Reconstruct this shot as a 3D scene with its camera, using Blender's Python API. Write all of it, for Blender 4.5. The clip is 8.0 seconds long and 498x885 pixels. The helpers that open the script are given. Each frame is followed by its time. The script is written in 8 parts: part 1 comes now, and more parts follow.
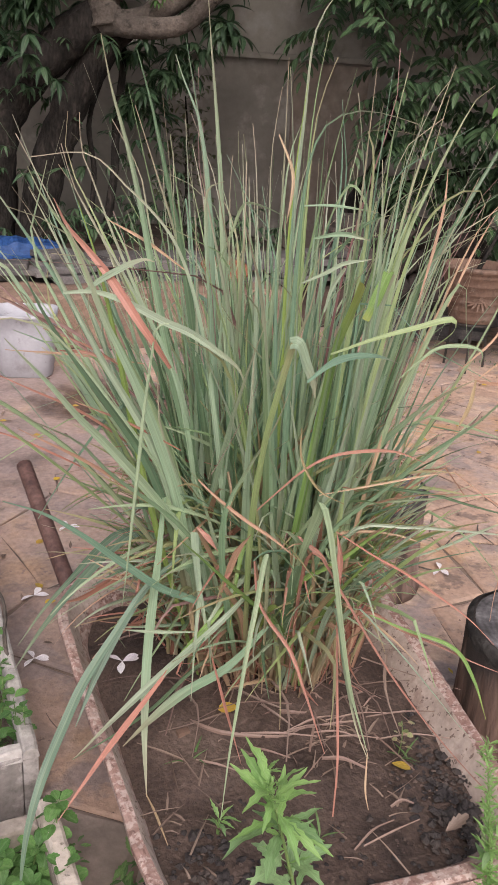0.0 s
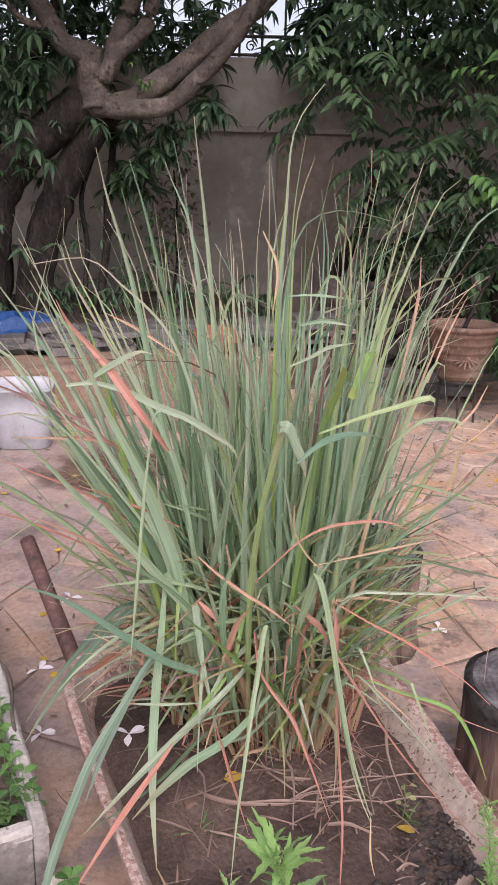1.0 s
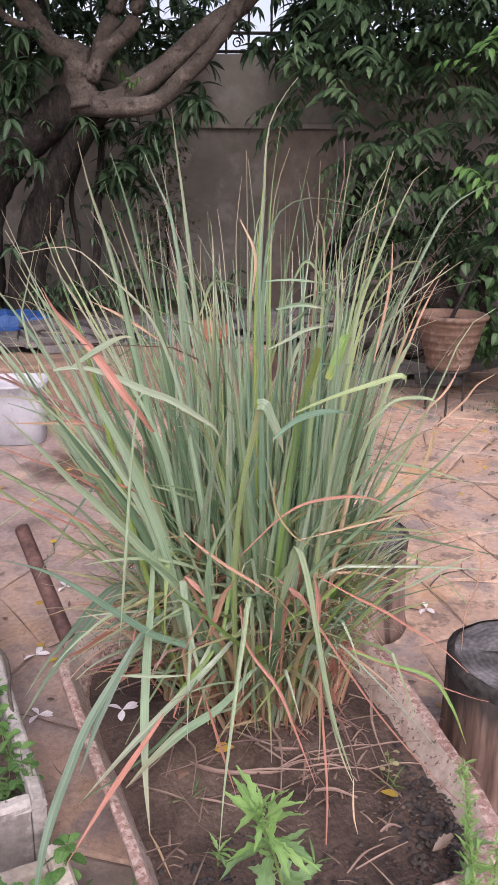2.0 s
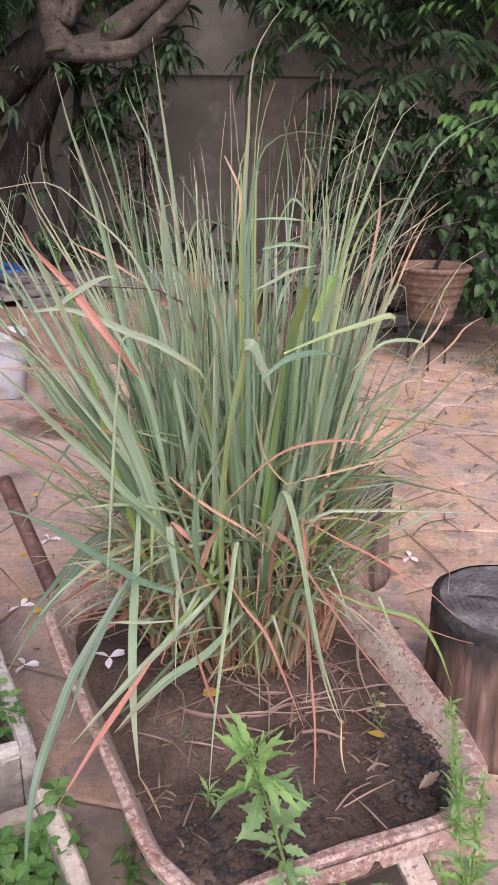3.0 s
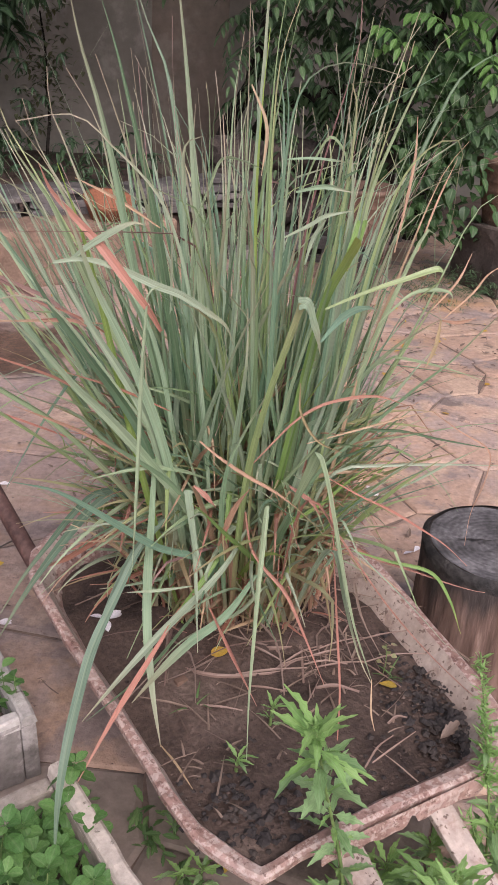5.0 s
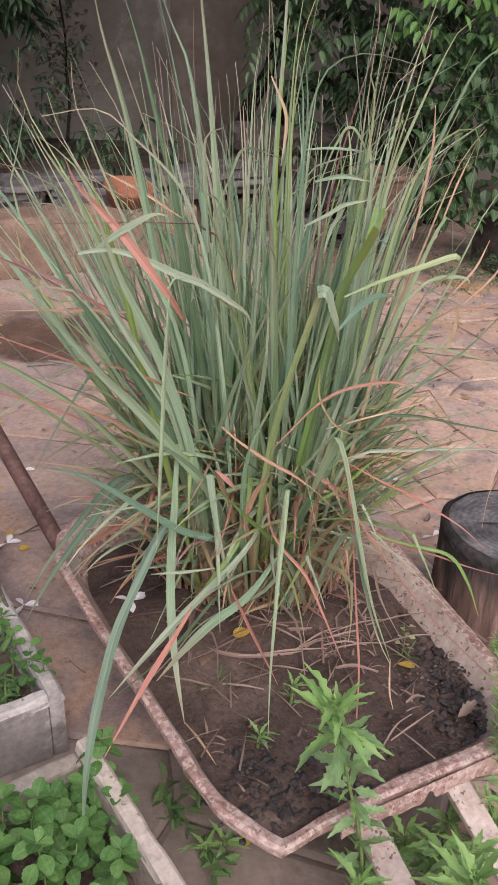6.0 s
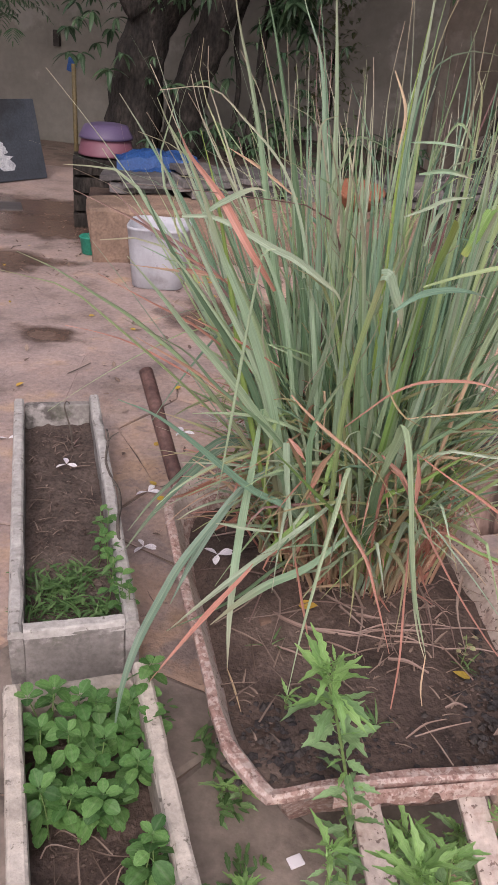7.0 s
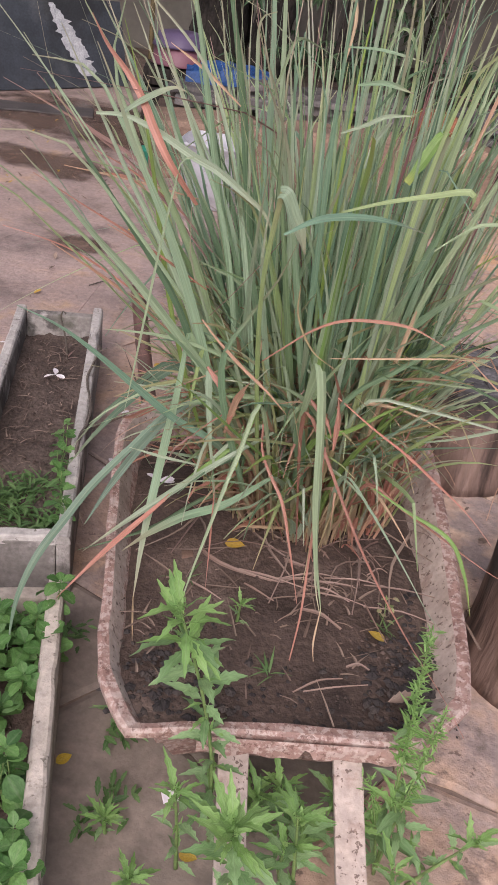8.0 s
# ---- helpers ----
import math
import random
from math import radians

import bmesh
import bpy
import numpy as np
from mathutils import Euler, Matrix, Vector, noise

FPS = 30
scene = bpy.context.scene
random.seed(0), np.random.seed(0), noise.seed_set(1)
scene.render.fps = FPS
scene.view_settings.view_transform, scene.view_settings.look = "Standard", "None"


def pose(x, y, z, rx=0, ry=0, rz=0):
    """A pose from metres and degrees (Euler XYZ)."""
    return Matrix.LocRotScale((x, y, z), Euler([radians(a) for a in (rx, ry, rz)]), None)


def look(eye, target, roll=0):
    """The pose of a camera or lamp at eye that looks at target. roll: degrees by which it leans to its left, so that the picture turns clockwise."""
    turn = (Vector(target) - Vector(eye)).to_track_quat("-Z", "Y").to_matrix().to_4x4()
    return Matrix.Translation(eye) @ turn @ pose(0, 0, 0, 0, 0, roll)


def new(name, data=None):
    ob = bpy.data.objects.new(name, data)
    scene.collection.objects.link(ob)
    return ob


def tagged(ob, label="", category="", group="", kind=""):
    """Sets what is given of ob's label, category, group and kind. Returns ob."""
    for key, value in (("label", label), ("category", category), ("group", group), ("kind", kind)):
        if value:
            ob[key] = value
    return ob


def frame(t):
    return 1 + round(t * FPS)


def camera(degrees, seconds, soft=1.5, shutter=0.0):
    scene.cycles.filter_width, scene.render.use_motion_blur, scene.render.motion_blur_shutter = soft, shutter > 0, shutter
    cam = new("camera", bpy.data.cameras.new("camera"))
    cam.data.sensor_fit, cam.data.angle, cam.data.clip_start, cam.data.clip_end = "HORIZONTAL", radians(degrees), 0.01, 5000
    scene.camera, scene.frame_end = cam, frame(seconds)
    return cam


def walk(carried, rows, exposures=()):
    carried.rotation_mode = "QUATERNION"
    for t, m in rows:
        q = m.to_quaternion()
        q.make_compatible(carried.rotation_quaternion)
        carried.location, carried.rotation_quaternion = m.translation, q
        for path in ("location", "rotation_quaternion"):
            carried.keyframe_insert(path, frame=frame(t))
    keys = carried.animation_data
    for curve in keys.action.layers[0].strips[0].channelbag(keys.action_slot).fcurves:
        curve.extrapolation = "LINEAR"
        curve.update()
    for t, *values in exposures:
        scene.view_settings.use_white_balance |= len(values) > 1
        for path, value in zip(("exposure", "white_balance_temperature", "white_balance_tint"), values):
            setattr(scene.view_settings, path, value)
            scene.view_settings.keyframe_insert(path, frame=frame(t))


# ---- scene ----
cam = camera(33.5, 8.0, soft=1.6)
PATH = [
    (0, (0.089, 0.156, 1.184), (-0.006, 2.019, 0.464), 3.7),
    (0.5, (0.094, 0.145, 1.214), (-0.001, 2.044, 0.595), 2.8),
    (1, (0.094, 0.105, 1.234), (-0.003, 2.014, 0.644), 1.7),
    (1.2, (0.096, 0.081, 1.243), (-0.008, 1.988, 0.652), 1.1),
    (2.3, (0.125, 0.047, 1.219), (0.052, 1.953, 0.617), 0.4),
    (2.5, (0.122, 0.054, 1.218), (0.071, 1.949, 0.58), 0.5),
    (3, (0.112, 0.057, 1.198), (0.072, 1.933, 0.506), 0.8),
    (3.5, (0.049, 0.094, 1.194), (0.026, 1.94, 0.425), 1.6),
    (4, (-0.045, 0.145, 1.231), (0.022, 1.975, 0.427), 1.9),
    (4.5, (-0.084, 0.161, 1.221), (0.141, 1.962, 0.381), 3.1),
    (6, (-0.095, 0.134, 1.237), (0.079, 1.909, 0.332), 2.3),
    (6.5, (-0.045, 0.101, 1.215), (-0.068, 1.88, 0.302), 1.9),
    (6.8, (0.052, 0.074, 1.201), (-0.164, 1.849, 0.305), 3.7),
    (7, (0.151, 0.056, 1.225), (-0.217, 1.797, 0.313), 4.7),
    (7.2, (0.231, 0.053, 1.224), (-0.245, 1.764, 0.304), 5.0),
    (7.3, (0.262, 0.054, 1.221), (-0.234, 1.756, 0.296), 4.7),
    (7.5, (0.309, 0.063, 1.219), (-0.207, 1.755, 0.285), 5.0),
    (7.6, (0.321, 0.078, 1.203), (-0.196, 1.765, 0.261), 5.3),
    (7.8, (0.367, 0.130, 1.199), (-0.167, 1.783, 0.208), 6.3),
    (8, (0.39, 0.199, 1.209), (-0.133, 1.807, 0.14), 8.1),
]
walk(cam, [(t, look(eye, target, roll)) for t, eye, target, roll in PATH], exposures=[(0, 0.64, 6620, 17), (0.6, 0.74, 6420, 23), (2.5, 0.80, 6360, 24), (3.5, 0.74, 6360, 25), (4.5, 0.65, 6420, 23), (6, 0.54, 6460, 20), (8, 0.51, 6460, 20)])

# ---- world and light: an overcast sky, soft light from above ----
world = bpy.data.worlds.new("World")
scene.world = world
world.use_nodes = True
wn = world.node_tree.nodes
sky = wn.new("ShaderNodeTexSky")
sky.sky_type = "NISHITA"
sky.sun_disc = False
sky.sun_elevation, sky.sun_rotation = radians(44), radians(168)
sky.air_density, sky.dust_density = 1.0, 4.0
haze = wn.new("ShaderNodeHueSaturation")
haze.inputs["Saturation"].default_value = 0.5
world.node_tree.links.new(sky.outputs[0], haze.inputs["Color"])
world.node_tree.links.new(haze.outputs[0], wn["Background"].inputs[0])
wn["Background"].inputs[1].default_value = 0.13
sun = new("sun", bpy.data.lights.new("sun", "SUN"))
sun.data.energy, sun.data.angle, sun.data.color = 1.4, radians(35), (1.0, 0.95, 0.91)
sun.matrix_world = look((0, 0, 0), (-0.15, 0.70, -0.69))


# ---- materials ----
def material(name, stops, scale=8.0, detail=6.0, rough=0.75, bump=0.3, bump_scale=60.0, metal=0.0, rand=0.0, fine=0.25, fine_scale=90.0, dist=0.004, spec=0.3, stretch=(1, 1, 1), rings=False):
    """Noise between colour stops at a coarse scale, a finer mottle over it, a bump, and a random shade for each piece."""
    m = bpy.data.materials.new(name)
    m.use_nodes = True
    n, l = m.node_tree.nodes, m.node_tree.links
    b = n["Principled BSDF"]
    co = n.new("ShaderNodeTexCoord")
    info = n.new("ShaderNodeObjectInfo")
    shift = n.new("ShaderNodeVectorMath")
    shift.operation = "MULTIPLY_ADD"
    comb = n.new("ShaderNodeCombineXYZ")
    l.new(info.outputs["Random"], comb.inputs[0])
    l.new(info.outputs["Random"], comb.inputs[1])
    shift.inputs[1].default_value = (7.3, 11.1, 0)
    l.new(comb.outputs[0], shift.inputs[0])
    scl = n.new("ShaderNodeVectorMath")
    scl.operation = "MULTIPLY"
    scl.inputs[1].default_value = stretch
    l.new(co.outputs["Object"], scl.inputs[0])
    l.new(scl.outputs[0], shift.inputs[2])
    t1 = n.new("ShaderNodeTexNoise")
    t1.inputs["Scale"].default_value, t1.inputs["Detail"].default_value, t1.inputs["Roughness"].default_value = scale, detail, 0.6
    l.new(shift.outputs[0], t1.inputs["Vector"])
    ramp = n.new("ShaderNodeValToRGB")
    el = ramp.color_ramp.elements
    lo, hi = 0.3, 0.7
    while len(el) < len(stops):
        el.new(0.5)
    for i, c in enumerate(stops):
        el[i].position = lo + (hi - lo) * i / max(1, len(stops) - 1)
        el[i].color = (*c, 1)
    l.new(t1.outputs["Fac"], ramp.inputs[0])
    if rings:
        wv = n.new("ShaderNodeTexWave")
        wv.wave_type, wv.rings_direction = "RINGS", "Z"
        wv.inputs["Scale"].default_value, wv.inputs["Distortion"].default_value, wv.inputs["Detail"].default_value, wv.inputs["Detail Scale"].default_value = 26, 2.5, 4, 1.5
        l.new(co.outputs["Object"], wv.inputs["Vector"])
        mr = n.new("ShaderNodeMix")
        mr.inputs[0].default_value = 0.075
        l.new(t1.outputs["Fac"], mr.inputs[2])
        l.new(wv.outputs["Fac"], mr.inputs[3])
        l.new(mr.outputs[0], ramp.inputs[0])
    t2 = n.new("ShaderNodeTexNoise")
    t2.inputs["Scale"].default_value, t2.inputs["Detail"].default_value = fine_scale, 4
    l.new(shift.outputs[0], t2.inputs["Vector"])
    mp = n.new("ShaderNodeMapRange")
    mp.inputs[1].default_value, mp.inputs[2].default_value = 0.3, 0.7
    mp.inputs[3].default_value, mp.inputs[4].default_value = 1 - fine, 1 + fine
    l.new(t2.outputs["Fac"], mp.inputs[0])
    rnd = n.new("ShaderNodeMapRange")
    rnd.inputs[3].default_value, rnd.inputs[4].default_value = 1 - rand, 1 + rand
    l.new(info.outputs["Random"], rnd.inputs[0])
    mul = n.new("ShaderNodeMath")
    mul.operation = "MULTIPLY"
    l.new(mp.outputs[0], mul.inputs[0])
    l.new(rnd.outputs[0], mul.inputs[1])
    value = mul.outputs[0]
    hsv = n.new("ShaderNodeHueSaturation")
    l.new(ramp.outputs[0], hsv.inputs["Color"])
    l.new(value, hsv.inputs["Value"])
    l.new(hsv.outputs[0], b.inputs["Base Color"])
    b.inputs["Roughness"].default_value, b.inputs["Metallic"].default_value = rough, metal
    b.inputs["Specular IOR Level"].default_value = spec
    if bump:
        t3 = n.new("ShaderNodeTexNoise")
        t3.inputs["Scale"].default_value, t3.inputs["Detail"].default_value = bump_scale, 6
        l.new(shift.outputs[0], t3.inputs["Vector"])
        bp = n.new("ShaderNodeBump")
        bp.inputs["Strength"].default_value, bp.inputs["Distance"].default_value = bump, dist
        l.new(t3.outputs["Fac"], bp.inputs["Height"])
        l.new(bp.outputs[0], b.inputs["Normal"])
    return m


def leaf_material(name, stops, tip=None, tip_from=0.75, rough=0.5, rib=0.18, base=None, thin=0.25, spec=0.35):
    """Leaves: a shade for each leaf (per island and per object), a paler midrib, a dry tip, some light through the blade."""
    m = bpy.data.materials.new(name)
    m.use_nodes = True
    n, l = m.node_tree.nodes, m.node_tree.links
    b = n["Principled BSDF"]
    geo, info, uv = n.new("ShaderNodeNewGeometry"), n.new("ShaderNodeObjectInfo"), n.new("ShaderNodeUVMap")
    uv.uv_map = "UVMap"
    add = n.new("ShaderNodeMath")
    add.operation = "ADD"
    l.new(geo.outputs["Random Per Island"], add.inputs[0])
    l.new(info.outputs["Random"], add.inputs[1])
    fr = n.new("ShaderNodeMath")
    fr.operation = "FRACT"
    l.new(add.outputs[0], fr.inputs[0])
    ramp = n.new("ShaderNodeValToRGB")
    el = ramp.color_ramp.elements
    while len(el) < len(stops):
        el.new(0.5)
    for i, c in enumerate(stops):
        el[i].position = i / max(1, len(stops) - 1)
        el[i].color = (*c, 1)
    l.new(fr.outputs[0], ramp.inputs[0])
    sep = n.new("ShaderNodeSeparateXYZ")
    l.new(uv.outputs[0], sep.inputs[0])
    # streaks along the blade
    st = n.new("ShaderNodeTexNoise")
    st.inputs["Scale"].default_value, st.inputs["Detail"].default_value = 1.0, 3
    vm = n.new("ShaderNodeVectorMath")
    vm.operation = "MULTIPLY"
    vm.inputs[1].default_value = (14, 7, 1)
    l.new(uv.outputs[0], vm.inputs[0])
    vadd = n.new("ShaderNodeVectorMath")
    l.new(vm.outputs[0], vadd.inputs[0])
    cx = n.new("ShaderNodeCombineXYZ")
    sc = n.new("ShaderNodeMath")
    sc.operation = "MULTIPLY"
    sc.inputs[1].default_value = 53.0
    l.new(fr.outputs[0], sc.inputs[0])
    l.new(sc.outputs[0], cx.inputs[0])
    l.new(sc.outputs[0], cx.inputs[2])
    l.new(cx.outputs[0], vadd.inputs[1])
    l.new(vadd.outputs[0], st.inputs["Vector"])
    mp = n.new("ShaderNodeMapRange")
    mp.inputs[1].default_value, mp.inputs[2].default_value, mp.inputs[3].default_value, mp.inputs[4].default_value = 0.3, 0.7, 0.78, 1.22
    l.new(st.outputs["Fac"], mp.inputs[0])
    hsv = n.new("ShaderNodeHueSaturation")
    l.new(ramp.outputs[0], hsv.inputs["Color"])
    l.new(mp.outputs[0], hsv.inputs["Value"])
    col = hsv.outputs[0]
    # midrib: brighter in the middle of the width
    ab = n.new("ShaderNodeMath")
    ab.operation = "SUBTRACT"
    ab.inputs[1].default_value = 0.5
    l.new(sep.outputs[0], ab.inputs[0])
    a2 = n.new("ShaderNodeMath")
    a2.operation = "ABSOLUTE"
    l.new(ab.outputs[0], a2.inputs[0])
    rb = n.new("ShaderNodeMapRange")
    rb.inputs[1].default_value, rb.inputs[2].default_value, rb.inputs[3].default_value, rb.inputs[4].default_value = 0.0, 0.12, rib, 0.0
    l.new(a2.outputs[0], rb.inputs[0])
    mx = n.new("ShaderNodeMixRGB")
    mx.inputs[2].default_value = (0.45, 0.5, 0.33, 1)
    l.new(rb.outputs[0], mx.inputs[0])
    l.new(col, mx.inputs[1])
    col = mx.outputs[0]
    if tip:
        off = n.new("ShaderNodeMath")
        off.operation = "MULTIPLY_ADD"
        off.inputs[1].default_value, off.inputs[2].default_value = 0.35, tip_from - 0.2
        l.new(fr.outputs[0], off.inputs[0])
        tp = n.new("ShaderNodeMapRange")
        l.new(sep.outputs[1], tp.inputs[0])
        l.new(off.outputs[0], tp.inputs[1])
        tp.inputs[2].default_value = 1.12
        m2 = n.new("ShaderNodeMixRGB")
        m2.inputs[2].default_value = (*tip, 1)
        l.new(tp.outputs[0], m2.inputs[0])
        l.new(col, m2.inputs[1])
        col = m2.outputs[0]
    if base:
        # straw-coloured sheath at the foot of the blade
        bo = n.new("ShaderNodeMath")
        bo.operation = "MULTIPLY_ADD"
        bo.inputs[1].default_value, bo.inputs[2].default_value = 0.24, 0.28
        l.new(fr.outputs[0], bo.inputs[0])
        bs = n.new("ShaderNodeMapRange")
        l.new(sep.outputs[1], bs.inputs[0])
        bs.inputs[1].default_value, bs.inputs[3].default_value, bs.inputs[4].default_value = 0.12, 1.0, 0.0
        l.new(bo.outputs[0], bs.inputs[2])
        m3 = n.new("ShaderNodeMixRGB")
        m3.inputs[2].default_value = (*base, 1)
        l.new(bs.outputs[0], m3.inputs[0])
        l.new(col, m3.inputs[1])
        col = m3.outputs[0]
    l.new(col, b.inputs["Base Color"])
    b.inputs["Roughness"].default_value = rough
    b.inputs["Specular IOR Level"].default_value = spec
    tr = n.new("ShaderNodeBsdfTranslucent")
    l.new(col, tr.inputs[0])
    mix = n.new("ShaderNodeMixShader")
    mix.inputs[0].default_value = thin
    l.new(b.outputs[0], mix.inputs[1])
    l.new(tr.outputs[0], mix.inputs[2])
    l.new(mix.outputs[0], n["Material Output"].inputs[0])
    return m


def layered(name, ground_stops, layers, scale=4.0, rough=0.75, bump=0.5, bump_scale=30.0, dist=0.006, world=False, rand=0.0, fine=0.2, fine_scale=70.0, spec=0.3, wash=None, stretch=None):
    """Ground colours with sharp-edged patches over them: layers of (colour, scale, detail, from, to, most)."""
    m = bpy.data.materials.new(name)
    m.use_nodes = True
    n, l = m.node_tree.nodes, m.node_tree.links
    b = n["Principled BSDF"]
    if world:
        at = n.new("ShaderNodeNewGeometry").outputs["Position"]
    else:
        at = n.new("ShaderNodeTexCoord").outputs["Object"]

    if stretch:
        squeeze = n.new("ShaderNodeVectorMath")
        squeeze.operation = "MULTIPLY"
        squeeze.inputs[1].default_value = stretch
        l.new(at, squeeze.inputs[0])
        at = squeeze.outputs[0]

    def mottle(sc, detail, shift):
        add = n.new("ShaderNodeVectorMath")
        add.inputs[1].default_value = (shift, 2.3 * shift, 0.7 * shift)
        l.new(at, add.inputs[0])
        t = n.new("ShaderNodeTexNoise")
        t.inputs["Scale"].default_value, t.inputs["Detail"].default_value, t.inputs["Roughness"].default_value = sc, detail, 0.62
        l.new(add.outputs[0], t.inputs["Vector"])
        return t.outputs["Fac"]

    ramp = n.new("ShaderNodeValToRGB")
    el = ramp.color_ramp.elements
    while len(el) < len(ground_stops):
        el.new(0.5)
    for i, c in enumerate(ground_stops):
        el[i].position = 0.33 + 0.34 * i / max(1, len(ground_stops) - 1)
        el[i].color = (*c, 1)
    l.new(mottle(scale, 8, 0.0), ramp.inputs[0])
    col = ramp.outputs[0]
    for k, (colour, sc, detail, lo, hi, most) in enumerate(layers):
        mp = n.new("ShaderNodeMapRange")
        mp.inputs[1].default_value, mp.inputs[2].default_value, mp.inputs[4].default_value = lo, hi, most
        l.new(mottle(sc, detail, 3.7 * (k + 1)), mp.inputs[0])
        mx = n.new("ShaderNodeMixRGB")
        mx.inputs[2].default_value = (*colour, 1)
        l.new(mp.outputs[0], mx.inputs[0])
        l.new(col, mx.inputs[1])
        col = mx.outputs[0]
    if wash:
        # a wash of cement over the western part, with a ragged border
        sep = n.new("ShaderNodeSeparateXYZ")
        l.new(at, sep.inputs[0])
        edge = n.new("ShaderNodeMath")
        edge.operation = "MULTIPLY_ADD"
        edge.inputs[1].default_value = 3.4
        l.new(mottle(1.3, 9, 21.0), edge.inputs[0])
        l.new(sep.outputs[0], edge.inputs[2])
        mp = n.new("ShaderNodeMapRange")
        mp.inputs[1].default_value, mp.inputs[2].default_value, mp.inputs[3].default_value, mp.inputs[4].default_value = 1.7 + wash[1], 1.7 + wash[2], 0.92, 0.0
        l.new(edge.outputs[0], mp.inputs[0])
        over = n.new("ShaderNodeValToRGB")
        ov = over.color_ramp.elements
        while len(ov) < len(wash[0]):
            ov.new(0.5)
        for i, c in enumerate(wash[0]):
            ov[i].position = 0.34 + 0.32 * i / (len(wash[0]) - 1)
            ov[i].color = (*c, 1)
        l.new(mottle(3.4, 10, 31.0), over.inputs[0])
        mx = n.new("ShaderNodeMixRGB")
        l.new(mp.outputs[0], mx.inputs[0])
        l.new(col, mx.inputs[1])
        l.new(over.outputs[0], mx.inputs[2])
        col = mx.outputs[0]
    mp = n.new("ShaderNodeMapRange")
    mp.inputs[1].default_value, mp.inputs[2].default_value = 0.3, 0.7
    mp.inputs[3].default_value, mp.inputs[4].default_value = 1 - fine, 1 + fine
    l.new(mottle(fine_scale, 4, 9.1), mp.inputs[0])
    info = n.new("ShaderNodeObjectInfo")
    rnd = n.new("ShaderNodeMapRange")
    rnd.inputs[3].default_value, rnd.inputs[4].default_value = 1 - rand, 1 + rand
    l.new(info.outputs["Random"], rnd.inputs[0])
    mul = n.new("ShaderNodeMath")
    mul.operation = "MULTIPLY"
    l.new(mp.outputs[0], mul.inputs[0])
    l.new(rnd.outputs[0], mul.inputs[1])
    hsv = n.new("ShaderNodeHueSaturation")
    l.new(col, hsv.inputs["Color"])
    l.new(mul.outputs[0], hsv.inputs["Value"])
    l.new(hsv.outputs[0], b.inputs["Base Color"])
    b.inputs["Roughness"].default_value = rough
    b.inputs["Specular IOR Level"].default_value = spec
    bp = n.new("ShaderNodeBump")
    bp.inputs["Strength"].default_value, bp.inputs["Distance"].default_value = bump, dist
    l.new(mottle(bump_scale, 7, 5.5), bp.inputs["Height"])
    l.new(bp.outputs[0], b.inputs["Normal"])
    return m


M = {}
M["stone"] = layered("flagstone", [(0.28, 0.20, 0.16), (0.39, 0.265, 0.20), (0.44, 0.30, 0.225), (0.36, 0.275, 0.24), (0.47, 0.325, 0.24)], [((0.54, 0.40, 0.30), 5.5, 6, 0.53, 0.60, 0.6), ((0.50, 0.29, 0.13), 2.3, 7, 0.56, 0.64, 0.55), ((0.245, 0.20, 0.19), 3.1, 9, 0.55, 0.60, 0.8), ((0.15, 0.115, 0.10), 9.0, 8, 0.58, 0.64, 0.75), ((0.12, 0.08, 0.065), 34.0, 4, 0.645, 0.69, 0.8)], 2.6, 0.6, 0.9, 16, 0.012, True, 0.07, 0.2, 60, wash=([(0.15, 0.115, 0.105), (0.24, 0.184, 0.168), (0.30, 0.23, 0.21), (0.335, 0.248, 0.22), (0.41, 0.28, 0.19)], -1.15, 0.05))
# muddy ground; its dark tone also stands in for shade under the tub
M["stone_mud_shade"] = layered("muddy_shaded_stone", [(0.15, 0.12, 0.10), (0.205, 0.165, 0.138), (0.25, 0.20, 0.168)], [((0.29, 0.233, 0.197), 3.0, 9, 0.53, 0.62, 0.7), ((0.08, 0.065, 0.054), 4.0, 9, 0.55, 0.65, 0.75)], 3.5, 0.7, 0.6, 22, 0.006, True, 0.03, 0.18, 50)
M["grout"] = layered("grout", [(0.12, 0.088, 0.07), (0.19, 0.138, 0.11), (0.25, 0.18, 0.145)], [((0.10, 0.08, 0.068), 6.0, 7, 0.55, 0.62, 0.7)], 2.4, 0.85, 0.6, 40, 0.006, True)
M["concrete"] = layered("concrete", [(0.15, 0.135, 0.122), (0.215, 0.195, 0.18), (0.27, 0.248, 0.232)], [((0.085, 0.076, 0.07), 7.0, 10, 0.50, 0.60, 0.85), ((0.38, 0.35, 0.33), 11.0, 10, 0.53, 0.61, 0.8), ((0.085, 0.085, 0.06), 5.0, 8, 0.58, 0.66, 0.7)], 6, 0.85, 0.7, 50, 0.006)
M["concrete_warm"] = layered("warm_concrete", [(0.22, 0.185, 0.155), (0.30, 0.255, 0.217), (0.36, 0.312, 0.27)], [((0.15, 0.122, 0.10), 6.0, 9, 0.55, 0.65, 0.7), ((0.42, 0.37, 0.325), 14.0, 8, 0.57, 0.63, 0.6)], 6, 0.85, 0.7, 50, 0.006)
M["soil"] = material("soil", [(0.028, 0.019, 0.016), (0.058, 0.039, 0.031), (0.082, 0.056, 0.045), (0.115, 0.082, 0.066)], 6, 10, 0.75, 0.7, 90, fine=0.28, fine_scale=120, dist=0.008)
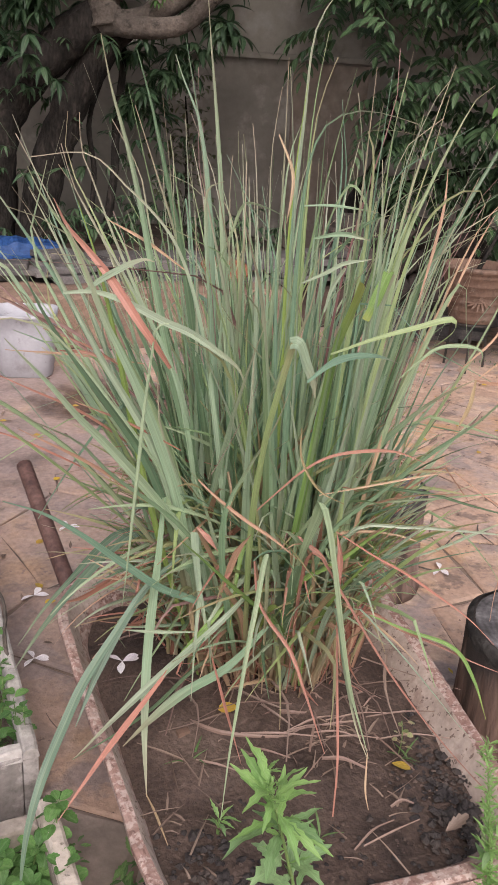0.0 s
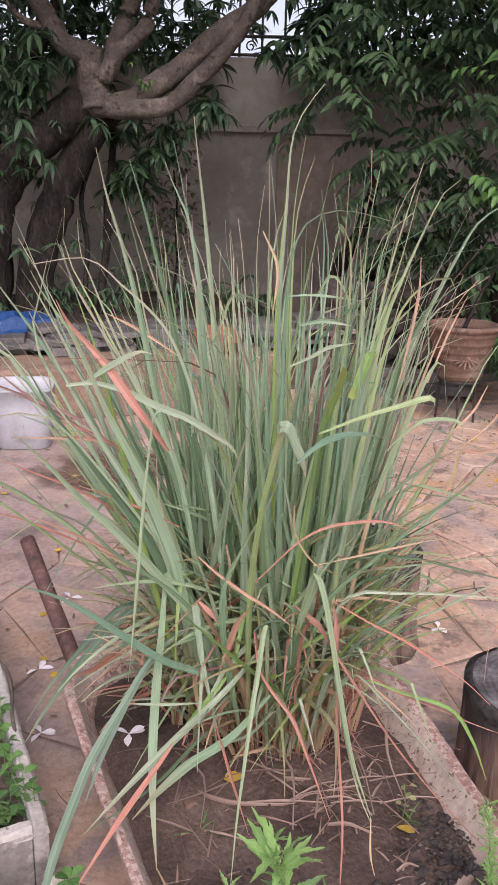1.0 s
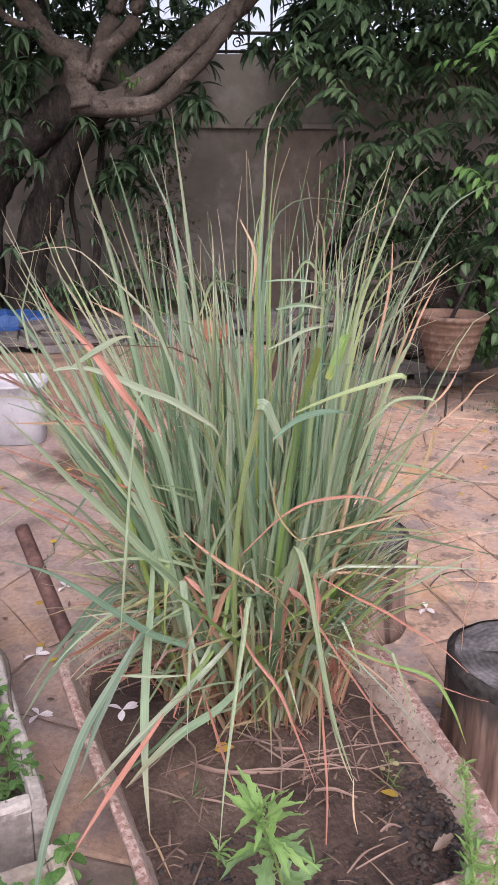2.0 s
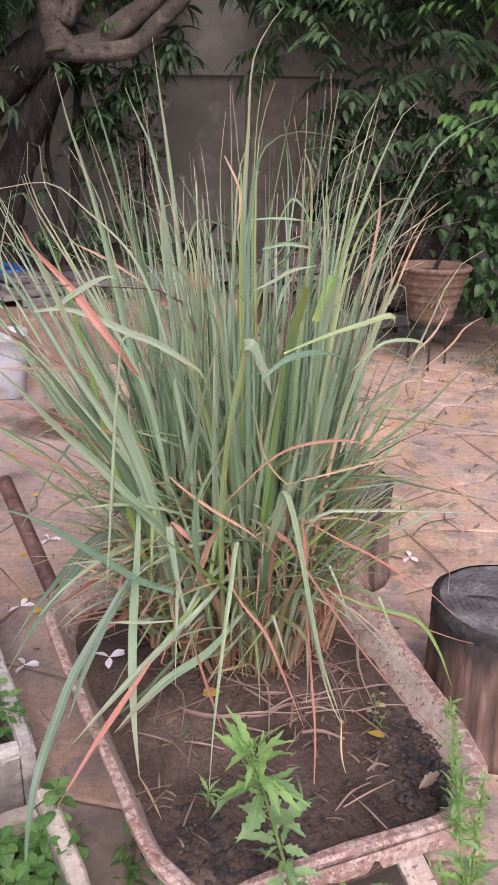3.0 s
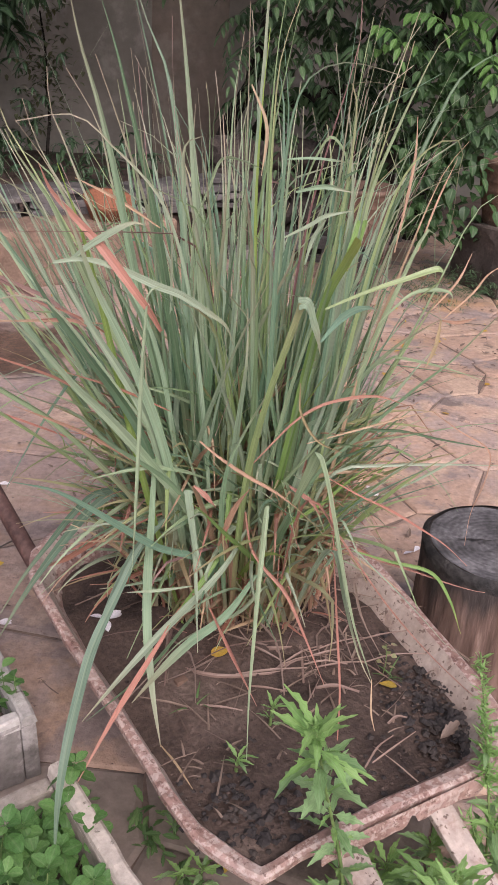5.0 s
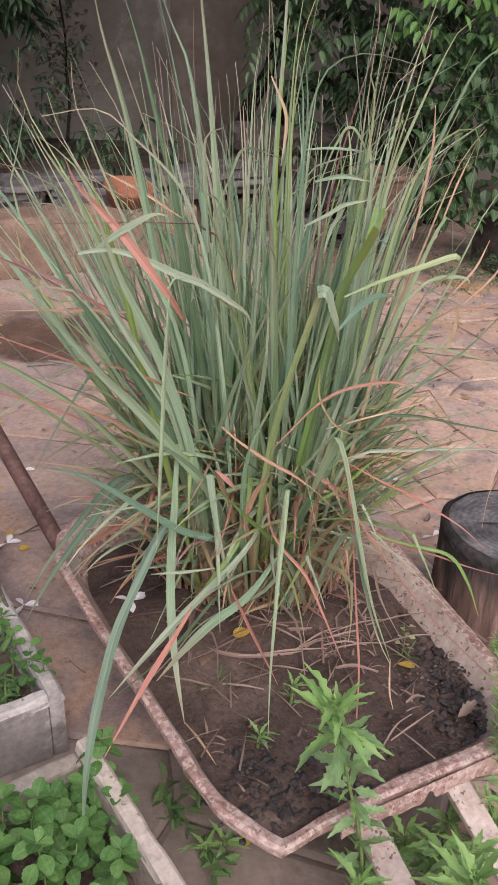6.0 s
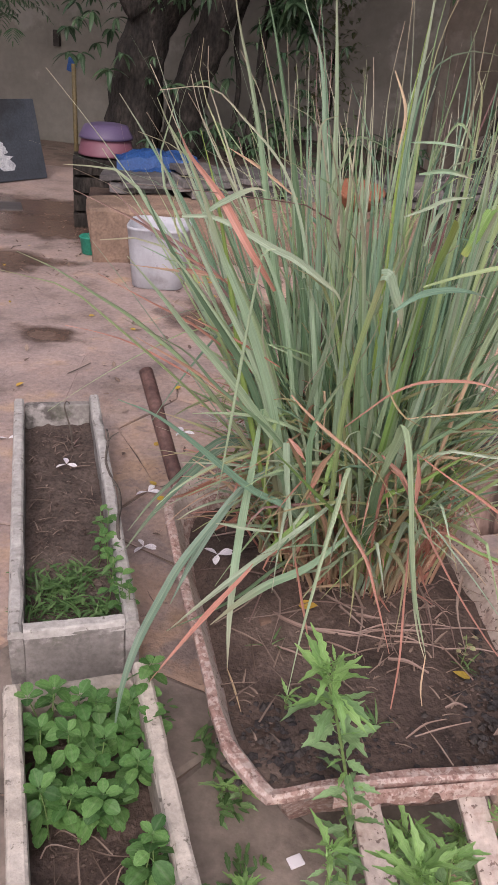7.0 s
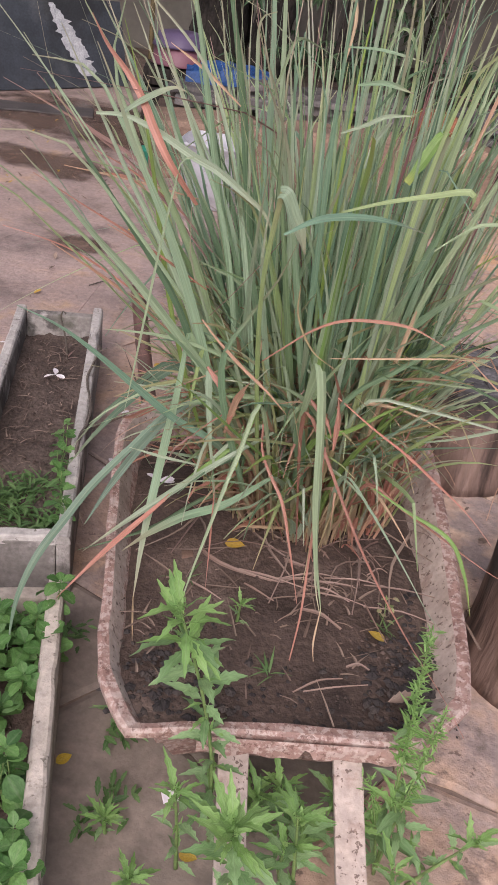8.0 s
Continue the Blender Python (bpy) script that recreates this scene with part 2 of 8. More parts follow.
M["soil_dry"] = material("dry_soil", [(0.05, 0.036, 0.03), (0.09, 0.066, 0.055), (0.135, 0.102, 0.085)], 7, 10, 0.9, 0.8, 90, fine=0.35, fine_scale=110, dist=0.008)
M["clod"] = material("soil_clod", [(0.025, 0.021, 0.022), (0.05, 0.042, 0.04), (0.09, 0.07, 0.06)], 20, 4, 0.9, 0.6, 200, rand=0.3)
M["tub"] = layered("chipped_paint", [(0.21, 0.12, 0.10), (0.28, 0.175, 0.148), (0.34, 0.23, 0.20)], [((0.50, 0.41, 0.365), 85.0, 5, 0.50, 0.56, 0.6), ((0.48, 0.39, 0.345), 13.0, 9, 0.55, 0.66, 0.6), ((0.13, 0.07, 0.056), 95.0, 4, 0.58, 0.62, 0.75)], 14, 0.6, 0.6, 60, 0.004)
M["bar"] = layered("flaking_pale_paint", [(0.35, 0.275, 0.235), (0.42, 0.34, 0.295), (0.47, 0.39, 0.345)], [((0.11, 0.07, 0.055), 95.0, 4, 0.60, 0.63, 0.85), ((0.25, 0.165, 0.135), 20.0, 8, 0.57, 0.65, 0.6)], 9, 0.6, 0.5, 60, 0.004)
M["rust"] = material("rusty_pipe", [(0.055, 0.028, 0.024), (0.10, 0.055, 0.047), (0.15, 0.085, 0.07)], 18, 8, 0.6, 0.4, 120, fine=0.3)
M["rubber"] = material("worn_rubber", [(0.03, 0.03, 0.03), (0.10, 0.10, 0.095), (0.22, 0.21, 0.19)], 20, 6, 0.7, 0.3, 90)
# near-black bark: the canopy's shade on the trunks is put into its colour
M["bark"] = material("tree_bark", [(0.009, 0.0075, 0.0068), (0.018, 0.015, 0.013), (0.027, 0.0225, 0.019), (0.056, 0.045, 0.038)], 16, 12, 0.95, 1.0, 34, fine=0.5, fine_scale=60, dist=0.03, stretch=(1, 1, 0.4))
# paler bark: sunlight on the upper limbs is put into its colour
M["bark_pale"] = layered("limb_bark", [(0.075, 0.062, 0.052), (0.105, 0.087, 0.073), (0.14, 0.116, 0.098)], [((0.19, 0.155, 0.13), 7.0, 8, 0.56, 0.64, 0.7), ((0.035, 0.029, 0.025), 12.0, 9, 0.57, 0.65, 0.8)], 6, 0.9, 1.0, 26, 0.02, fine=0.25, fine_scale=60)
M["wall"] = layered("weathered_plaster", [(0.170, 0.155, 0.135), (0.225, 0.207, 0.181), (0.262, 0.243, 0.215)], [((0.17, 0.135, 0.11), 0.8, 9, 0.56, 0.66, 0.6), ((0.35, 0.33, 0.30), 1.7, 7, 0.56, 0.62, 0.5)], 0.9, 0.9, 0.3, 30, 0.004, True, 0.0, 0.08, 14)
M["wall_stained"] = layered("stained_plaster", [(0.17, 0.135, 0.11), (0.215, 0.172, 0.142), (0.25, 0.21, 0.175)], [((0.29, 0.255, 0.22), 2.4, 8, 0.56, 0.62, 0.6)], 1.6, 0.9, 0.4, 30, 0.005, True, 0.0, 0.12, 14)
# paler cement for the tops of the planter walls
M["rim"] = layered("pale_cement_edge", [(0.30, 0.278, 0.257), (0.38, 0.354, 0.33), (0.45, 0.42, 0.395)], [((0.23, 0.205, 0.185), 11.0, 9, 0.56, 0.66, 0.55), ((0.13, 0.11, 0.095), 45.0, 5, 0.62, 0.67, 0.8)], 12, 0.9, 0.7, 60, 0.005)
M["rim_warm"] = layered("pale_warm_cement_edge", [(0.39, 0.335, 0.285), (0.46, 0.40, 0.345), (0.52, 0.455, 0.40)], [((0.24, 0.20, 0.165), 12.0, 9, 0.57, 0.67, 0.6), ((0.12, 0.10, 0.08), 45.0, 5, 0.60, 0.65, 0.8)], 12, 0.9, 0.7, 60, 0.005)
M["slate"] = material("slate_slab", [(0.06, 0.055, 0.055), (0.12, 0.11, 0.107), (0.20, 0.18, 0.165)], 6, 8, 0.75, 0.5, 50, rand=0.35)
M["terracotta"] = layered("terracotta", [(0.101, 0.061, 0.045), (0.144, 0.090, 0.066), (0.180, 0.119, 0.090)], [((0.216, 0.169, 0.137), 9.0, 8, 0.56, 0.64, 0.6), ((0.050, 0.036, 0.029), 14.0, 8, 0.57, 0.65, 0.7)], 6, 0.85, 0.5, 50, 0.004)
M["plastic_white"] = layered("white_plastic", [(0.31, 0.31, 0.335), (0.38, 0.38, 0.41), (0.44, 0.44, 0.47)], [((0.20, 0.18, 0.17), 5.0, 8, 0.57, 0.68, 0.6), ((0.16, 0.13, 0.115), 28.0, 5, 0.63, 0.68, 0.5)], 5, 0.5, 0.05, 40, fine=0.05)
M["iron"] = material("dark_iron", [(0.02, 0.018, 0.016), (0.05, 0.04, 0.035)], 20, 5, 0.6, 0.2, 80)
GREENS = [(0.214, 0.342, 0.203), (0.31, 0.444, 0.284), (0.439, 0.546, 0.407), (0.358, 0.46, 0.187), (0.391, 0.508, 0.353), (0.187, 0.316, 0.219), (0.131, 0.212, 0.116), (0.321, 0.439, 0.214)]
SHEATH = (0.42, 0.31, 0.205)
M["grass"] = leaf_material("lemongrass_blade", GREENS, (0.40, 0.29, 0.21), 0.93, rough=0.4, thin=0.46, base=SHEATH, spec=0.5)
M["grass_tip"] = leaf_material("blade_with_dry_tip", GREENS, (0.44, 0.29, 0.225), 0.80, rough=0.4, thin=0.40, base=SHEATH, spec=0.5)
M["grass_pale"] = leaf_material("pale_blade", [(0.31, 0.41, 0.28), (0.38, 0.45, 0.33), (0.30, 0.40, 0.22)], (0.42, 0.36, 0.24), 0.9, rough=0.4, thin=0.40, base=SHEATH, spec=0.5)
M["grass_deep"] = leaf_material("deep_green_blade", [(0.115, 0.185, 0.125), (0.15, 0.225, 0.155), (0.19, 0.27, 0.20)], (0.26, 0.28, 0.18), 0.93, rough=0.5, thin=0.35, base=SHEATH, spec=0.35)
M["grass_fresh"] = leaf_material("fresh_blade", [(0.24, 0.36, 0.10), (0.19, 0.33, 0.10), (0.30, 0.40, 0.10)], (0.40, 0.38, 0.10), 0.95, thin=0.35)
M["grass_olive"] = leaf_material("olive_blade", [(0.27, 0.32, 0.13), (0.36, 0.375, 0.19), (0.215, 0.275, 0.11), (0.33, 0.32, 0.165), (0.40, 0.40, 0.25)], (0.42, 0.28, 0.19), 0.8, rough=0.45, thin=0.35, base=SHEATH)
M["grass_purple"] = leaf_material("dry_purplish_blade", [(0.30, 0.175, 0.165), (0.24, 0.12, 0.12), (0.36, 0.25, 0.22)], (0.36, 0.25, 0.21), 0.8, rib=0.05)
M["grass_orange"] = leaf_material("dry_orange_blade", [(0.41, 0.175, 0.13), (0.45, 0.215, 0.165), (0.33, 0.16, 0.12)], (0.44, 0.24, 0.19), 0.85, rib=0.05)
M["grass_brown"] = leaf_material("dry_brown_blade", [(0.30, 0.13, 0.09), (0.36, 0.17, 0.12)], (0.40, 0.24, 0.17), 0.7, rib=0.05)
M["grass_straw"] = leaf_material("straw_blade", [(0.42, 0.27, 0.18), (0.52, 0.39, 0.26), (0.34, 0.19, 0.13), (0.48, 0.30, 0.21), (0.34, 0.28, 0.15)], None, rib=0.05)
M["grass_dead"] = leaf_material("dead_blade", [(0.165, 0.115, 0.095), (0.245, 0.18, 0.148), (0.125, 0.083, 0.068), (0.20, 0.128, 0.108)], None, rib=0.0, thin=0.1)
M["straw_pale"] = leaf_material("pale_dull_straw", [(0.20, 0.132, 0.106), (0.27, 0.188, 0.152), (0.145, 0.092, 0.074)], None, rib=0.0, thin=0.1)
M["litter"] = leaf_material("dull_straw", [(0.13, 0.088, 0.067), (0.20, 0.142, 0.11), (0.085, 0.056, 0.043), (0.25, 0.183, 0.143)], None, rib=0.0, thin=0.0)
M["yellow"] = leaf_material("yellow_leaf", [(0.55, 0.37, 0.035), (0.48, 0.33, 0.06), (0.42, 0.24, 0.04)], None, rib=0.1)
M["petal"] = leaf_material("white_petal", [(0.72, 0.68, 0.72), (0.78, 0.75, 0.76)], None, rib=0.0)
M["weed"] = leaf_material("weed_leaf", [(0.15, 0.265, 0.105), (0.205, 0.335, 0.145), (0.245, 0.375, 0.175), (0.12, 0.225, 0.085)], None, rib=0.12, thin=0.3)
M["weed_top"] = leaf_material("young_weed_leaf", [(0.20, 0.36, 0.105), (0.25, 0.41, 0.135), (0.175, 0.325, 0.10)], None, rib=0.15, thin=0.35)
M["low_weed"] = leaf_material("low_weed_leaf", [(0.055, 0.115, 0.036), (0.085, 0.165, 0.052), (0.12, 0.205, 0.07)], None, rib=0.1)
M["mint"] = leaf_material("mint_leaf", [(0.060, 0.15, 0.039), (0.098, 0.215, 0.058), (0.14, 0.275, 0.08), (0.040, 0.105, 0.029)], None, rib=0.12, rough=0.55, thin=0.28)
M["tree_leaf"] = leaf_material("tree_leaf", [(0.030, 0.062, 0.032), (0.044, 0.088, 0.042), (0.062, 0.112, 0.052), (0.034, 0.072, 0.04)], None, rib=0.1)
M["bush_leaf"] = leaf_material("bush_leaf", [(0.034, 0.068, 0.033), (0.055, 0.104, 0.047), (0.086, 0.150, 0.065), (0.039, 0.081, 0.039)], None, rib=0.12)
M["stem"] = material("green_stem", [(0.10, 0.17, 0.05), (0.16, 0.22, 0.08)], 30, 3, 0.6, 0.0)


M["ledge"] = material("earthy_stone", [(0.10, 0.07, 0.052), (0.20, 0.135, 0.10), (0.29, 0.195, 0.14)], 4, 8, 0.85, 0.8, 25, fine=0.25, dist=0.015)
M["pink"] = material("pink_plastic", [(0.125, 0.05, 0.068), (0.155, 0.065, 0.086)], 6, 3, 0.5, 0.05, fine=0.05)
M["purple"] = material("purple_plastic", [(0.072, 0.053, 0.10), (0.09, 0.065, 0.122)], 6, 3, 0.5, 0.05, fine=0.05)
M["blue"] = material("blue_tarp", [(0.025, 0.08, 0.25), (0.04, 0.12, 0.34)], 8, 4, 0.5, 0.2, 30)
M["green"] = material("green_plastic", [(0.02, 0.20, 0.14), (0.03, 0.26, 0.18)], 6, 3, 0.45, 0.05)
M["yellow_paint"] = material("yellow_paint", [(0.055, 0.042, 0.02), (0.09, 0.066, 0.026)], 12, 5, 0.7, 0.2)
M["orange_clay"] = material("orange_clay", [(0.20, 0.075, 0.042), (0.26, 0.11, 0.062)], 8, 4, 0.8, 0.2)
M["sheet"] = layered("blue_grey_sheet", [(0.032, 0.037, 0.045), (0.048, 0.055, 0.067), (0.066, 0.075, 0.089)], [((0.11, 0.115, 0.12), 2.6, 8, 0.58, 0.68, 0.5), ((0.022, 0.022, 0.023), 1.6, 8, 0.54, 0.64, 0.7)], 2.0, 0.55, 0.15, 20)
M["limewash"] = material("limewash", [(0.28, 0.29, 0.31), (0.50, 0.51, 0.53)], 20, 6, 0.9, 0.2)
M["sheet_dark"] = material("dark_rubber", [(0.05, 0.045, 0.045), (0.09, 0.08, 0.078)], 5, 6, 0.7, 0.3, 40)
M["dull_leaf"] = leaf_material("dull_leaf", [(0.07, 0.08, 0.04), (0.11, 0.11, 0.055), (0.05, 0.07, 0.03)], None, rib=0.05)
# brighter green for outer bush leaves, the light on them put into the colour
M["bright_leaf"] = leaf_material("bright_bush_leaf", [(0.075, 0.170, 0.043), (0.112, 0.231, 0.060), (0.057, 0.133, 0.037)], None, rib=0.12, thin=0.3)
M["creeper_leaf"] = leaf_material("creeper_leaf", [(0.032, 0.078, 0.026), (0.052, 0.112, 0.036), (0.026, 0.060, 0.022)], None, rib=0.15)


# ---- mesh helpers ----
def link(name, verts, faces, mat, parent=None, label="", uvs=None, smooth=False):
    me = bpy.data.meshes.new(name)
    me.from_pydata(verts, [], faces)
    if uvs is not None:
        lay = me.uv_layers.new(name="UVMap")
        idx = np.empty(len(me.loops), dtype=np.int32)
        me.loops.foreach_get("vertex_index", idx)
        lay.data.foreach_set("uv", np.asarray(uvs, dtype=np.float32)[idx].ravel())
    if smooth:
        me.polygons.foreach_set("use_smooth", [True] * len(me.polygons))
    me.materials.append(mat)
    me.update()
    ob = new(name, me)
    if parent:
        ob.parent = parent
    if label:
        ob["label"] = label
    return ob


def part(name, bm, mat, parent=None, label="", smooth=False):
    """One bmesh as one mesh object under a thing or a part."""
    bmesh.ops.recalc_face_normals(bm, faces=bm.faces)
    me = bpy.data.meshes.new(name)
    bm.to_mesh(me)
    bm.free()
    if smooth:
        me.polygons.foreach_set("use_smooth", [True] * len(me.polygons))
    me.materials.append(mat)
    ob = new(name, me)
    if parent:
        ob.parent = parent
    if label:
        ob["label"] = label
    return ob


def thing(name, label, category, at=(0, 0, 0), rz=0.0, group="", kind=""):
    ob = new(name)
    ob.empty_display_size = 0.05
    ob.matrix_basis = pose(*at, 0, 0, rz)
    return tagged(ob, label, category, group, kind)


def tube(path, radii, sides=10, squash=1.0, rough=0.0, seed=0):
    """Vertices and faces of a tube along a path, closed at both ends."""
    rng = random.Random(seed)
    pts = [Vector(p) for p in path]
    verts, faces = [], []
    ref = Vector((0.13, 0.21, 1)).normalized()
    for i, p in enumerate(pts):
        d = (pts[min(i + 1, len(pts) - 1)] - pts[max(i - 1, 0)]).normalized()
        if abs(d.dot(ref)) > 0.95:
            ref = Vector((1, 0.1, 0.1)).normalized()
        a = d.cross(ref).normalized()
        b = d.cross(a)
        for k in range(sides):
            w = 2 * math.pi * k / sides
            r = radii[i] * (1 + rough * rng.uniform(-1, 1))
            verts.append(p + a * math.cos(w) * r + b * math.sin(w) * r * squash)
    for i in range(len(pts) - 1):
        for k in range(sides):
            k2 = (k + 1) % sides
            faces.append((i * sides + k, i * sides + k2, (i + 1) * sides + k2, (i + 1) * sides + k))
    faces.append(tuple(range(sides - 1, -1, -1)))
    faces.append(tuple((len(pts) - 1) * sides + k for k in range(sides)))
    return verts, faces


def spline(ctrl, n):
    """n + 1 points, evenly spaced, of a smooth curve through the control points."""
    c = [Vector(p) for p in ctrl]
    c = [2 * c[0] - c[1]] + c + [2 * c[-1] - c[-2]]
    fine = []
    for i in range(1, len(c) - 2):
        p0, p1, p2, p3 = c[i - 1:i + 3]
        d = [max((q - p).length, 1e-5) ** 0.5 for p, q in ((p0, p1), (p1, p2), (p2, p3))]
        m1 = (p2 - p1) + d[1] * ((p1 - p0) / d[0] - (p2 - p0) / (d[0] + d[1]))
        m2 = (p2 - p1) + d[1] * ((p3 - p2) / d[2] - (p3 - p1) / (d[1] + d[2]))
        for k in range(12):
            f = k / 12
            fine.append(p1 + m1 * f + (3 * (p2 - p1) - 2 * m1 - m2) * f * f + (2 * (p1 - p2) + m1 + m2) * f ** 3)
    fine.append(c[-2])
    run = [0.0]
    for p, q in zip(fine, fine[1:]):
        run.append(run[-1] + (q - p).length)
    out, j = [], 0
    for i in range(n + 1):
        w = run[-1] * i / n
        while j < len(run) - 2 and run[j + 1] < w:
            j += 1
        f = (w - run[j]) / max(run[j + 1] - run[j], 1e-9)
        out.append(fine[j] + (fine[j + 1] - fine[j]) * min(1.0, f))
    return out


def ribbon(pts, width, fold=0.25, twist=0.0, blunt=0.0, base=0.5, face=None, full=0.45, wide_from=0.32):
    """A leaf blade along points: three vertices across with a keel, tapering to its tip; uv = across, along."""
    n = len(pts) - 1
    verts, faces, uvs = [], [], []
    side0 = None
    for i, p in enumerate(pts):
        s = i / n
        d = (pts[min(i + 1, n)] - pts[max(i - 1, 0)]).normalized()
        if side0 is None:
            side = d.cross(face if face else Vector((0, 0, 1)))
            if side.length < 1e-3:
                side = Vector((1, 0, 0))
            side.normalize()
        else:
            side = side0 - d * side0.dot(d)
            side.normalize()
        side0 = side
        if twist:
            side = Matrix.Rotation(twist * s, 3, d) @ side
        up = side.cross(d)
        grow = base + (1 - base) * min(1, s / wide_from)
        w = width * 0.5 * grow * (max(0.0, 1 - s) / (1 - full)) ** 0.8 if s > full else width * 0.5 * grow
        w = max(w, width * 0.5 * blunt, 0.0006)
        verts += [p - side * w + up * w * fold, p, p + side * w + up * w * fold]
        uvs += [(0, s), (0.5, s), (1, s)]
    for i in range(n):
        a = 3 * i
        faces += [(a, a + 1, a + 4, a + 3), (a + 1, a + 2, a + 5, a + 4)]
    return verts, faces, uvs


class Heap:
    """Gathers many small shapes into one mesh."""
    def __init__(self):
        self.v, self.f, self.u = [], [], []

    def add(self, v, f, u=None):
        k = len(self.v)
        self.v += [tuple(p) for p in v]
        self.f += [tuple(i + k for i in q) for q in f]
        self.u += list(u) if u else [(0.5, 0.5)] * len(v)

    def put(self, name, mat, parent=None, label="", smooth=False):
        return link(name, self.v, self.f, mat, parent, label, self.u, smooth)


def box_bm(x0, x1, y0, y1, z0, z1, bevel=0.006, jitter=0.0, seed=0, cuts=0):
    bm = bmesh.new()
    bmesh.ops.create_cube(bm, size=1)
    for v in bm.verts:
        v.co = Vector((x0 + (v.co.x + 0.5) * (x1 - x0), y0 + (v.co.y + 0.5) * (y1 - y0), z0 + (v.co.z + 0.5) * (z1 - z0)))
    if cuts:
        long = [e for e in bm.edges if e.calc_length() > 0.25 * max(x1 - x0, y1 - y0, z1 - z0)]
        bmesh.ops.subdivide_edges(bm, edges=long, cuts=cuts, use_grid_fill=True)
    if bevel:
        edges = [e for e in bm.edges if len(e.link_faces) == 2 and e.calc_face_angle(0) > 0.5]
        bmesh.ops.bevel(bm, geom=edges, offset=bevel, segments=2, affect="EDGES", profile=0.6)
    if jitter:
        for v in bm.verts:
            v.co += Vector(noise.noise_vector(v.co * 9 + Vector((seed, seed * 2, 0)))) * jitter
    return bm


def lathe_bm(profile, sides=28, wob=0.0, seed=0):
    """A turned shape from (radius, z) pairs."""
    bm = bmesh.new()
    rings = []
    for r, z in profile:
        rings.append([bm.verts.new((r * math.cos(2 * math.pi * k / sides), r * math.sin(2 * math.pi * k / sides), z)) for k in range(sides)])
    for a, b in zip(rings, rings[1:]):
        for k in range(sides):
            bm.faces.new((a[k], a[(k + 1) % sides], b[(k + 1) % sides], b[k]))
    bm.faces.new(rings[0][::-1])
    bm.faces.new(rings[-1])
    if wob:
        for v in bm.verts:
            v.co += Vector(noise.noise_vector(v.co * 6 + Vector((seed, 0, 0)))) * wob
    return bm


# ---- ground, walls ----
g = 60.0
ground = link("ground", [(-g, -g, -0.006), (g, -g, -0.006), (g, g, -0.006), (-g, g, -0.006)], [(0, 1, 2, 3)], M["grout"])
tagged(ground, "brown cement and dirt ground under the paving", "ground", kind="structure")


def wall_box(name, x0, x1, y0, y1, z0, z1, mat, label):
    ob = part(name, box_bm(x0, x1, y0, y1, z0, z1, 0.01), mat)
    return tagged(ob, label, "wall", kind="structure")


wall_box("wall_north", -7, 7, 8.0, 8.2, -0.01, 2.32, M["wall"], "weathered beige plaster boundary wall in deep shade")
wall_box("wall_pier", -0.13, 0.52, 7.975, 8.0, -0.01, 1.69, M["wall_stained"], "brown stained patch of old render on the wall")
wall_box("wall_ledge", -7, 0.55, 7.95, 8.0, 1.70, 1.75, M["wall"], "narrow stained ledge along the plaster wall")
wall_box("wall_west", -5.8, -5.6, 0.0, 7.9, -0.01, 2.3, M["wall"], "weathered plaster side wall of the yard")

# ---- wheelbarrow ----
OX, OY, TURN_B = 0.255, 0.985, math.degrees(math.atan2(0.39, 0.922))
barrow = thing("wheelbarrow", "old wheelbarrow with chipped pale paint, used as a planter", "wheelbarrow", (OX, OY, 0), TURN_B)
U, V = Vector((0.922, 0.39, 0)), Vector((-0.39, 0.922, 0))


def bw(u, v, z):
    """World place of a point given across, along and above the wheelbarrow."""
    return Vector((OX, OY, 0)) + U * u + V * v + Vector((0, 0, z))


def tub_outline(k):
    """Rim of the tub in wheelbarrow coordinates, drawn in by k."""
    right = [(0.16, 0.0), (0.215, 0.012), (0.285, 0.075), (0.305, 0.16), (0.322, 0.30), (0.338, 0.48), (0.350, 0.66), (0.350, 0.78), (0.325, 0.85), (0.26, 0.885), (0.12, 0.895)]
    left = [(-0.12, 0.893), (-0.24, 0.865), (-0.305, 0.81), (-0.332, 0.73), (-0.330, 0.64), (-0.318, 0.48), (-0.304, 0.32), (-0.292, 0.17), (-0.284, 0.09), (-0.262, 0.045), (-0.230, -0.008), (-0.16, 0.002)]
    full = right + [(0.0, 0.898)] + left + [(0.0, 0.004)]
    cx, cy = 0.0, 0.45
    return [(cx + (u - cx) * (1 - k / 0.33), cy + (v - cy) * (1 - k / 0.45)) for u, v in full]


def rim_z(v):
    return 0.222 + 0.055 * max(0, v) / 0.9


def dense(loop, times=3):
    """Extra points along a closed outline, its corners only just rounded."""
    n = len(loop)
    out = []
    for i in range(n):
        p0, p1, p2, p3 = [Vector((*loop[(i + j) % n], 0)) for j in (-1, 0, 1, 2)]
        for j in range(times):
            f = j / times
            q = 0.5 * ((2 * p1) + (p2 - p0) * f + (2 * p0 - 5 * p1 + 4 * p2 - p3) * f * f + (3 * p1 - p0 - 3 * p2 + p3) * f ** 3)
            q = q * 0.35 + (p1 + (p2 - p1) * f) * 0.65
            out.append((q.x, q.y))
    return out


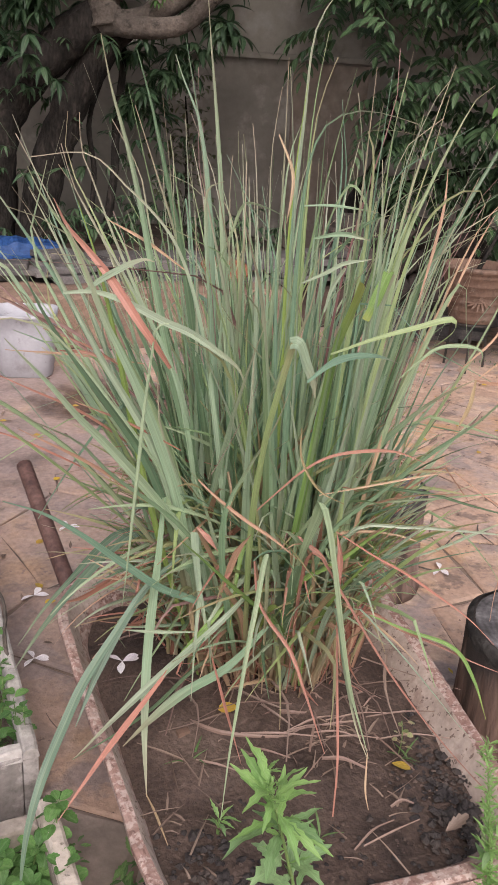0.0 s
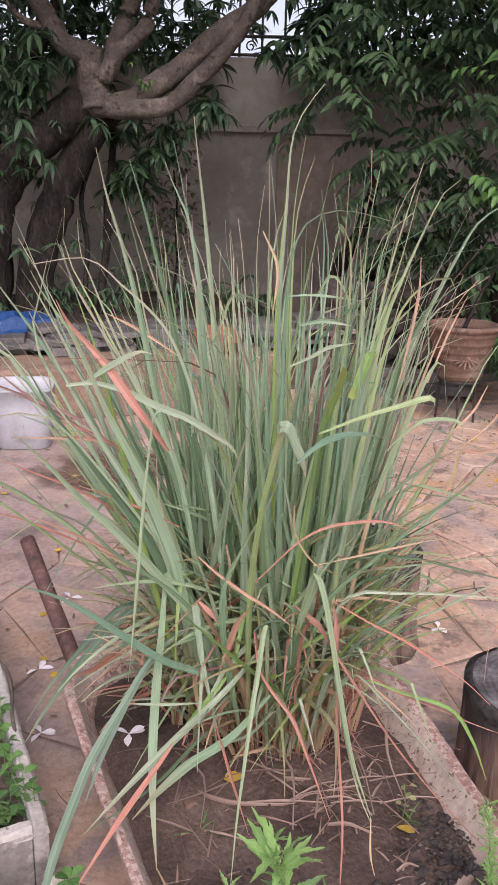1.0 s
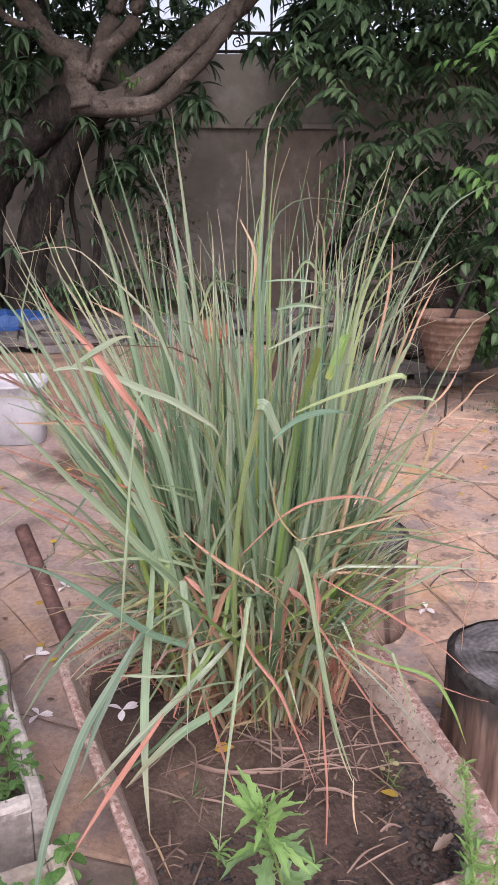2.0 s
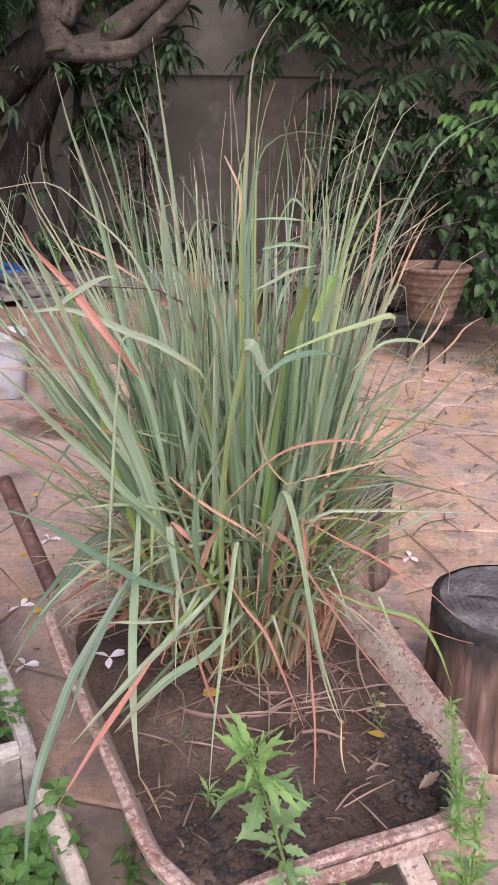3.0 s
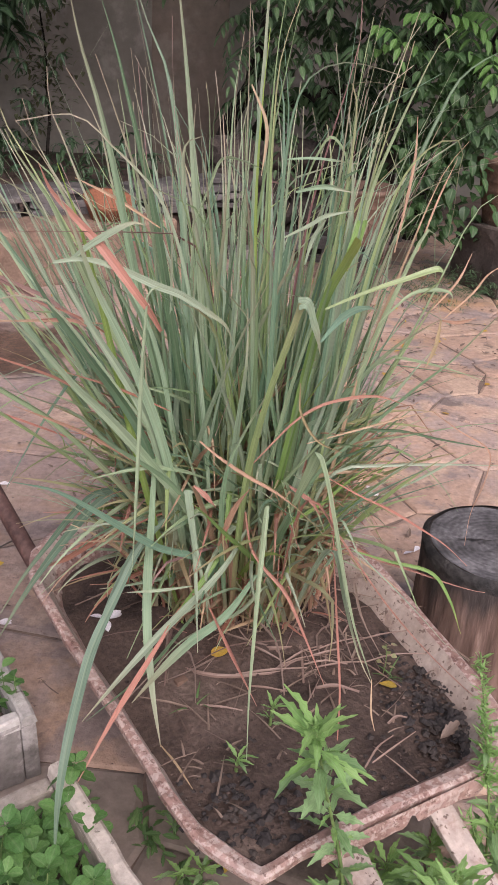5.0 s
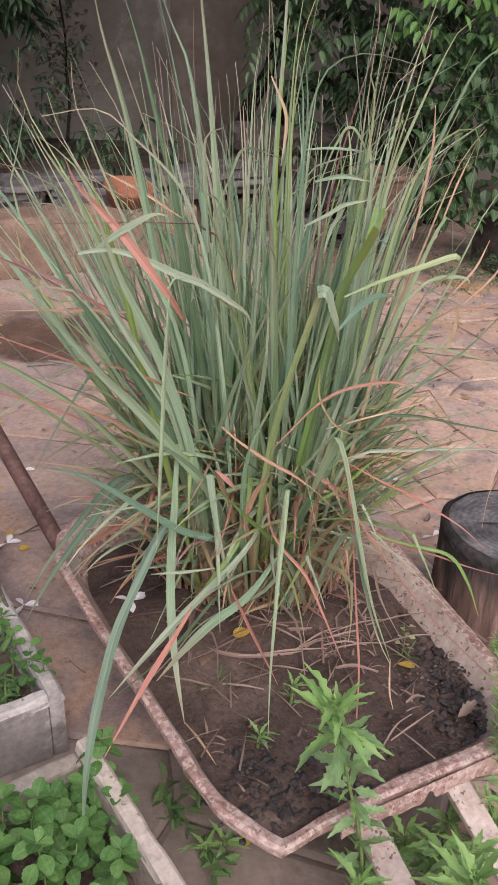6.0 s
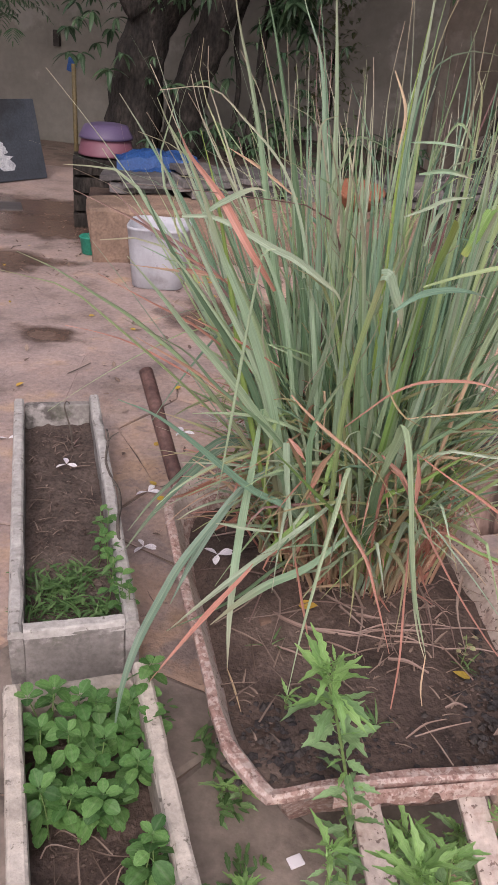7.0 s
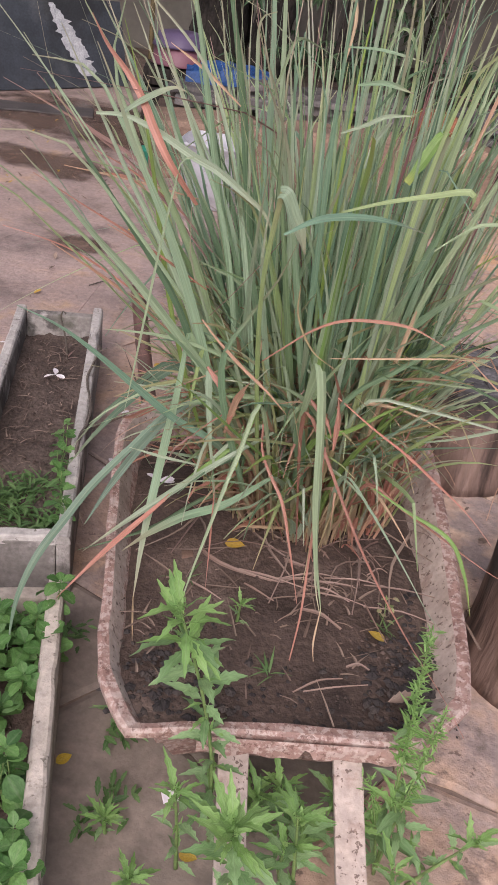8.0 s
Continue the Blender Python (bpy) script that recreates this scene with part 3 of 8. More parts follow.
bm = bmesh.new()
rings = []
for k, dz in ((0.085, -0.11), (0.052, -0.045), (0.028, -0.011), (0.020, -0.002), (0.003, 0.0005), (-0.003, -0.003), (-0.003, -0.014), (0.001, -0.016), (0.004, -0.007), (0.013, -0.006), (0.048, -0.058), (0.10, -0.19)):
    ring = []
    for (u, v), (us, vs) in zip(dense(tub_outline(k)), dense(tub_outline(k * 0.75 if len(rings) < 4 else k))):
        east = min(1.0, max(0.0, (u + 0.16) / 0.22))
        u, v = us + (u - us) * east, vs + (v - vs) * east
        wob = 0.004 * noise.noise(Vector((u * 14, v * 14, 3)))
        ring.append(bm.verts.new((u + wob, v + wob, rim_z(v) + dz + 0.004 * noise.noise(Vector((u * 9, v * 9, 8))))))
    rings.append(ring)
for a, b in zip(rings, rings[1:]):
    for i in range(len(a)):
        j = (i + 1) % len(a)
        bm.faces.new((a[i], a[j], b[j], b[i])).material_index = 1 if a in rings[:3] and a[i].co.y > 0.06 else 0
bm.faces.new(rings[0])
bm.faces.new(rings[-1][::-1])
tub = part("tub", bm, M["tub"], barrow, "chipped pinkish-white metal tub")
tub.data.materials.append(M["bar"])
# folded front lip, torn along its lower edge
bm = bmesh.new()
cols = []
for i in range(41):
    u = -0.13 + 0.30 * i / 40
    low = 0.030 + 0.010 * noise.noise(Vector((u * 30, 0, 5))) - 0.026 * max(0, 1 - abs(u - 0.03) / 0.012)
    cols.append([bm.verts.new((u, -0.0075 - y, 0.219 - z)) for y, z in ((0.0, 0.0), (0.003, 0.012), (0.004, low), (0.001, low), (-0.001, 0.012))])
for a, b in zip(cols, cols[1:]):
    for j in range(5):
        bm.faces.new((a[j], a[(j + 1) % 5], b[(j + 1) % 5], b[j]))
bm.faces.new(cols[0])
bm.faces.new(cols[-1][::-1])
part("front_lip", bm, M["tub"], barrow, "torn chipped front lip")
for sgn in (-1, 1):
    # frame rails: handle at the back, fork bars in front
    path = spline([(sgn * 0.20, 0.50, 0.045), (sgn * 0.245, 0.78, 0.09), (sgn * 0.300, 1.02, 0.225), (sgn * 0.36 + 0.008, 1.26, 0.36)], 14)
    v_, f_ = tube(path, [0.019] * 15, 12)
    hd = link("handle", v_, f_, M["rust"], barrow, "rusty brown pipe handle", smooth=True)
    if sgn > 0:
        v_, f_ = tube([path[-3] + (path[-1] - path[-3]) * t for t in (0, 0.1, 0.5, 0.9, 1.15, 1.2)], [0.02, 0.025, 0.026, 0.027, 0.025, 0.015], 12)
        link("grip", v_, f_, M["rubber"], hd, "worn grey rubber grip", smooth=True)
    uc = 0.012 + sgn * 0.084
    fork = part("fork_bar", box_bm(uc - 0.022, uc + 0.022, -0.36, 0.03, -0.006, 0.006, 0.003, 0.002, 3 + sgn, 6), M["bar"], barrow, "flat bar with flaking pale paint")
    fork.matrix_basis = pose(0, 0, 0.172, 20, 0, 0)
    leg = part("leg", box_bm(sgn * 0.20 - 0.018, sgn * 0.20 + 0.018, 0.60, 0.636, 0.0, 0.10, 0.004), M["rust"], barrow)

# ---- soil in the tub ----
bm = bmesh.new()
outer = [(us + (u - us) * min(1.0, max(0.0, (u + 0.16) / 0.22)), vs + (v - vs) * min(1.0, max(0.0, (u + 0.16) / 0.22))) for (u, v), (us, vs) in zip(dense(tub_outline(0.032), 4), dense(tub_outline(0.022), 4))]
rings = []
for i in range(22):
    f = 1 - (i / 22) ** 0.9
    ring = []
    for u, v in outer:
        uu, vv = u * f, 0.45 + (v - 0.45) * f
        p = Vector((uu, vv, 0))
        z = 0.192 + 0.02 * vv + 0.03 * math.exp(-((uu / 0.26) ** 2 + ((vv - 0.55) / 0.26) ** 2))
        z -= 0.020 * max(0.0, f - 0.7) / 0.3 * min(1.0, max(0.0, vv - 0.15) / 0.2)
        z += 0.009 * noise.fractal(p * 22, 0.8, 2.2, 4) + 0.012 * noise.noise(p * 6)
        ring.append(bm.verts.new((uu, vv, z)))
    rings.append(ring)
for a, b in zip(rings, rings[1:]):
    for i in range(len(a)):
        j = (i + 1) % len(a)
        bm.faces.new((a[i], a[j], b[j], b[i]))
bm.faces.new(rings[-1])
soil = part("soil", bm, M["soil"], None, smooth=True)
soil.matrix_basis = pose(OX, OY, 0, 0, 0, TURN_B)
tagged(soil, "dark damp soil filling the wheelbarrow tub", "soil", kind="stuff")


# ---- planter boxes ----
def planter(name, label, origin, rz, w, length, wall, h, floor_z, mat, soil_label, rim):
    """A cement box; origin at its front right corner, width to the left, length to the back."""
    ob = thing(name, label, "planter", origin, rz)
    low = 0.012
    part("side_wall", box_bm(-wall, 0, 0.0, length, 0, h - low, 0.004, 0.004, 1, 6), mat, ob)
    part("side_wall", box_bm(-w, -w + wall, 0.0, length, 0, h - low, 0.004, 0.004, 2, 6), mat, ob)
    part("end_wall", box_bm(-w + wall, -wall, 0.0, wall * 1.1, 0, h - low - 0.004, 0.004, 0.004, 3, 4), mat, ob)
    part("end_wall", box_bm(-w + wall, -wall, length - wall, length, 0, h - 0.02, 0.006, 0.005, 4, 4), mat, ob)
    # edge along the top of the walls, paler than their sides, crumbled here and there
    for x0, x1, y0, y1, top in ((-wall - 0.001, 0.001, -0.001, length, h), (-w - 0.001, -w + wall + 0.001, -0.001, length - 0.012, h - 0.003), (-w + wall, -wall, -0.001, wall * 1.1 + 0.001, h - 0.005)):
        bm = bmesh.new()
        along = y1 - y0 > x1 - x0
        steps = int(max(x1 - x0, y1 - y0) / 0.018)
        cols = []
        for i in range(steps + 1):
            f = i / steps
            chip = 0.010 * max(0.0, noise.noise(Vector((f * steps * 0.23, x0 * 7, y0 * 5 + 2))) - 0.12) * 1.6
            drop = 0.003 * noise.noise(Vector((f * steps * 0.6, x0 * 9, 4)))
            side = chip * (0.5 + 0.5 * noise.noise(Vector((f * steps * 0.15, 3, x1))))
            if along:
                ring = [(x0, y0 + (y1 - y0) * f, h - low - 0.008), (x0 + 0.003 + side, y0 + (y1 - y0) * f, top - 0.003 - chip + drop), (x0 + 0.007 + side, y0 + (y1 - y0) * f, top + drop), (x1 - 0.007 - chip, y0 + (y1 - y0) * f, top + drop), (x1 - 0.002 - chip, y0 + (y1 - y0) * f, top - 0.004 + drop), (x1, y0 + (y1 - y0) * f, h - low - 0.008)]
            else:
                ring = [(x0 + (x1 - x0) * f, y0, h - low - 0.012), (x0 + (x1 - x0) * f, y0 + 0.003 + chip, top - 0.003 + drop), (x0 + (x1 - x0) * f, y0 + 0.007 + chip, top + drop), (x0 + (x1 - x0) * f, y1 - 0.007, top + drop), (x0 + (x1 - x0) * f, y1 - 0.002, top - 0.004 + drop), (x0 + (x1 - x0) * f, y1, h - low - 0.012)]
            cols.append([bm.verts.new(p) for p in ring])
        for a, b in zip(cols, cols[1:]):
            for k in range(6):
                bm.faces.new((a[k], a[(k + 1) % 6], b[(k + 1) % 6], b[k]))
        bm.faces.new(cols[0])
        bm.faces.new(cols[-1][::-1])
        part("rim", bm, rim, ob, "crumbled pale cement edge")
    bm = bmesh.new()
    nx, ny = 14, 50
    grid = [[bm.verts.new((-w + wall * 0.8 + (w - wall * 1.6) * i / nx, wall * 0.8 + (length - wall * 1.6) * j / ny, floor_z + 0.012 * noise.fractal(Vector((i * 0.5 + length, j * 0.5, w)), 0.8, 2, 4))) for i in range(nx + 1)] for j in range(ny + 1)]
    for j in range(ny):
        for i in range(nx):
            bm.faces.new((grid[j][i], grid[j][i + 1], grid[j + 1][i + 1], grid[j + 1][i]))
    part("soil", bm, M["soil_dry"] if "bare" in soil_label else M["soil"], ob, soil_label, smooth=True)
    return ob


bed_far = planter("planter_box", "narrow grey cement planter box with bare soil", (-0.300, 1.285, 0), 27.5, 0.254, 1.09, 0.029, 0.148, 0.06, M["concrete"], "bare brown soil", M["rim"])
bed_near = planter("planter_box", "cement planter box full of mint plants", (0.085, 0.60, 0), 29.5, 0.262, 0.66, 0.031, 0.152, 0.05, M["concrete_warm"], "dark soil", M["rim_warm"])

# ---- stumps ----
def stump(label, at, r, h, seed):
    ob = thing("tree_stump", label, "stump", at)
    bm = bmesh.new()
    sides = 40
    rng = random.Random(seed)
    prof = [(1.08, 0.0), (1.03, 0.12), (1.0, 0.4), (0.99, 0.75), (1.0, 0.93), (0.97, 0.99), (0.9, 1.0)]
    rows_ = []
    for k, z in prof:
        rows_.append([bm.verts.new((r * k * (1 + 0.035 * noise.noise(Vector((math.cos(a) * 2.2, math.sin(a) * 2.2, seed))) + 0.012 * noise.noise(Vector((math.cos(a) * 9, math.sin(a) * 9, seed + z)))) * math.cos(a),
                                    r * k * (1 + 0.035 * noise.noise(Vector((math.cos(a) * 2.2, math.sin(a) * 2.2, seed)))) * math.sin(a), h * z)) for a in [2 * math.pi * i / sides for i in range(sides)]])
    for a, b in zip(rows_, rows_[1:]):
        for i in range(sides):
            bm.faces.new((a[i], a[(i + 1) % sides], b[(i + 1) % sides], b[i]))
    bm.faces.new(rows_[0][::-1])
    part("side", bm, M["stump_side"], ob, "brown vertical wood grain", smooth=True)
    bm = bmesh.new()
    rows_ = []
    for i in range(14):
        f = 0.905 * (1 - i / 14)
        rows_.append([bm.verts.new((r * f * (1 + 0.035 * noise.noise(Vector((math.cos(a) * 2.2, math.sin(a) * 2.2, seed)))) * math.cos(a), r * f * math.sin(a), h + 0.001 + 0.004 * noise.noise(Vector((f * 14, math.cos(a) * 3, math.sin(a) * 3))))) for a in [2 * math.pi * j / sides for j in range(sides)]])
    for a, b in zip(rows_, rows_[1:]):
        for i in range(sides):
            bm.faces.new((a[i], a[(i + 1) % sides], b[(i + 1) % sides], b[i]))
    bm.faces.new(rows_[-1])
    top = part("cut_top", bm, M["stump_top"], ob, "dark weathered top with growth rings and cracks", smooth=True)
    # charred bark left round the upper edge, ragged below
    bm = bmesh.new()
    rows_ = [[], [], [], []]
    for i in range(sides * 4):
        a = math.pi * i / sides / 2
        rr = r * (1 + 0.035 * noise.noise(Vector((math.cos(a) * 2.2, math.sin(a) * 2.2, seed))))
        low = h * (0.90 + 0.02 * noise.noise(Vector((math.cos(a) * 5, math.sin(a) * 5, seed))))
        for row, (k, z) in zip(rows_, ((0.992, low), (1.002, low + 0.01), (1.006, h * 0.985), (0.93, h + 0.0035))):
            row.append(bm.verts.new((rr * k * math.cos(a), rr * k * math.sin(a), z)))
    for a, b in zip(rows_, rows_[1:]):
        for i in range(sides * 4):
            bm.faces.new((a[i], a[(i + 1) % (sides * 4)], b[(i + 1) % (sides * 4)], b[i]))
    part("bark_band", bm, M["stump_char"], ob, "blackened bark edge", smooth=True)
    for q in range(3):
        a = seed + 2.2 * q
        ln = r * rng.uniform(0.45, 0.8)
        bm = bmesh.new()
        pts = [(0.12 * r + ln * f, 0.006 * noise.noise(Vector((f * 6, seed, q)))) for f in [j / 8 for j in range(9)]]
        edge = [bm.verts.new((x, y + 0.0045 * math.sin(math.pi * min(1, j / 8 + 0.08)), 0)) for j, (x, y) in enumerate(pts)] + [bm.verts.new((x, y - 0.0035 * math.sin(math.pi * min(1, j / 8 + 0.08)), 0)) for j, (x, y) in reversed(list(enumerate(pts)))]
        bm.faces.new(edge)
        crack = part("crack", bm, M["stump_char"], top, "dark split in the wood")
        crack.matrix_basis = pose(0, 0, h + 0.0055, 0, 0, math.degrees(a))
    return ob


M["stump_side"] = layered("stump_wood", [(0.074, 0.046, 0.036), (0.149, 0.097, 0.078), (0.223, 0.151, 0.124), (0.284, 0.203, 0.170)], [((0.041, 0.030, 0.026), 9.0, 8, 0.57, 0.64, 0.8), ((0.351, 0.257, 0.216), 24.0, 6, 0.60, 0.66, 0.5)], 16, 0.85, 1.0, 40, 0.008, stretch=(1, 1, 0.12))
M["stump_top"] = material("stump_cut", [(0.035, 0.032, 0.032), (0.10, 0.094, 0.096), (0.19, 0.178, 0.182)], 14, 10, 0.7, 0.6, 60, fine=0.35, rings=True)
M["stump_char"] = material("charred_bark", [(0.020, 0.019, 0.019), (0.043, 0.039, 0.037), (0.077, 0.070, 0.068)], 22, 8, 0.8, 0.9, 50, fine=0.35, dist=0.008)


def charred_top(m, low, high):
    """Smoke-blackened upper part of the wood, with a streaky lower border."""
    n, l = m.node_tree.nodes, m.node_tree.links
    at = n.new("ShaderNodeTexCoord").outputs["Object"]
    squeeze = n.new("ShaderNodeVectorMath")
    squeeze.operation = "MULTIPLY"
    squeeze.inputs[1].default_value = (1, 1, 0.10)
    l.new(at, squeeze.inputs[0])
    t = n.new("ShaderNodeTexNoise")
    t.inputs["Scale"].default_value, t.inputs["Detail"].default_value = 26.0, 6
    l.new(squeeze.outputs[0], t.inputs["Vector"])
    sep = n.new("ShaderNodeSeparateXYZ")
    l.new(at, sep.inputs[0])
    add = n.new("ShaderNodeMath")
    add.operation = "MULTIPLY_ADD"
    add.inputs[1].default_value = 0.22
    l.new(t.outputs["Fac"], add.inputs[0])
    l.new(sep.outputs[2], add.inputs[2])
    mp = n.new("ShaderNodeMapRange")
    mp.inputs[1].default_value, mp.inputs[2].default_value, mp.inputs[4].default_value = low + 0.11, high + 0.11, 0.88
    l.new(add.outputs[0], mp.inputs[0])
    mx = n.new("ShaderNodeMixRGB")
    mx.inputs[2].default_value = (0.036, 0.032, 0.031, 1)
    base = n["Principled BSDF"].inputs["Base Color"]
    l.new(base.links[0].from_socket, mx.inputs[1])
    l.new(mp.outputs[0], mx.inputs[0])
    l.new(mx.outputs[0], base)


charred_top(M["stump_side"], 0.195, 0.25)
stump("short sawn tree stump with dark weathered top", (0.63, 1.57, 0), 0.163, 0.30, 3)
stump("tree stump behind the grass, dark top, brown sides", (0.318, 2.24, 0), 0.158, 0.288, 7)


# ---- lemongrass ----
clump = thing("lemongrass", "tall dense lemongrass clump, grey-green blades with dry tips", "plant", (0, 0, 0))
rng = random.Random(11)
CX, CY, CZ = 0.09, 1.56, 0.205


def blade_path(x, y, z, az, lean, bend, length, power=1.6, kink=None, n=11, sway=0.0):
    """A blade's midline: leans by lean and bends on by bend degrees towards az; kink = (where, degrees) breaks it."""
    p = Vector((x, y, z))
    pts = [p.copy()]
    wave, phase = rng.gauss(0, 3.5), rng.uniform(0, 6.28)
    for i in range(n):
        s = (i + 0.5) / n
        th = radians(wave * math.sin(5.5 * s + phase) + lean * min(1.0, (s / 0.32) ** 1.2) + bend * s ** power)
        if kink and s > kink[0] - 0.05:
            th += radians(kink[1]) * min(1.0, (s - kink[0] + 0.05) / 0.10)
        a = az + sway * s
        p = p + Vector((math.sin(th) * math.cos(a), math.sin(th) * math.sin(a), math.cos(th))) * (length / n)
        pts.append(p.copy())
    return pts


singles, joined = [], {k: Heap() for k in M if k.startswith("grass")}


def grow(count, lean, bend, length, width, spread, mats, keep=0.0, kinks=0.1, power=1.6, front=None, towards=-math.pi / 2, lift=(0.0, 0.0), cross=0.5):
    for _ in range(count):
        az = rng.uniform(0, 2 * math.pi) if front is None else rng.gauss(towards, front)
        r = spread * math.sqrt(rng.random())
        off = rng.gauss(0, cross)
        cx = math.cos(az + off)
        x, y = CX + (1.15 if cx < 0 else 0.85) * r * cx, CY + 0.85 * r * math.sin(az + off)
        ln = rng.uniform(*lean) * (0.35 + 0.65 * r / spread)
        ln *= 1 - 0.55 * max(0.0, math.cos(az))
        kink = (rng.uniform(0.6, 0.88), rng.uniform(50, 120)) if rng.random() < kinks else None
        L = rng.uniform(*length)
        if L > 0.62 and kink is None and curl.random() < 0.5:
            kink = (curl.uniform(0.84, 0.95), curl.choice((-1, 1, 1)) * curl.uniform(15, 55))
        pts = blade_path(x, y, CZ - 0.01 + rng.uniform(*lift), az, ln, rng.uniform(*bend), L, power, kink, n=18 if L > 0.6 else 11, sway=rng.gauss(0, 0.42))
        pts = [Vector((q.x, q.y, max(q.z, 0.215 + 0.01 * rng.random()) if (q - Vector((CX, CY, q.z))).length < 0.34 else max(q.z, 0.02))) for q in pts]
        shape = ribbon(pts, rng.uniform(*width), rng.uniform(0.1, 0.5), rng.gauss(0, 0.9), face=Vector((math.cos(az), math.sin(az), 0.3)), full=0.5)
        m = rng.choice(mats)
        if rng.random() < keep:
            singles.append((shape, m))
        else:
            joined[m].add(*shape)


HERO = random.Random(4)
curl = random.Random(15)


def hero(mat, width, *ctrl, blunt=0.0):
    """One blade that stands out, through its own points."""
    pts = spline(ctrl, 5 * len(ctrl))
    top = max(range(len(pts)), key=lambda i: pts[i].z) / (len(pts) - 1)
    bent = len(ctrl) > 3 and 0.15 < top < 0.75
    face = Vector((HERO.uniform(-0.5, 0.5), -1, HERO.uniform(0.1, 0.9)))
    v, f, u = ribbon(pts, width * {"grass_orange": 0.75, "grass_pale": 0.85, "grass_fresh": 0.8}.get(mat, 0.95), HERO.uniform(0.15, 0.45), HERO.uniform(-0.35, 0.35), face=face, blunt=blunt, base=(0.9 if ctrl[0][2] > 0.8 else 0.45) if blunt else 0.3 if bent else 0.4, wide_from=top if bent else 0.4, full=0.5 if mat in ("grass_tip", "grass_orange") else 0.66)
    if 0.3 < ctrl[0][2] < 0.78 and width >= 0.006:
        # the standing part of a broken blade, from the foot of the clump to the break
        c0 = Vector(ctrl[0])
        foot = Vector((CX + 0.45 * (c0.x - CX), CY - 0.02 + 0.4 * (c0.y - CY), CZ))
        mid = foot.lerp(c0, 0.55) + Vector((0.12 * (foot.x - c0.x), 0.12 * (foot.y - c0.y), 0.03))
        stem_mat = {"grass_orange": "grass_straw", "grass_brown": "grass_olive", "grass_straw": "grass_olive"}.get(mat, "grass")
        sv, sf, su = ribbon(spline([foot, mid, c0], 9), width * 0.8, 0.3, 0.3, blunt=0.75, face=face, full=0.95)
        joined[stem_mat].add(sv, sf, [(p, 0.6 * q) for p, q in su])
    if ctrl[0][2] > 0.3:
        u = [(a, 0.45 + 0.55 * b) for a, b in u]
    link("blade", v, f, M[mat], clump, "", u)


hero("grass", 0.0130, (0.043, 1.470, 0.210), (0.012, 1.450, 0.483), (-0.013, 1.435, 0.775), (-0.034, 1.422, 1.019), (-0.043, 1.415, 1.124), (-0.054, 1.408, 1.223), (-0.062, 1.404, 1.286), (-0.067, 1.400, 1.334))
hero("grass", 0.0140, (0.016, 1.470, 0.210), (-0.033, 1.450, 0.494), (-0.099, 1.419, 0.779), (-0.136, 1.395, 0.976), (-0.152, 1.383, 1.065), (-0.171, 1.371, 1.149), (-0.189, 1.361, 1.213), (-0.202, 1.350, 1.282))
hero("grass", 0.0130, (0.026, 1.470, 0.210), (-0.017, 1.450, 0.483), (-0.058, 1.435, 0.754), (-0.088, 1.423, 0.953), (-0.111, 1.416, 1.063), (-0.131, 1.409, 1.149), (-0.146, 1.405, 1.210), (-0.164, 1.400, 1.269))
hero("grass", 0.0130, (0.030, 1.470, 0.210), (-0.010, 1.450, 0.495), (-0.042, 1.439, 0.825), (-0.054, 1.431, 1.017), (-0.065, 1.427, 1.123), (-0.081, 1.424, 1.195), (-0.099, 1.422, 1.231), (-0.113, 1.420, 1.267))
hero("grass_tip", 0.0100, (0.014, 1.485, 0.210), (-0.037, 1.500, 0.529), (-0.089, 1.475, 0.905), (-0.113, 1.466, 1.012), (-0.142, 1.459, 1.099), (-0.161, 1.454, 1.155), (-0.176, 1.450, 1.198))
hero("grass_tip", 0.0080, (-0.032, 1.485, 0.210), (-0.114, 1.500, 0.838), (-0.158, 1.500, 1.007), (-0.177, 1.500, 1.100), (-0.199, 1.500, 1.140), (-0.222, 1.500, 1.177))
hero("grass_tip", 0.0090, (-0.019, 1.455, 0.210), (-0.092, 1.400, 0.785), (-0.150, 1.384, 0.922), (-0.195, 1.370, 1.032), (-0.219, 1.361, 1.100), (-0.231, 1.356, 1.133), (-0.232, 1.350, 1.183))
hero("grass_tip", 0.0090, (-0.013, 1.470, 0.210), (-0.081, 1.450, 0.706), (-0.155, 1.450, 0.870), (-0.216, 1.450, 0.984), (-0.250, 1.450, 1.048), (-0.292, 1.450, 1.108))
hero("grass_tip", 0.0080, (-0.018, 1.470, 0.210), (-0.090, 1.450, 0.749), (-0.184, 1.426, 0.951), (-0.233, 1.414, 1.034), (-0.259, 1.407, 1.087), (-0.273, 1.400, 1.140))
hero("grass_tip", 0.0090, (0.024, 1.440, 0.210), (-0.020, 1.350, 0.703), (-0.055, 1.294, 0.943), (-0.086, 1.267, 1.034), (-0.118, 1.252, 1.075), (-0.146, 1.239, 1.102), (-0.172, 1.227, 1.129), (-0.197, 1.219, 1.138), (-0.225, 1.209, 1.134), (-0.253, 1.200, 1.129))
hero("grass_orange", 0.0165, (-0.085, 1.270, 0.855), (-0.100, 1.245, 0.890), (-0.119, 1.235, 0.920), (-0.145, 1.240, 0.955), (-0.172, 1.255, 0.985), (-0.197, 1.258, 1.012), (-0.222, 1.245, 1.045), (-0.233, 1.225, 1.080))
hero("grass_pale", 0.0150, (0.000, 1.450, 0.250), (-0.120, 1.400, 0.500), (-0.254, 1.375, 0.670), (-0.305, 1.370, 0.710), (-0.360, 1.370, 0.745), (-0.420, 1.365, 0.775), (-0.502, 1.380, 0.805), (-0.580, 1.385, 0.825))
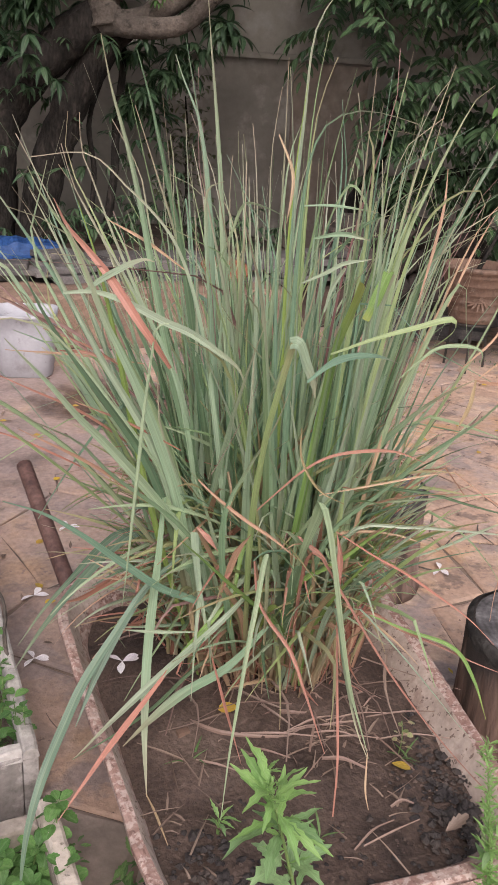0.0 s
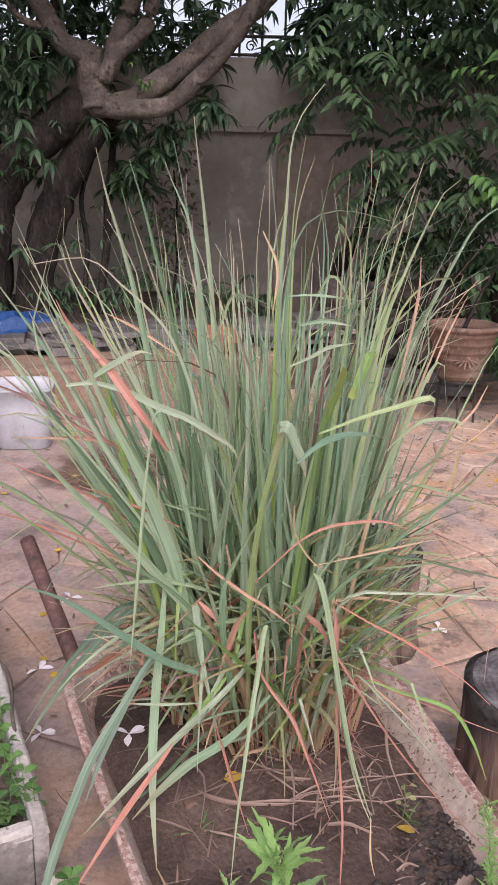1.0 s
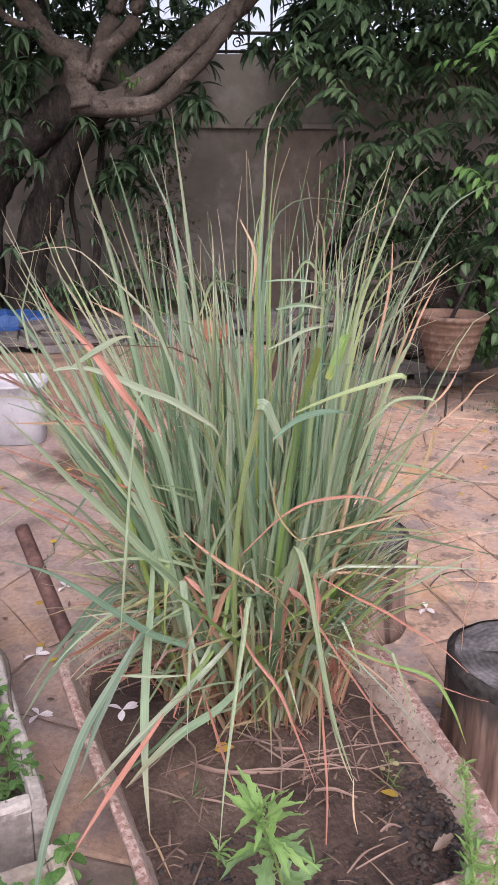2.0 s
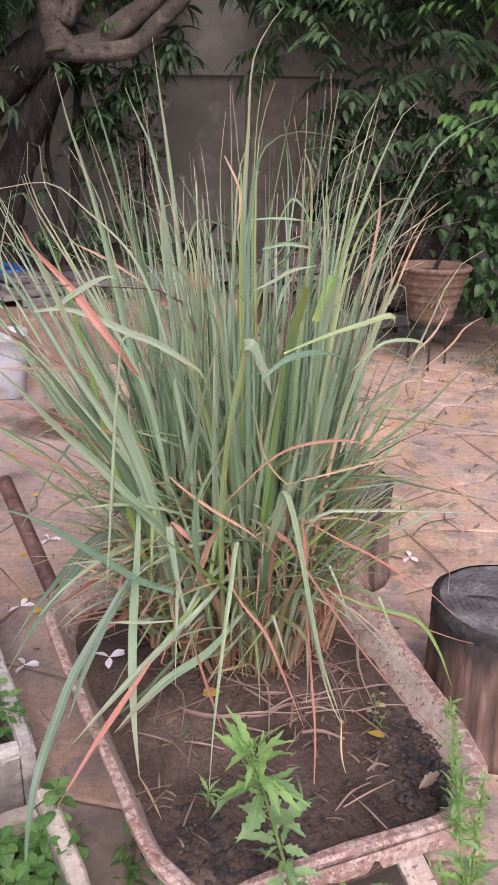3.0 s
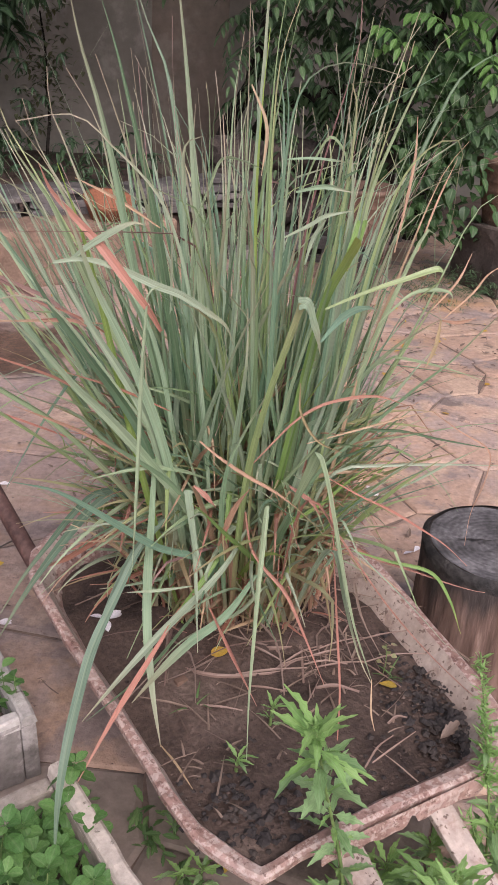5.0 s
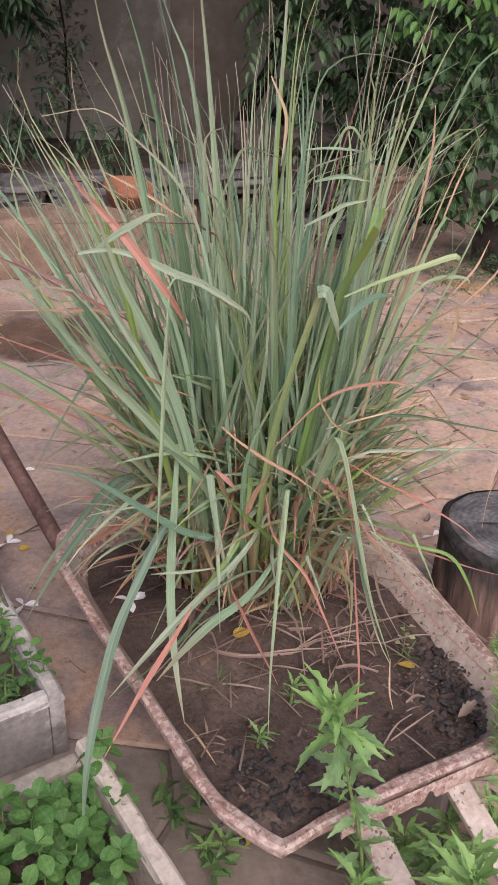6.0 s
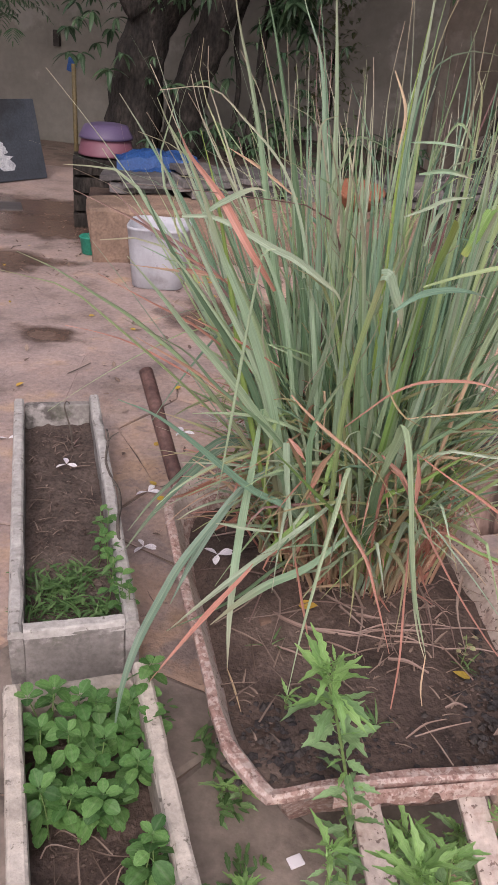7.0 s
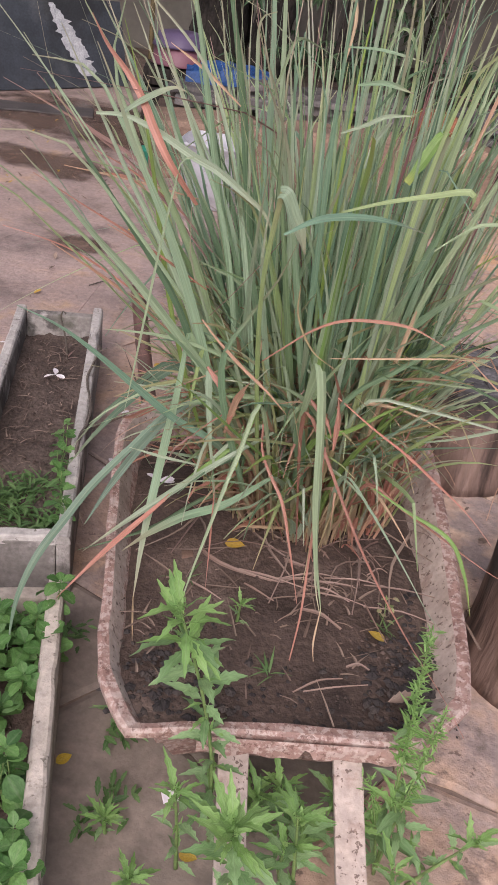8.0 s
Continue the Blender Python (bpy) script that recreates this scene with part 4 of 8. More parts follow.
hero("grass_fresh", 0.0150, (-0.038, 1.425, 0.210), (-0.123, 1.300, 0.660), (-0.168, 1.290, 0.889), (-0.191, 1.284, 0.993), (-0.204, 1.282, 1.034), (-0.217, 1.280, 1.074))
hero("grass", 0.0150, (-0.022, 1.440, 0.210), (-0.096, 1.350, 0.701), (-0.173, 1.310, 0.884), (-0.231, 1.273, 1.035), (-0.257, 1.261, 1.075), (-0.274, 1.250, 1.115))
hero("grass", 0.0140, (-0.023, 1.425, 0.210), (-0.099, 1.300, 0.690), (-0.186, 1.253, 0.880), (-0.224, 1.229, 0.969), (-0.263, 1.200, 1.066))
hero("grass", 0.0140, (-0.029, 1.425, 0.210), (-0.109, 1.300, 0.670), (-0.191, 1.228, 0.844), (-0.232, 1.188, 0.929), (-0.256, 1.150, 1.006))
hero("grass", 0.0150, (-0.013, 1.425, 0.210), (-0.081, 1.300, 0.661), (-0.131, 1.262, 0.826), (-0.171, 1.236, 0.927), (-0.193, 1.214, 1.004), (-0.210, 1.200, 1.052))
hero("grass", 0.0160, (0.022, 1.440, 0.210), (-0.023, 1.350, 0.489), (-0.105, 1.274, 0.651), (-0.161, 1.220, 0.749), (-0.193, 1.187, 0.800), (-0.225, 1.146, 0.863), (-0.259, 1.100, 0.926))
hero("grass", 0.0110, (0.008, 1.425, 0.210), (-0.046, 1.300, 0.569), (-0.165, 1.229, 0.708), (-0.199, 1.203, 0.759), (-0.241, 1.178, 0.789), (-0.286, 1.150, 0.819))
hero("grass", 0.0120, (0.025, 1.425, 0.210), (-0.019, 1.300, 0.451), (-0.089, 1.256, 0.507), (-0.143, 1.215, 0.570), (-0.192, 1.172, 0.634), (-0.230, 1.137, 0.678), (-0.272, 1.100, 0.710))
hero("grass_pale", 0.0125, (-0.222, 1.220, 0.961), (-0.184, 1.231, 0.963), (-0.147, 1.243, 0.951), (-0.091, 1.260, 0.922), (-0.061, 1.272, 0.908), (-0.021, 1.288, 0.879), (0.008, 1.300, 0.854), (0.021, 1.310, 0.822))
hero("grass_pale", 0.0080, (-0.086, 1.250, 0.924), (-0.101, 1.246, 0.918), (-0.105, 1.237, 0.886), (-0.111, 1.217, 0.805), (-0.115, 1.194, 0.715), (-0.121, 1.167, 0.605), (-0.126, 1.150, 0.535))
hero("grass_pale", 0.0110, (-0.206, 1.250, 0.955), (-0.171, 1.250, 0.981), (-0.121, 1.250, 1.007), (-0.107, 1.250, 1.005))
hero("grass_pale", 0.0110, (0.085, 1.485, 0.210), (0.082, 1.500, 0.532), (0.067, 1.517, 0.858), (0.067, 1.528, 1.055), (0.072, 1.536, 1.192), (0.080, 1.544, 1.322), (0.102, 1.547, 1.365), (0.126, 1.550, 1.396))
hero("grass_tip", 0.0080, (0.089, 1.485, 0.210), (0.089, 1.500, 0.758), (0.083, 1.500, 1.058), (0.087, 1.500, 1.219), (0.099, 1.500, 1.315))
hero("grass_tip", 0.0080, (0.092, 1.485, 0.210), (0.094, 1.500, 0.758), (0.087, 1.500, 1.058), (0.093, 1.500, 1.210), (0.115, 1.500, 1.282))
hero("grass_fresh", 0.0080, (0.078, 1.470, 0.210), (0.070, 1.450, 0.752), (0.063, 1.475, 1.013), (0.067, 1.490, 1.149), (0.074, 1.500, 1.244))
hero("grass_tip", 0.0090, (0.086, 1.440, 0.210), (0.083, 1.350, 0.745), (0.080, 1.322, 1.034), (0.086, 1.310, 1.140), (0.095, 1.306, 1.171), (0.111, 1.303, 1.194), (0.150, 1.298, 1.207), (0.189, 1.293, 1.202), (0.219, 1.290, 1.195))
hero("grass_tip", 0.0055, (0.140, 1.440, 0.210), (0.174, 1.350, 0.935), (0.169, 1.350, 1.074), (0.157, 1.350, 1.155), (0.143, 1.350, 1.229))
hero("grass_tip", 0.0100, (0.131, 1.455, 0.210), (0.158, 1.400, 0.790), (0.171, 1.345, 1.006), (0.171, 1.311, 1.125), (0.166, 1.298, 1.164), (0.156, 1.292, 1.182), (0.174, 1.286, 1.186), (0.209, 1.275, 1.184), (0.224, 1.270, 1.181))
hero("grass_tip", 0.0070, (0.154, 1.470, 0.210), (0.196, 1.450, 0.857), (0.201, 1.450, 1.064), (0.204, 1.450, 1.186), (0.214, 1.450, 1.264))
hero("grass_tip", 0.0090, (0.143, 1.470, 0.210), (0.179, 1.450, 0.775), (0.219, 1.450, 0.973), (0.240, 1.450, 1.109), (0.261, 1.450, 1.203), (0.280, 1.450, 1.277))
hero("grass_tip", 0.0080, (0.154, 1.470, 0.210), (0.197, 1.450, 0.827), (0.235, 1.450, 1.029), (0.264, 1.450, 1.161), (0.277, 1.450, 1.237))
hero("grass_tip", 0.0055, (0.149, 1.455, 0.210), (0.188, 1.400, 0.869), (0.199, 1.400, 1.052), (0.208, 1.400, 1.129), (0.223, 1.400, 1.170), (0.248, 1.400, 1.191), (0.266, 1.400, 1.206))
hero("grass_tip", 0.0060, (0.157, 1.455, 0.210), (0.201, 1.400, 0.888), (0.216, 1.400, 1.052), (0.221, 1.400, 1.137), (0.238, 1.400, 1.195), (0.258, 1.400, 1.243), (0.268, 1.400, 1.255))
hero("grass", 0.0120, (0.157, 1.470, 0.210), (0.202, 1.450, 0.691), (0.236, 1.450, 1.020), (0.267, 1.450, 1.118), (0.297, 1.450, 1.196), (0.314, 1.450, 1.233), (0.338, 1.450, 1.254))
hero("grass", 0.0110, (0.156, 1.455, 0.210), (0.200, 1.400, 0.689), (0.272, 1.492, 0.948), (0.319, 1.528, 1.040), (0.366, 1.563, 1.132), (0.399, 1.585, 1.187), (0.443, 1.603, 1.217), (0.494, 1.620, 1.239))
hero("grass_tip", 0.0100, (0.153, 1.440, 0.210), (0.195, 1.350, 0.747), (0.226, 1.321, 0.994), (0.246, 1.310, 1.070), (0.265, 1.306, 1.099), (0.291, 1.301, 1.118), (0.317, 1.297, 1.116), (0.315, 1.291, 1.074), (0.314, 1.284, 1.026), (0.310, 1.280, 0.994))
hero("grass_straw", 0.0050, (0.257, 1.350, 0.955), (0.276, 1.377, 1.055), (0.281, 1.388, 1.097), (0.281, 1.400, 1.140))
hero("grass_straw", 0.0070, (0.178, 1.455, 0.210), (0.237, 1.400, 0.731), (0.303, 1.427, 0.941), (0.331, 1.437, 1.023), (0.351, 1.444, 1.067), (0.381, 1.450, 1.104))
hero("grass_straw", 0.0050, (0.308, 1.400, 0.946), (0.339, 1.429, 1.024), (0.367, 1.450, 1.078))
hero("grass_pale", 0.0100, (0.178, 1.455, 0.210), (0.237, 1.400, 0.731), (0.285, 1.400, 0.890), (0.316, 1.400, 0.974), (0.328, 1.400, 0.986), (0.339, 1.400, 0.928), (0.357, 1.400, 0.853), (0.365, 1.400, 0.834))
hero("grass", 0.0160, (0.147, 1.470, 0.210), (0.185, 1.450, 0.614), (0.242, 1.446, 0.704), (0.316, 1.443, 0.785), (0.376, 1.440, 0.826))
hero("grass_straw", 0.0060, (0.373, 1.440, 0.825), (0.412, 1.451, 0.818), (0.445, 1.460, 0.824))
hero("grass_straw", 0.0070, (0.377, 1.440, 0.826), (0.371, 1.430, 0.785), (0.355, 1.420, 0.747))
hero("grass", 0.0120, (0.134, 1.440, 0.210), (0.163, 1.350, 0.571), (0.237, 1.350, 0.657), (0.317, 1.350, 0.740), (0.368, 1.350, 0.785), (0.418, 1.350, 0.844), (0.478, 1.350, 0.905))
hero("grass_straw", 0.0040, (0.343, 1.400, 0.853), (0.391, 1.429, 0.895), (0.415, 1.450, 0.934))
hero("grass_straw", 0.0040, (0.378, 1.430, 0.831), (0.424, 1.440, 0.873), (0.446, 1.445, 0.902), (0.474, 1.450, 0.919))
hero("grass", 0.0095, (0.135, 1.225, 0.905), (0.190, 1.225, 0.930), (0.240, 1.226, 0.948), (0.289, 1.228, 0.962), (0.292, 1.230, 0.950), (0.268, 1.240, 0.920), (0.245, 1.250, 0.890))
hero("grass_tip", 0.0100, (0.105, 1.095, 0.903), (0.131, 1.129, 0.917), (0.160, 1.180, 0.915), (0.200, 1.250, 0.900), (0.236, 1.312, 0.877))
hero("grass_pale", 0.0080, (0.246, 1.350, 0.845), (0.268, 1.356, 0.867), (0.299, 1.363, 0.891), (0.345, 1.372, 0.894), (0.364, 1.375, 0.886), (0.365, 1.380, 0.858))
hero("grass_fresh", 0.0190, (0.110, 1.360, 0.550), (0.135, 1.300, 0.800), (0.146, 1.272, 0.906), (0.160, 1.235, 0.965), (0.167, 1.201, 1.004), blunt=0.85)
hero("grass_pale", 0.0230, (0.150, 1.460, 0.300), (0.185, 1.440, 0.700), (0.200, 1.420, 0.880), (0.214, 1.405, 0.975), (0.218, 1.400, 0.990), blunt=0.9)
hero("grass_fresh", 0.0200, (0.217, 1.402, 0.990), (0.212, 1.388, 0.984), (0.200, 1.372, 0.955), (0.186, 1.358, 0.925), blunt=0.7)
hero("grass", 0.0110, (0.045, 1.401, 0.210), (0.045, 1.260, 0.620), (0.060, 1.180, 0.800), (0.076, 1.145, 0.890), (0.086, 1.130, 0.940), blunt=0.8)
hero("grass_pale", 0.0210, (0.082, 1.131, 0.938), (0.090, 1.128, 0.940), (0.100, 1.136, 0.915), (0.109, 1.143, 0.893), (0.118, 1.150, 0.866), blunt=0.15)
hero("grass", 0.0110, (0.040, 1.395, 0.210), (0.007, 1.200, 0.668), (0.032, 1.207, 0.731), (0.069, 1.215, 0.801), (0.085, 1.220, 0.852))
hero("grass_brown", 0.0060, (0.051, 1.250, 0.656), (0.086, 1.263, 0.690), (0.112, 1.272, 0.714), (0.148, 1.283, 0.735), (0.193, 1.294, 0.744), (0.248, 1.308, 0.743), (0.297, 1.320, 0.724))
hero("grass_straw", 0.0040, (0.105, 1.200, 0.807), (0.109, 1.200, 0.763), (0.138, 1.200, 0.718), (0.173, 1.200, 0.701))
hero("grass_pale", 0.0230, (0.118, 1.270, 0.560), (0.138, 1.236, 0.655), (0.147, 1.222, 0.690), (0.157, 1.213, 0.668), (0.172, 1.197, 0.607), (0.191, 1.170, 0.514), (0.211, 1.146, 0.429), (0.235, 1.126, 0.360), (0.242, 1.120, 0.339))
hero("grass_pale", 0.0120, (0.143, 1.395, 0.210), (0.179, 1.200, 0.536), (0.198, 1.168, 0.455), (0.222, 1.135, 0.374), (0.239, 1.120, 0.342))
hero("grass_straw", 0.0030, (0.239, 1.120, 0.349), (0.242, 1.106, 0.290), (0.249, 1.100, 0.263))
hero("grass_orange", 0.0120, (0.183, 1.250, 0.544), (0.179, 1.260, 0.595), (0.172, 1.265, 0.623))
hero("grass_orange", 0.0055, (0.171, 1.265, 0.625), (0.235, 1.278, 0.582), (0.284, 1.288, 0.553), (0.335, 1.297, 0.517), (0.399, 1.310, 0.468), (0.449, 1.320, 0.418))
hero("grass_orange", 0.0100, (0.115, 1.300, 0.594), (0.134, 1.294, 0.582), (0.155, 1.288, 0.568), (0.172, 1.280, 0.543))
hero("grass_orange", 0.0090, (0.121, 1.401, 0.210), (0.141, 1.220, 0.614), (0.182, 1.205, 0.562), (0.224, 1.188, 0.504), (0.270, 1.171, 0.444), (0.325, 1.153, 0.383), (0.389, 1.132, 0.323), (0.443, 1.116, 0.278), (0.493, 1.100, 0.227))
hero("grass", 0.0090, (0.164, 1.410, 0.210), (0.214, 1.250, 0.508), (0.257, 1.240, 0.473), (0.304, 1.229, 0.428), (0.353, 1.217, 0.377), (0.392, 1.208, 0.335), (0.430, 1.200, 0.309))
hero("grass_orange", 0.0090, (0.179, 1.440, 0.210), (0.238, 1.350, 0.440), (0.298, 1.338, 0.420), (0.367, 1.324, 0.402), (0.416, 1.314, 0.387), (0.465, 1.304, 0.376), (0.483, 1.300, 0.375))
hero("grass_fresh", 0.0080, (0.246, 1.330, 0.446), (0.306, 1.323, 0.429), (0.385, 1.314, 0.408), (0.423, 1.308, 0.356), (0.453, 1.300, 0.285))
hero("grass_orange", 0.0050, (0.177, 1.220, 0.565), (0.185, 1.200, 0.475), (0.194, 1.180, 0.383), (0.203, 1.160, 0.288), (0.204, 1.140, 0.191), (0.207, 1.120, 0.091))
hero("grass", 0.0130, (0.010, 1.419, 0.210), (-0.043, 1.280, 0.600), (-0.030, 1.271, 0.500), (-0.001, 1.260, 0.375))
hero("grass_orange", 0.0110, (-0.004, 1.262, 0.385), (0.028, 1.186, 0.351), (0.060, 1.100, 0.322))
hero("grass_pale", 0.0090, (0.078, 1.395, 0.210), (0.070, 1.200, 0.613), (0.063, 1.169, 0.551), (0.057, 1.146, 0.506), (0.051, 1.115, 0.446), (0.043, 1.072, 0.365), (0.039, 1.030, 0.287))
hero("grass_orange", 0.0080, (0.051, 1.300, 0.544), (0.062, 1.281, 0.486), (0.079, 1.271, 0.460), (0.118, 1.252, 0.418), (0.148, 1.230, 0.356), (0.186, 1.200, 0.269))
hero("grass", 0.0155, (-0.094, 1.300, 0.640), (-0.099, 1.288, 0.540), (-0.105, 1.270, 0.450), (-0.106, 1.240, 0.365), (-0.098, 1.190, 0.280), (-0.084, 1.141, 0.203))
hero("grass_straw", 0.0040, (-0.085, 1.143, 0.207), (-0.062, 1.100, 0.213), (-0.036, 1.052, 0.207))
hero("grass_deep", 0.0155, (-0.070, 1.330, 0.520), (-0.115, 1.285, 0.490), (-0.150, 1.235, 0.440), (-0.189, 1.170, 0.381), (-0.205, 1.120, 0.342), (-0.219, 1.060, 0.300), (-0.230, 1.020, 0.240), (-0.240, 0.998, 0.130))
hero("grass_deep", 0.0140, (-0.060, 1.360, 0.520), (-0.120, 1.320, 0.470), (-0.155, 1.280, 0.415), (-0.185, 1.230, 0.350), (-0.205, 1.180, 0.290))
hero("grass_pale", 0.0140, (0.060, 1.340, 0.485), (0.013, 1.252, 0.465), (-0.094, 1.224, 0.351), (-0.160, 1.200, 0.280), (-0.210, 1.182, 0.224))
hero("grass_orange", 0.0130, (-0.060, 1.240, 0.390), (-0.074, 1.225, 0.370), (-0.150, 1.160, 0.270), (-0.213, 1.103, 0.176))
hero("grass_fresh", 0.0120, (0.020, 1.290, 0.480), (-0.030, 1.250, 0.425), (-0.080, 1.222, 0.362))
hero("grass", 0.0150, (0.080, 1.310, 0.420), (0.021, 1.249, 0.377), (-0.040, 1.220, 0.345), (-0.090, 1.196, 0.305), (-0.130, 1.180, 0.262))
hero("grass_pale", 0.0120, (0.089, 1.425, 0.210), (0.089, 1.300, 0.397), (0.051, 1.282, 0.362), (0.003, 1.264, 0.350), (-0.054, 1.243, 0.329), (-0.100, 1.220, 0.287))
hero("grass", 0.0090, (0.024, 1.425, 0.210), (-0.020, 1.300, 0.348), (-0.093, 1.238, 0.296), (-0.136, 1.203, 0.275), (-0.202, 1.150, 0.254))
hero("grass_pale", 0.0060, (-0.033, 1.250, 0.437), (-0.086, 1.225, 0.448), (-0.136, 1.200, 0.463))
hero("grass_deep", 0.0160, (-0.020, 1.470, 0.210), (-0.120, 1.465, 0.470), (-0.160, 1.460, 0.492), (-0.199, 1.450, 0.470), (-0.272, 1.432, 0.385), (-0.332, 1.412, 0.300), (-0.378, 1.395, 0.222))
hero("grass_deep", 0.0120, (-0.030, 1.475, 0.210), (-0.150, 1.475, 0.480), (-0.195, 1.470, 0.485), (-0.238, 1.460, 0.450), (-0.282, 1.450, 0.394), (-0.330, 1.430, 0.335), (-0.376, 1.410, 0.262))
hero("grass_brown", 0.0110, (-0.150, 1.410, 0.450), (-0.210, 1.435, 0.398), (-0.260, 1.460, 0.350), (-0.310, 1.488, 0.312))
hero("grass_orange", 0.0100, (-0.120, 1.430, 0.430), (-0.190, 1.452, 0.405), (-0.270, 1.480, 0.345))
hero("grass_fresh", 0.0130, (0.112, 1.440, 0.210), (0.126, 1.350, 0.482), (0.185, 1.350, 0.528), (0.241, 1.350, 0.584), (0.278, 1.350, 0.611))
hero("grass_pale", 0.0070, (0.157, 1.440, 0.210), (0.202, 1.350, 0.588), (0.288, 1.350, 0.601), (0.384, 1.350, 0.603), (0.514, 1.350, 0.599))
hero("grass_pale", 0.0060, (0.158, 1.455, 0.210), (0.204, 1.400, 0.603), (0.243, 1.400, 0.617), (0.341, 1.400, 0.634), (0.438, 1.400, 0.652), (0.520, 1.400, 0.659))
hero("grass", 0.0070, (0.158, 1.455, 0.210), (0.203, 1.400, 0.625), (0.301, 1.400, 0.643), (0.401, 1.400, 0.624), (0.527, 1.400, 0.600))
hero("grass_pale", 0.0060, (0.296, 1.380, 0.527), (0.344, 1.380, 0.550), (0.401, 1.380, 0.585), (0.458, 1.380, 0.618))
hero("grass_straw", 0.0035, (0.141, 1.300, 0.666), (0.232, 1.305, 0.691), (0.304, 1.308, 0.711), (0.338, 1.310, 0.718))
hero("grass_straw", 0.0035, (0.338, 1.310, 0.718), (0.388, 1.308, 0.684), (0.442, 1.306, 0.649), (0.444, 1.304, 0.601), (0.429, 1.302, 0.538), (0.428, 1.300, 0.474))
hero("grass_straw", 0.0055, (-0.031, 1.200, 0.719), (-0.006, 1.200, 0.696), (0.037, 1.200, 0.664), (0.080, 1.200, 0.637), (0.115, 1.200, 0.609))
hero("grass_orange", 0.0110, (-0.035, 1.250, 0.620), (-0.019, 1.245, 0.607), (-0.002, 1.240, 0.588))
hero("grass_straw", 0.0110, (0.005, 1.250, 0.513), (0.014, 1.241, 0.549), (0.027, 1.230, 0.596), (0.046, 1.220, 0.631))
hero("grass_orange", 0.0110, (0.011, 1.240, 0.529), (0.018, 1.240, 0.566), (0.034, 1.240, 0.601))
hero("grass_pale", 0.0070, (-0.038, 1.380, 0.980), (-0.018, 1.370, 1.034), (0.001, 1.362, 1.078), (0.031, 1.356, 1.075), (0.064, 1.350, 1.062))
hero("grass_pale", 0.0070, (-0.046, 1.380, 0.925), (-0.053, 1.363, 1.035), (-0.051, 1.354, 1.095), (-0.029, 1.350, 1.106))
hero("grass_pale", 0.0050, (0.110, 1.350, 1.030), (0.130, 1.343, 1.090), (0.146, 1.339, 1.113), (0.168, 1.335, 1.087), (0.172, 1.330, 1.042))
hero("grass", 0.0050, (0.079, 1.330, 1.082), (0.121, 1.330, 1.085), (0.185, 1.330, 1.080))
hero("grass", 0.0070, (0.101, 1.330, 1.040), (0.139, 1.325, 1.049), (0.177, 1.320, 1.044))
hero("grass", 0.0060, (0.128, 1.340, 1.011), (0.164, 1.327, 1.059), (0.190, 1.320, 1.077))
hero("grass_pale", 0.0070, (0.089, 1.330, 0.977), (0.124, 1.330, 0.995), (0.145, 1.330, 1.008), (0.183, 1.330, 1.017))
hero("grass_pale", 0.0070, (0.125, 1.350, 0.934), (0.133, 1.350, 0.970), (0.150, 1.350, 1.001), (0.143, 1.350, 0.988))
hero("grass_tip", 0.0060, (0.059, 1.485, 0.210), (0.038, 1.500, 0.841), (0.029, 1.500, 1.057), (0.027, 1.500, 1.148), (0.036, 1.500, 1.237))
hero("grass_tip", 0.0060, (0.068, 1.485, 0.210), (0.053, 1.500, 0.810), (0.048, 1.500, 1.057), (0.046, 1.500, 1.166), (0.043, 1.500, 1.277))
hero("grass_tip", 0.0060, (0.074, 1.485, 0.210), (0.063, 1.500, 0.862), (0.066, 1.500, 1.057), (0.055, 1.500, 1.192), (0.046, 1.500, 1.265))
hero("grass_tip", 0.0070, (0.049, 1.485, 0.210), (0.022, 1.500, 0.810), (0.013, 1.500, 1.009), (0.004, 1.500, 1.121), (-0.005, 1.500, 1.183))
hero("grass_tip", 0.0070, (0.034, 1.485, 0.210), (-0.003, 1.500, 0.809), (-0.010, 1.500, 1.009), (-0.011, 1.500, 1.120), (-0.018, 1.500, 1.167))
hero("grass_tip", 0.0070, (0.016, 1.485, 0.210), (-0.034, 1.500, 0.755), (-0.031, 1.500, 1.009), (-0.035, 1.500, 1.074), (-0.033, 1.500, 1.136))
hero("grass_straw", 0.0050, (0.040, 1.400, 1.171), (0.064, 1.400, 1.118), (0.060, 1.400, 1.050))
hero("grass_tip", 0.0070, (0.021, 1.485, 0.210), (-0.025, 1.500, 0.645), (-0.104, 1.500, 0.859), (-0.133, 1.500, 1.017), (-0.141, 1.500, 1.105))
hero("grass_tip", 0.0080, (0.014, 1.485, 0.210), (-0.036, 1.500, 0.645), (-0.093, 1.500, 0.859), (-0.119, 1.500, 1.007), (-0.126, 1.500, 1.135))
hero("grass_tip", 0.0080, (0.017, 1.485, 0.210), (-0.031, 1.500, 0.645), (-0.073, 1.500, 0.860), (-0.094, 1.500, 1.017), (-0.103, 1.500, 1.119), (-0.108, 1.500, 1.183))
hero("grass_tip", 0.0060, (0.018, 1.470, 0.210), (-0.030, 1.450, 0.707), (-0.123, 1.450, 0.948), (-0.162, 1.450, 1.027), (-0.196, 1.450, 1.083))
hero("grass_straw", 0.0050, (-0.086, 1.400, 0.971), (-0.149, 1.400, 1.011), (-0.206, 1.400, 1.038))
hero("grass_brown", 0.0040, (-0.070, 1.300, 0.720), (-0.145, 1.275, 0.766), (-0.217, 1.250, 0.801))
hero("grass_straw", 0.0050, (-0.101, 1.300, 0.620), (-0.196, 1.248, 0.709), (-0.282, 1.200, 0.772))
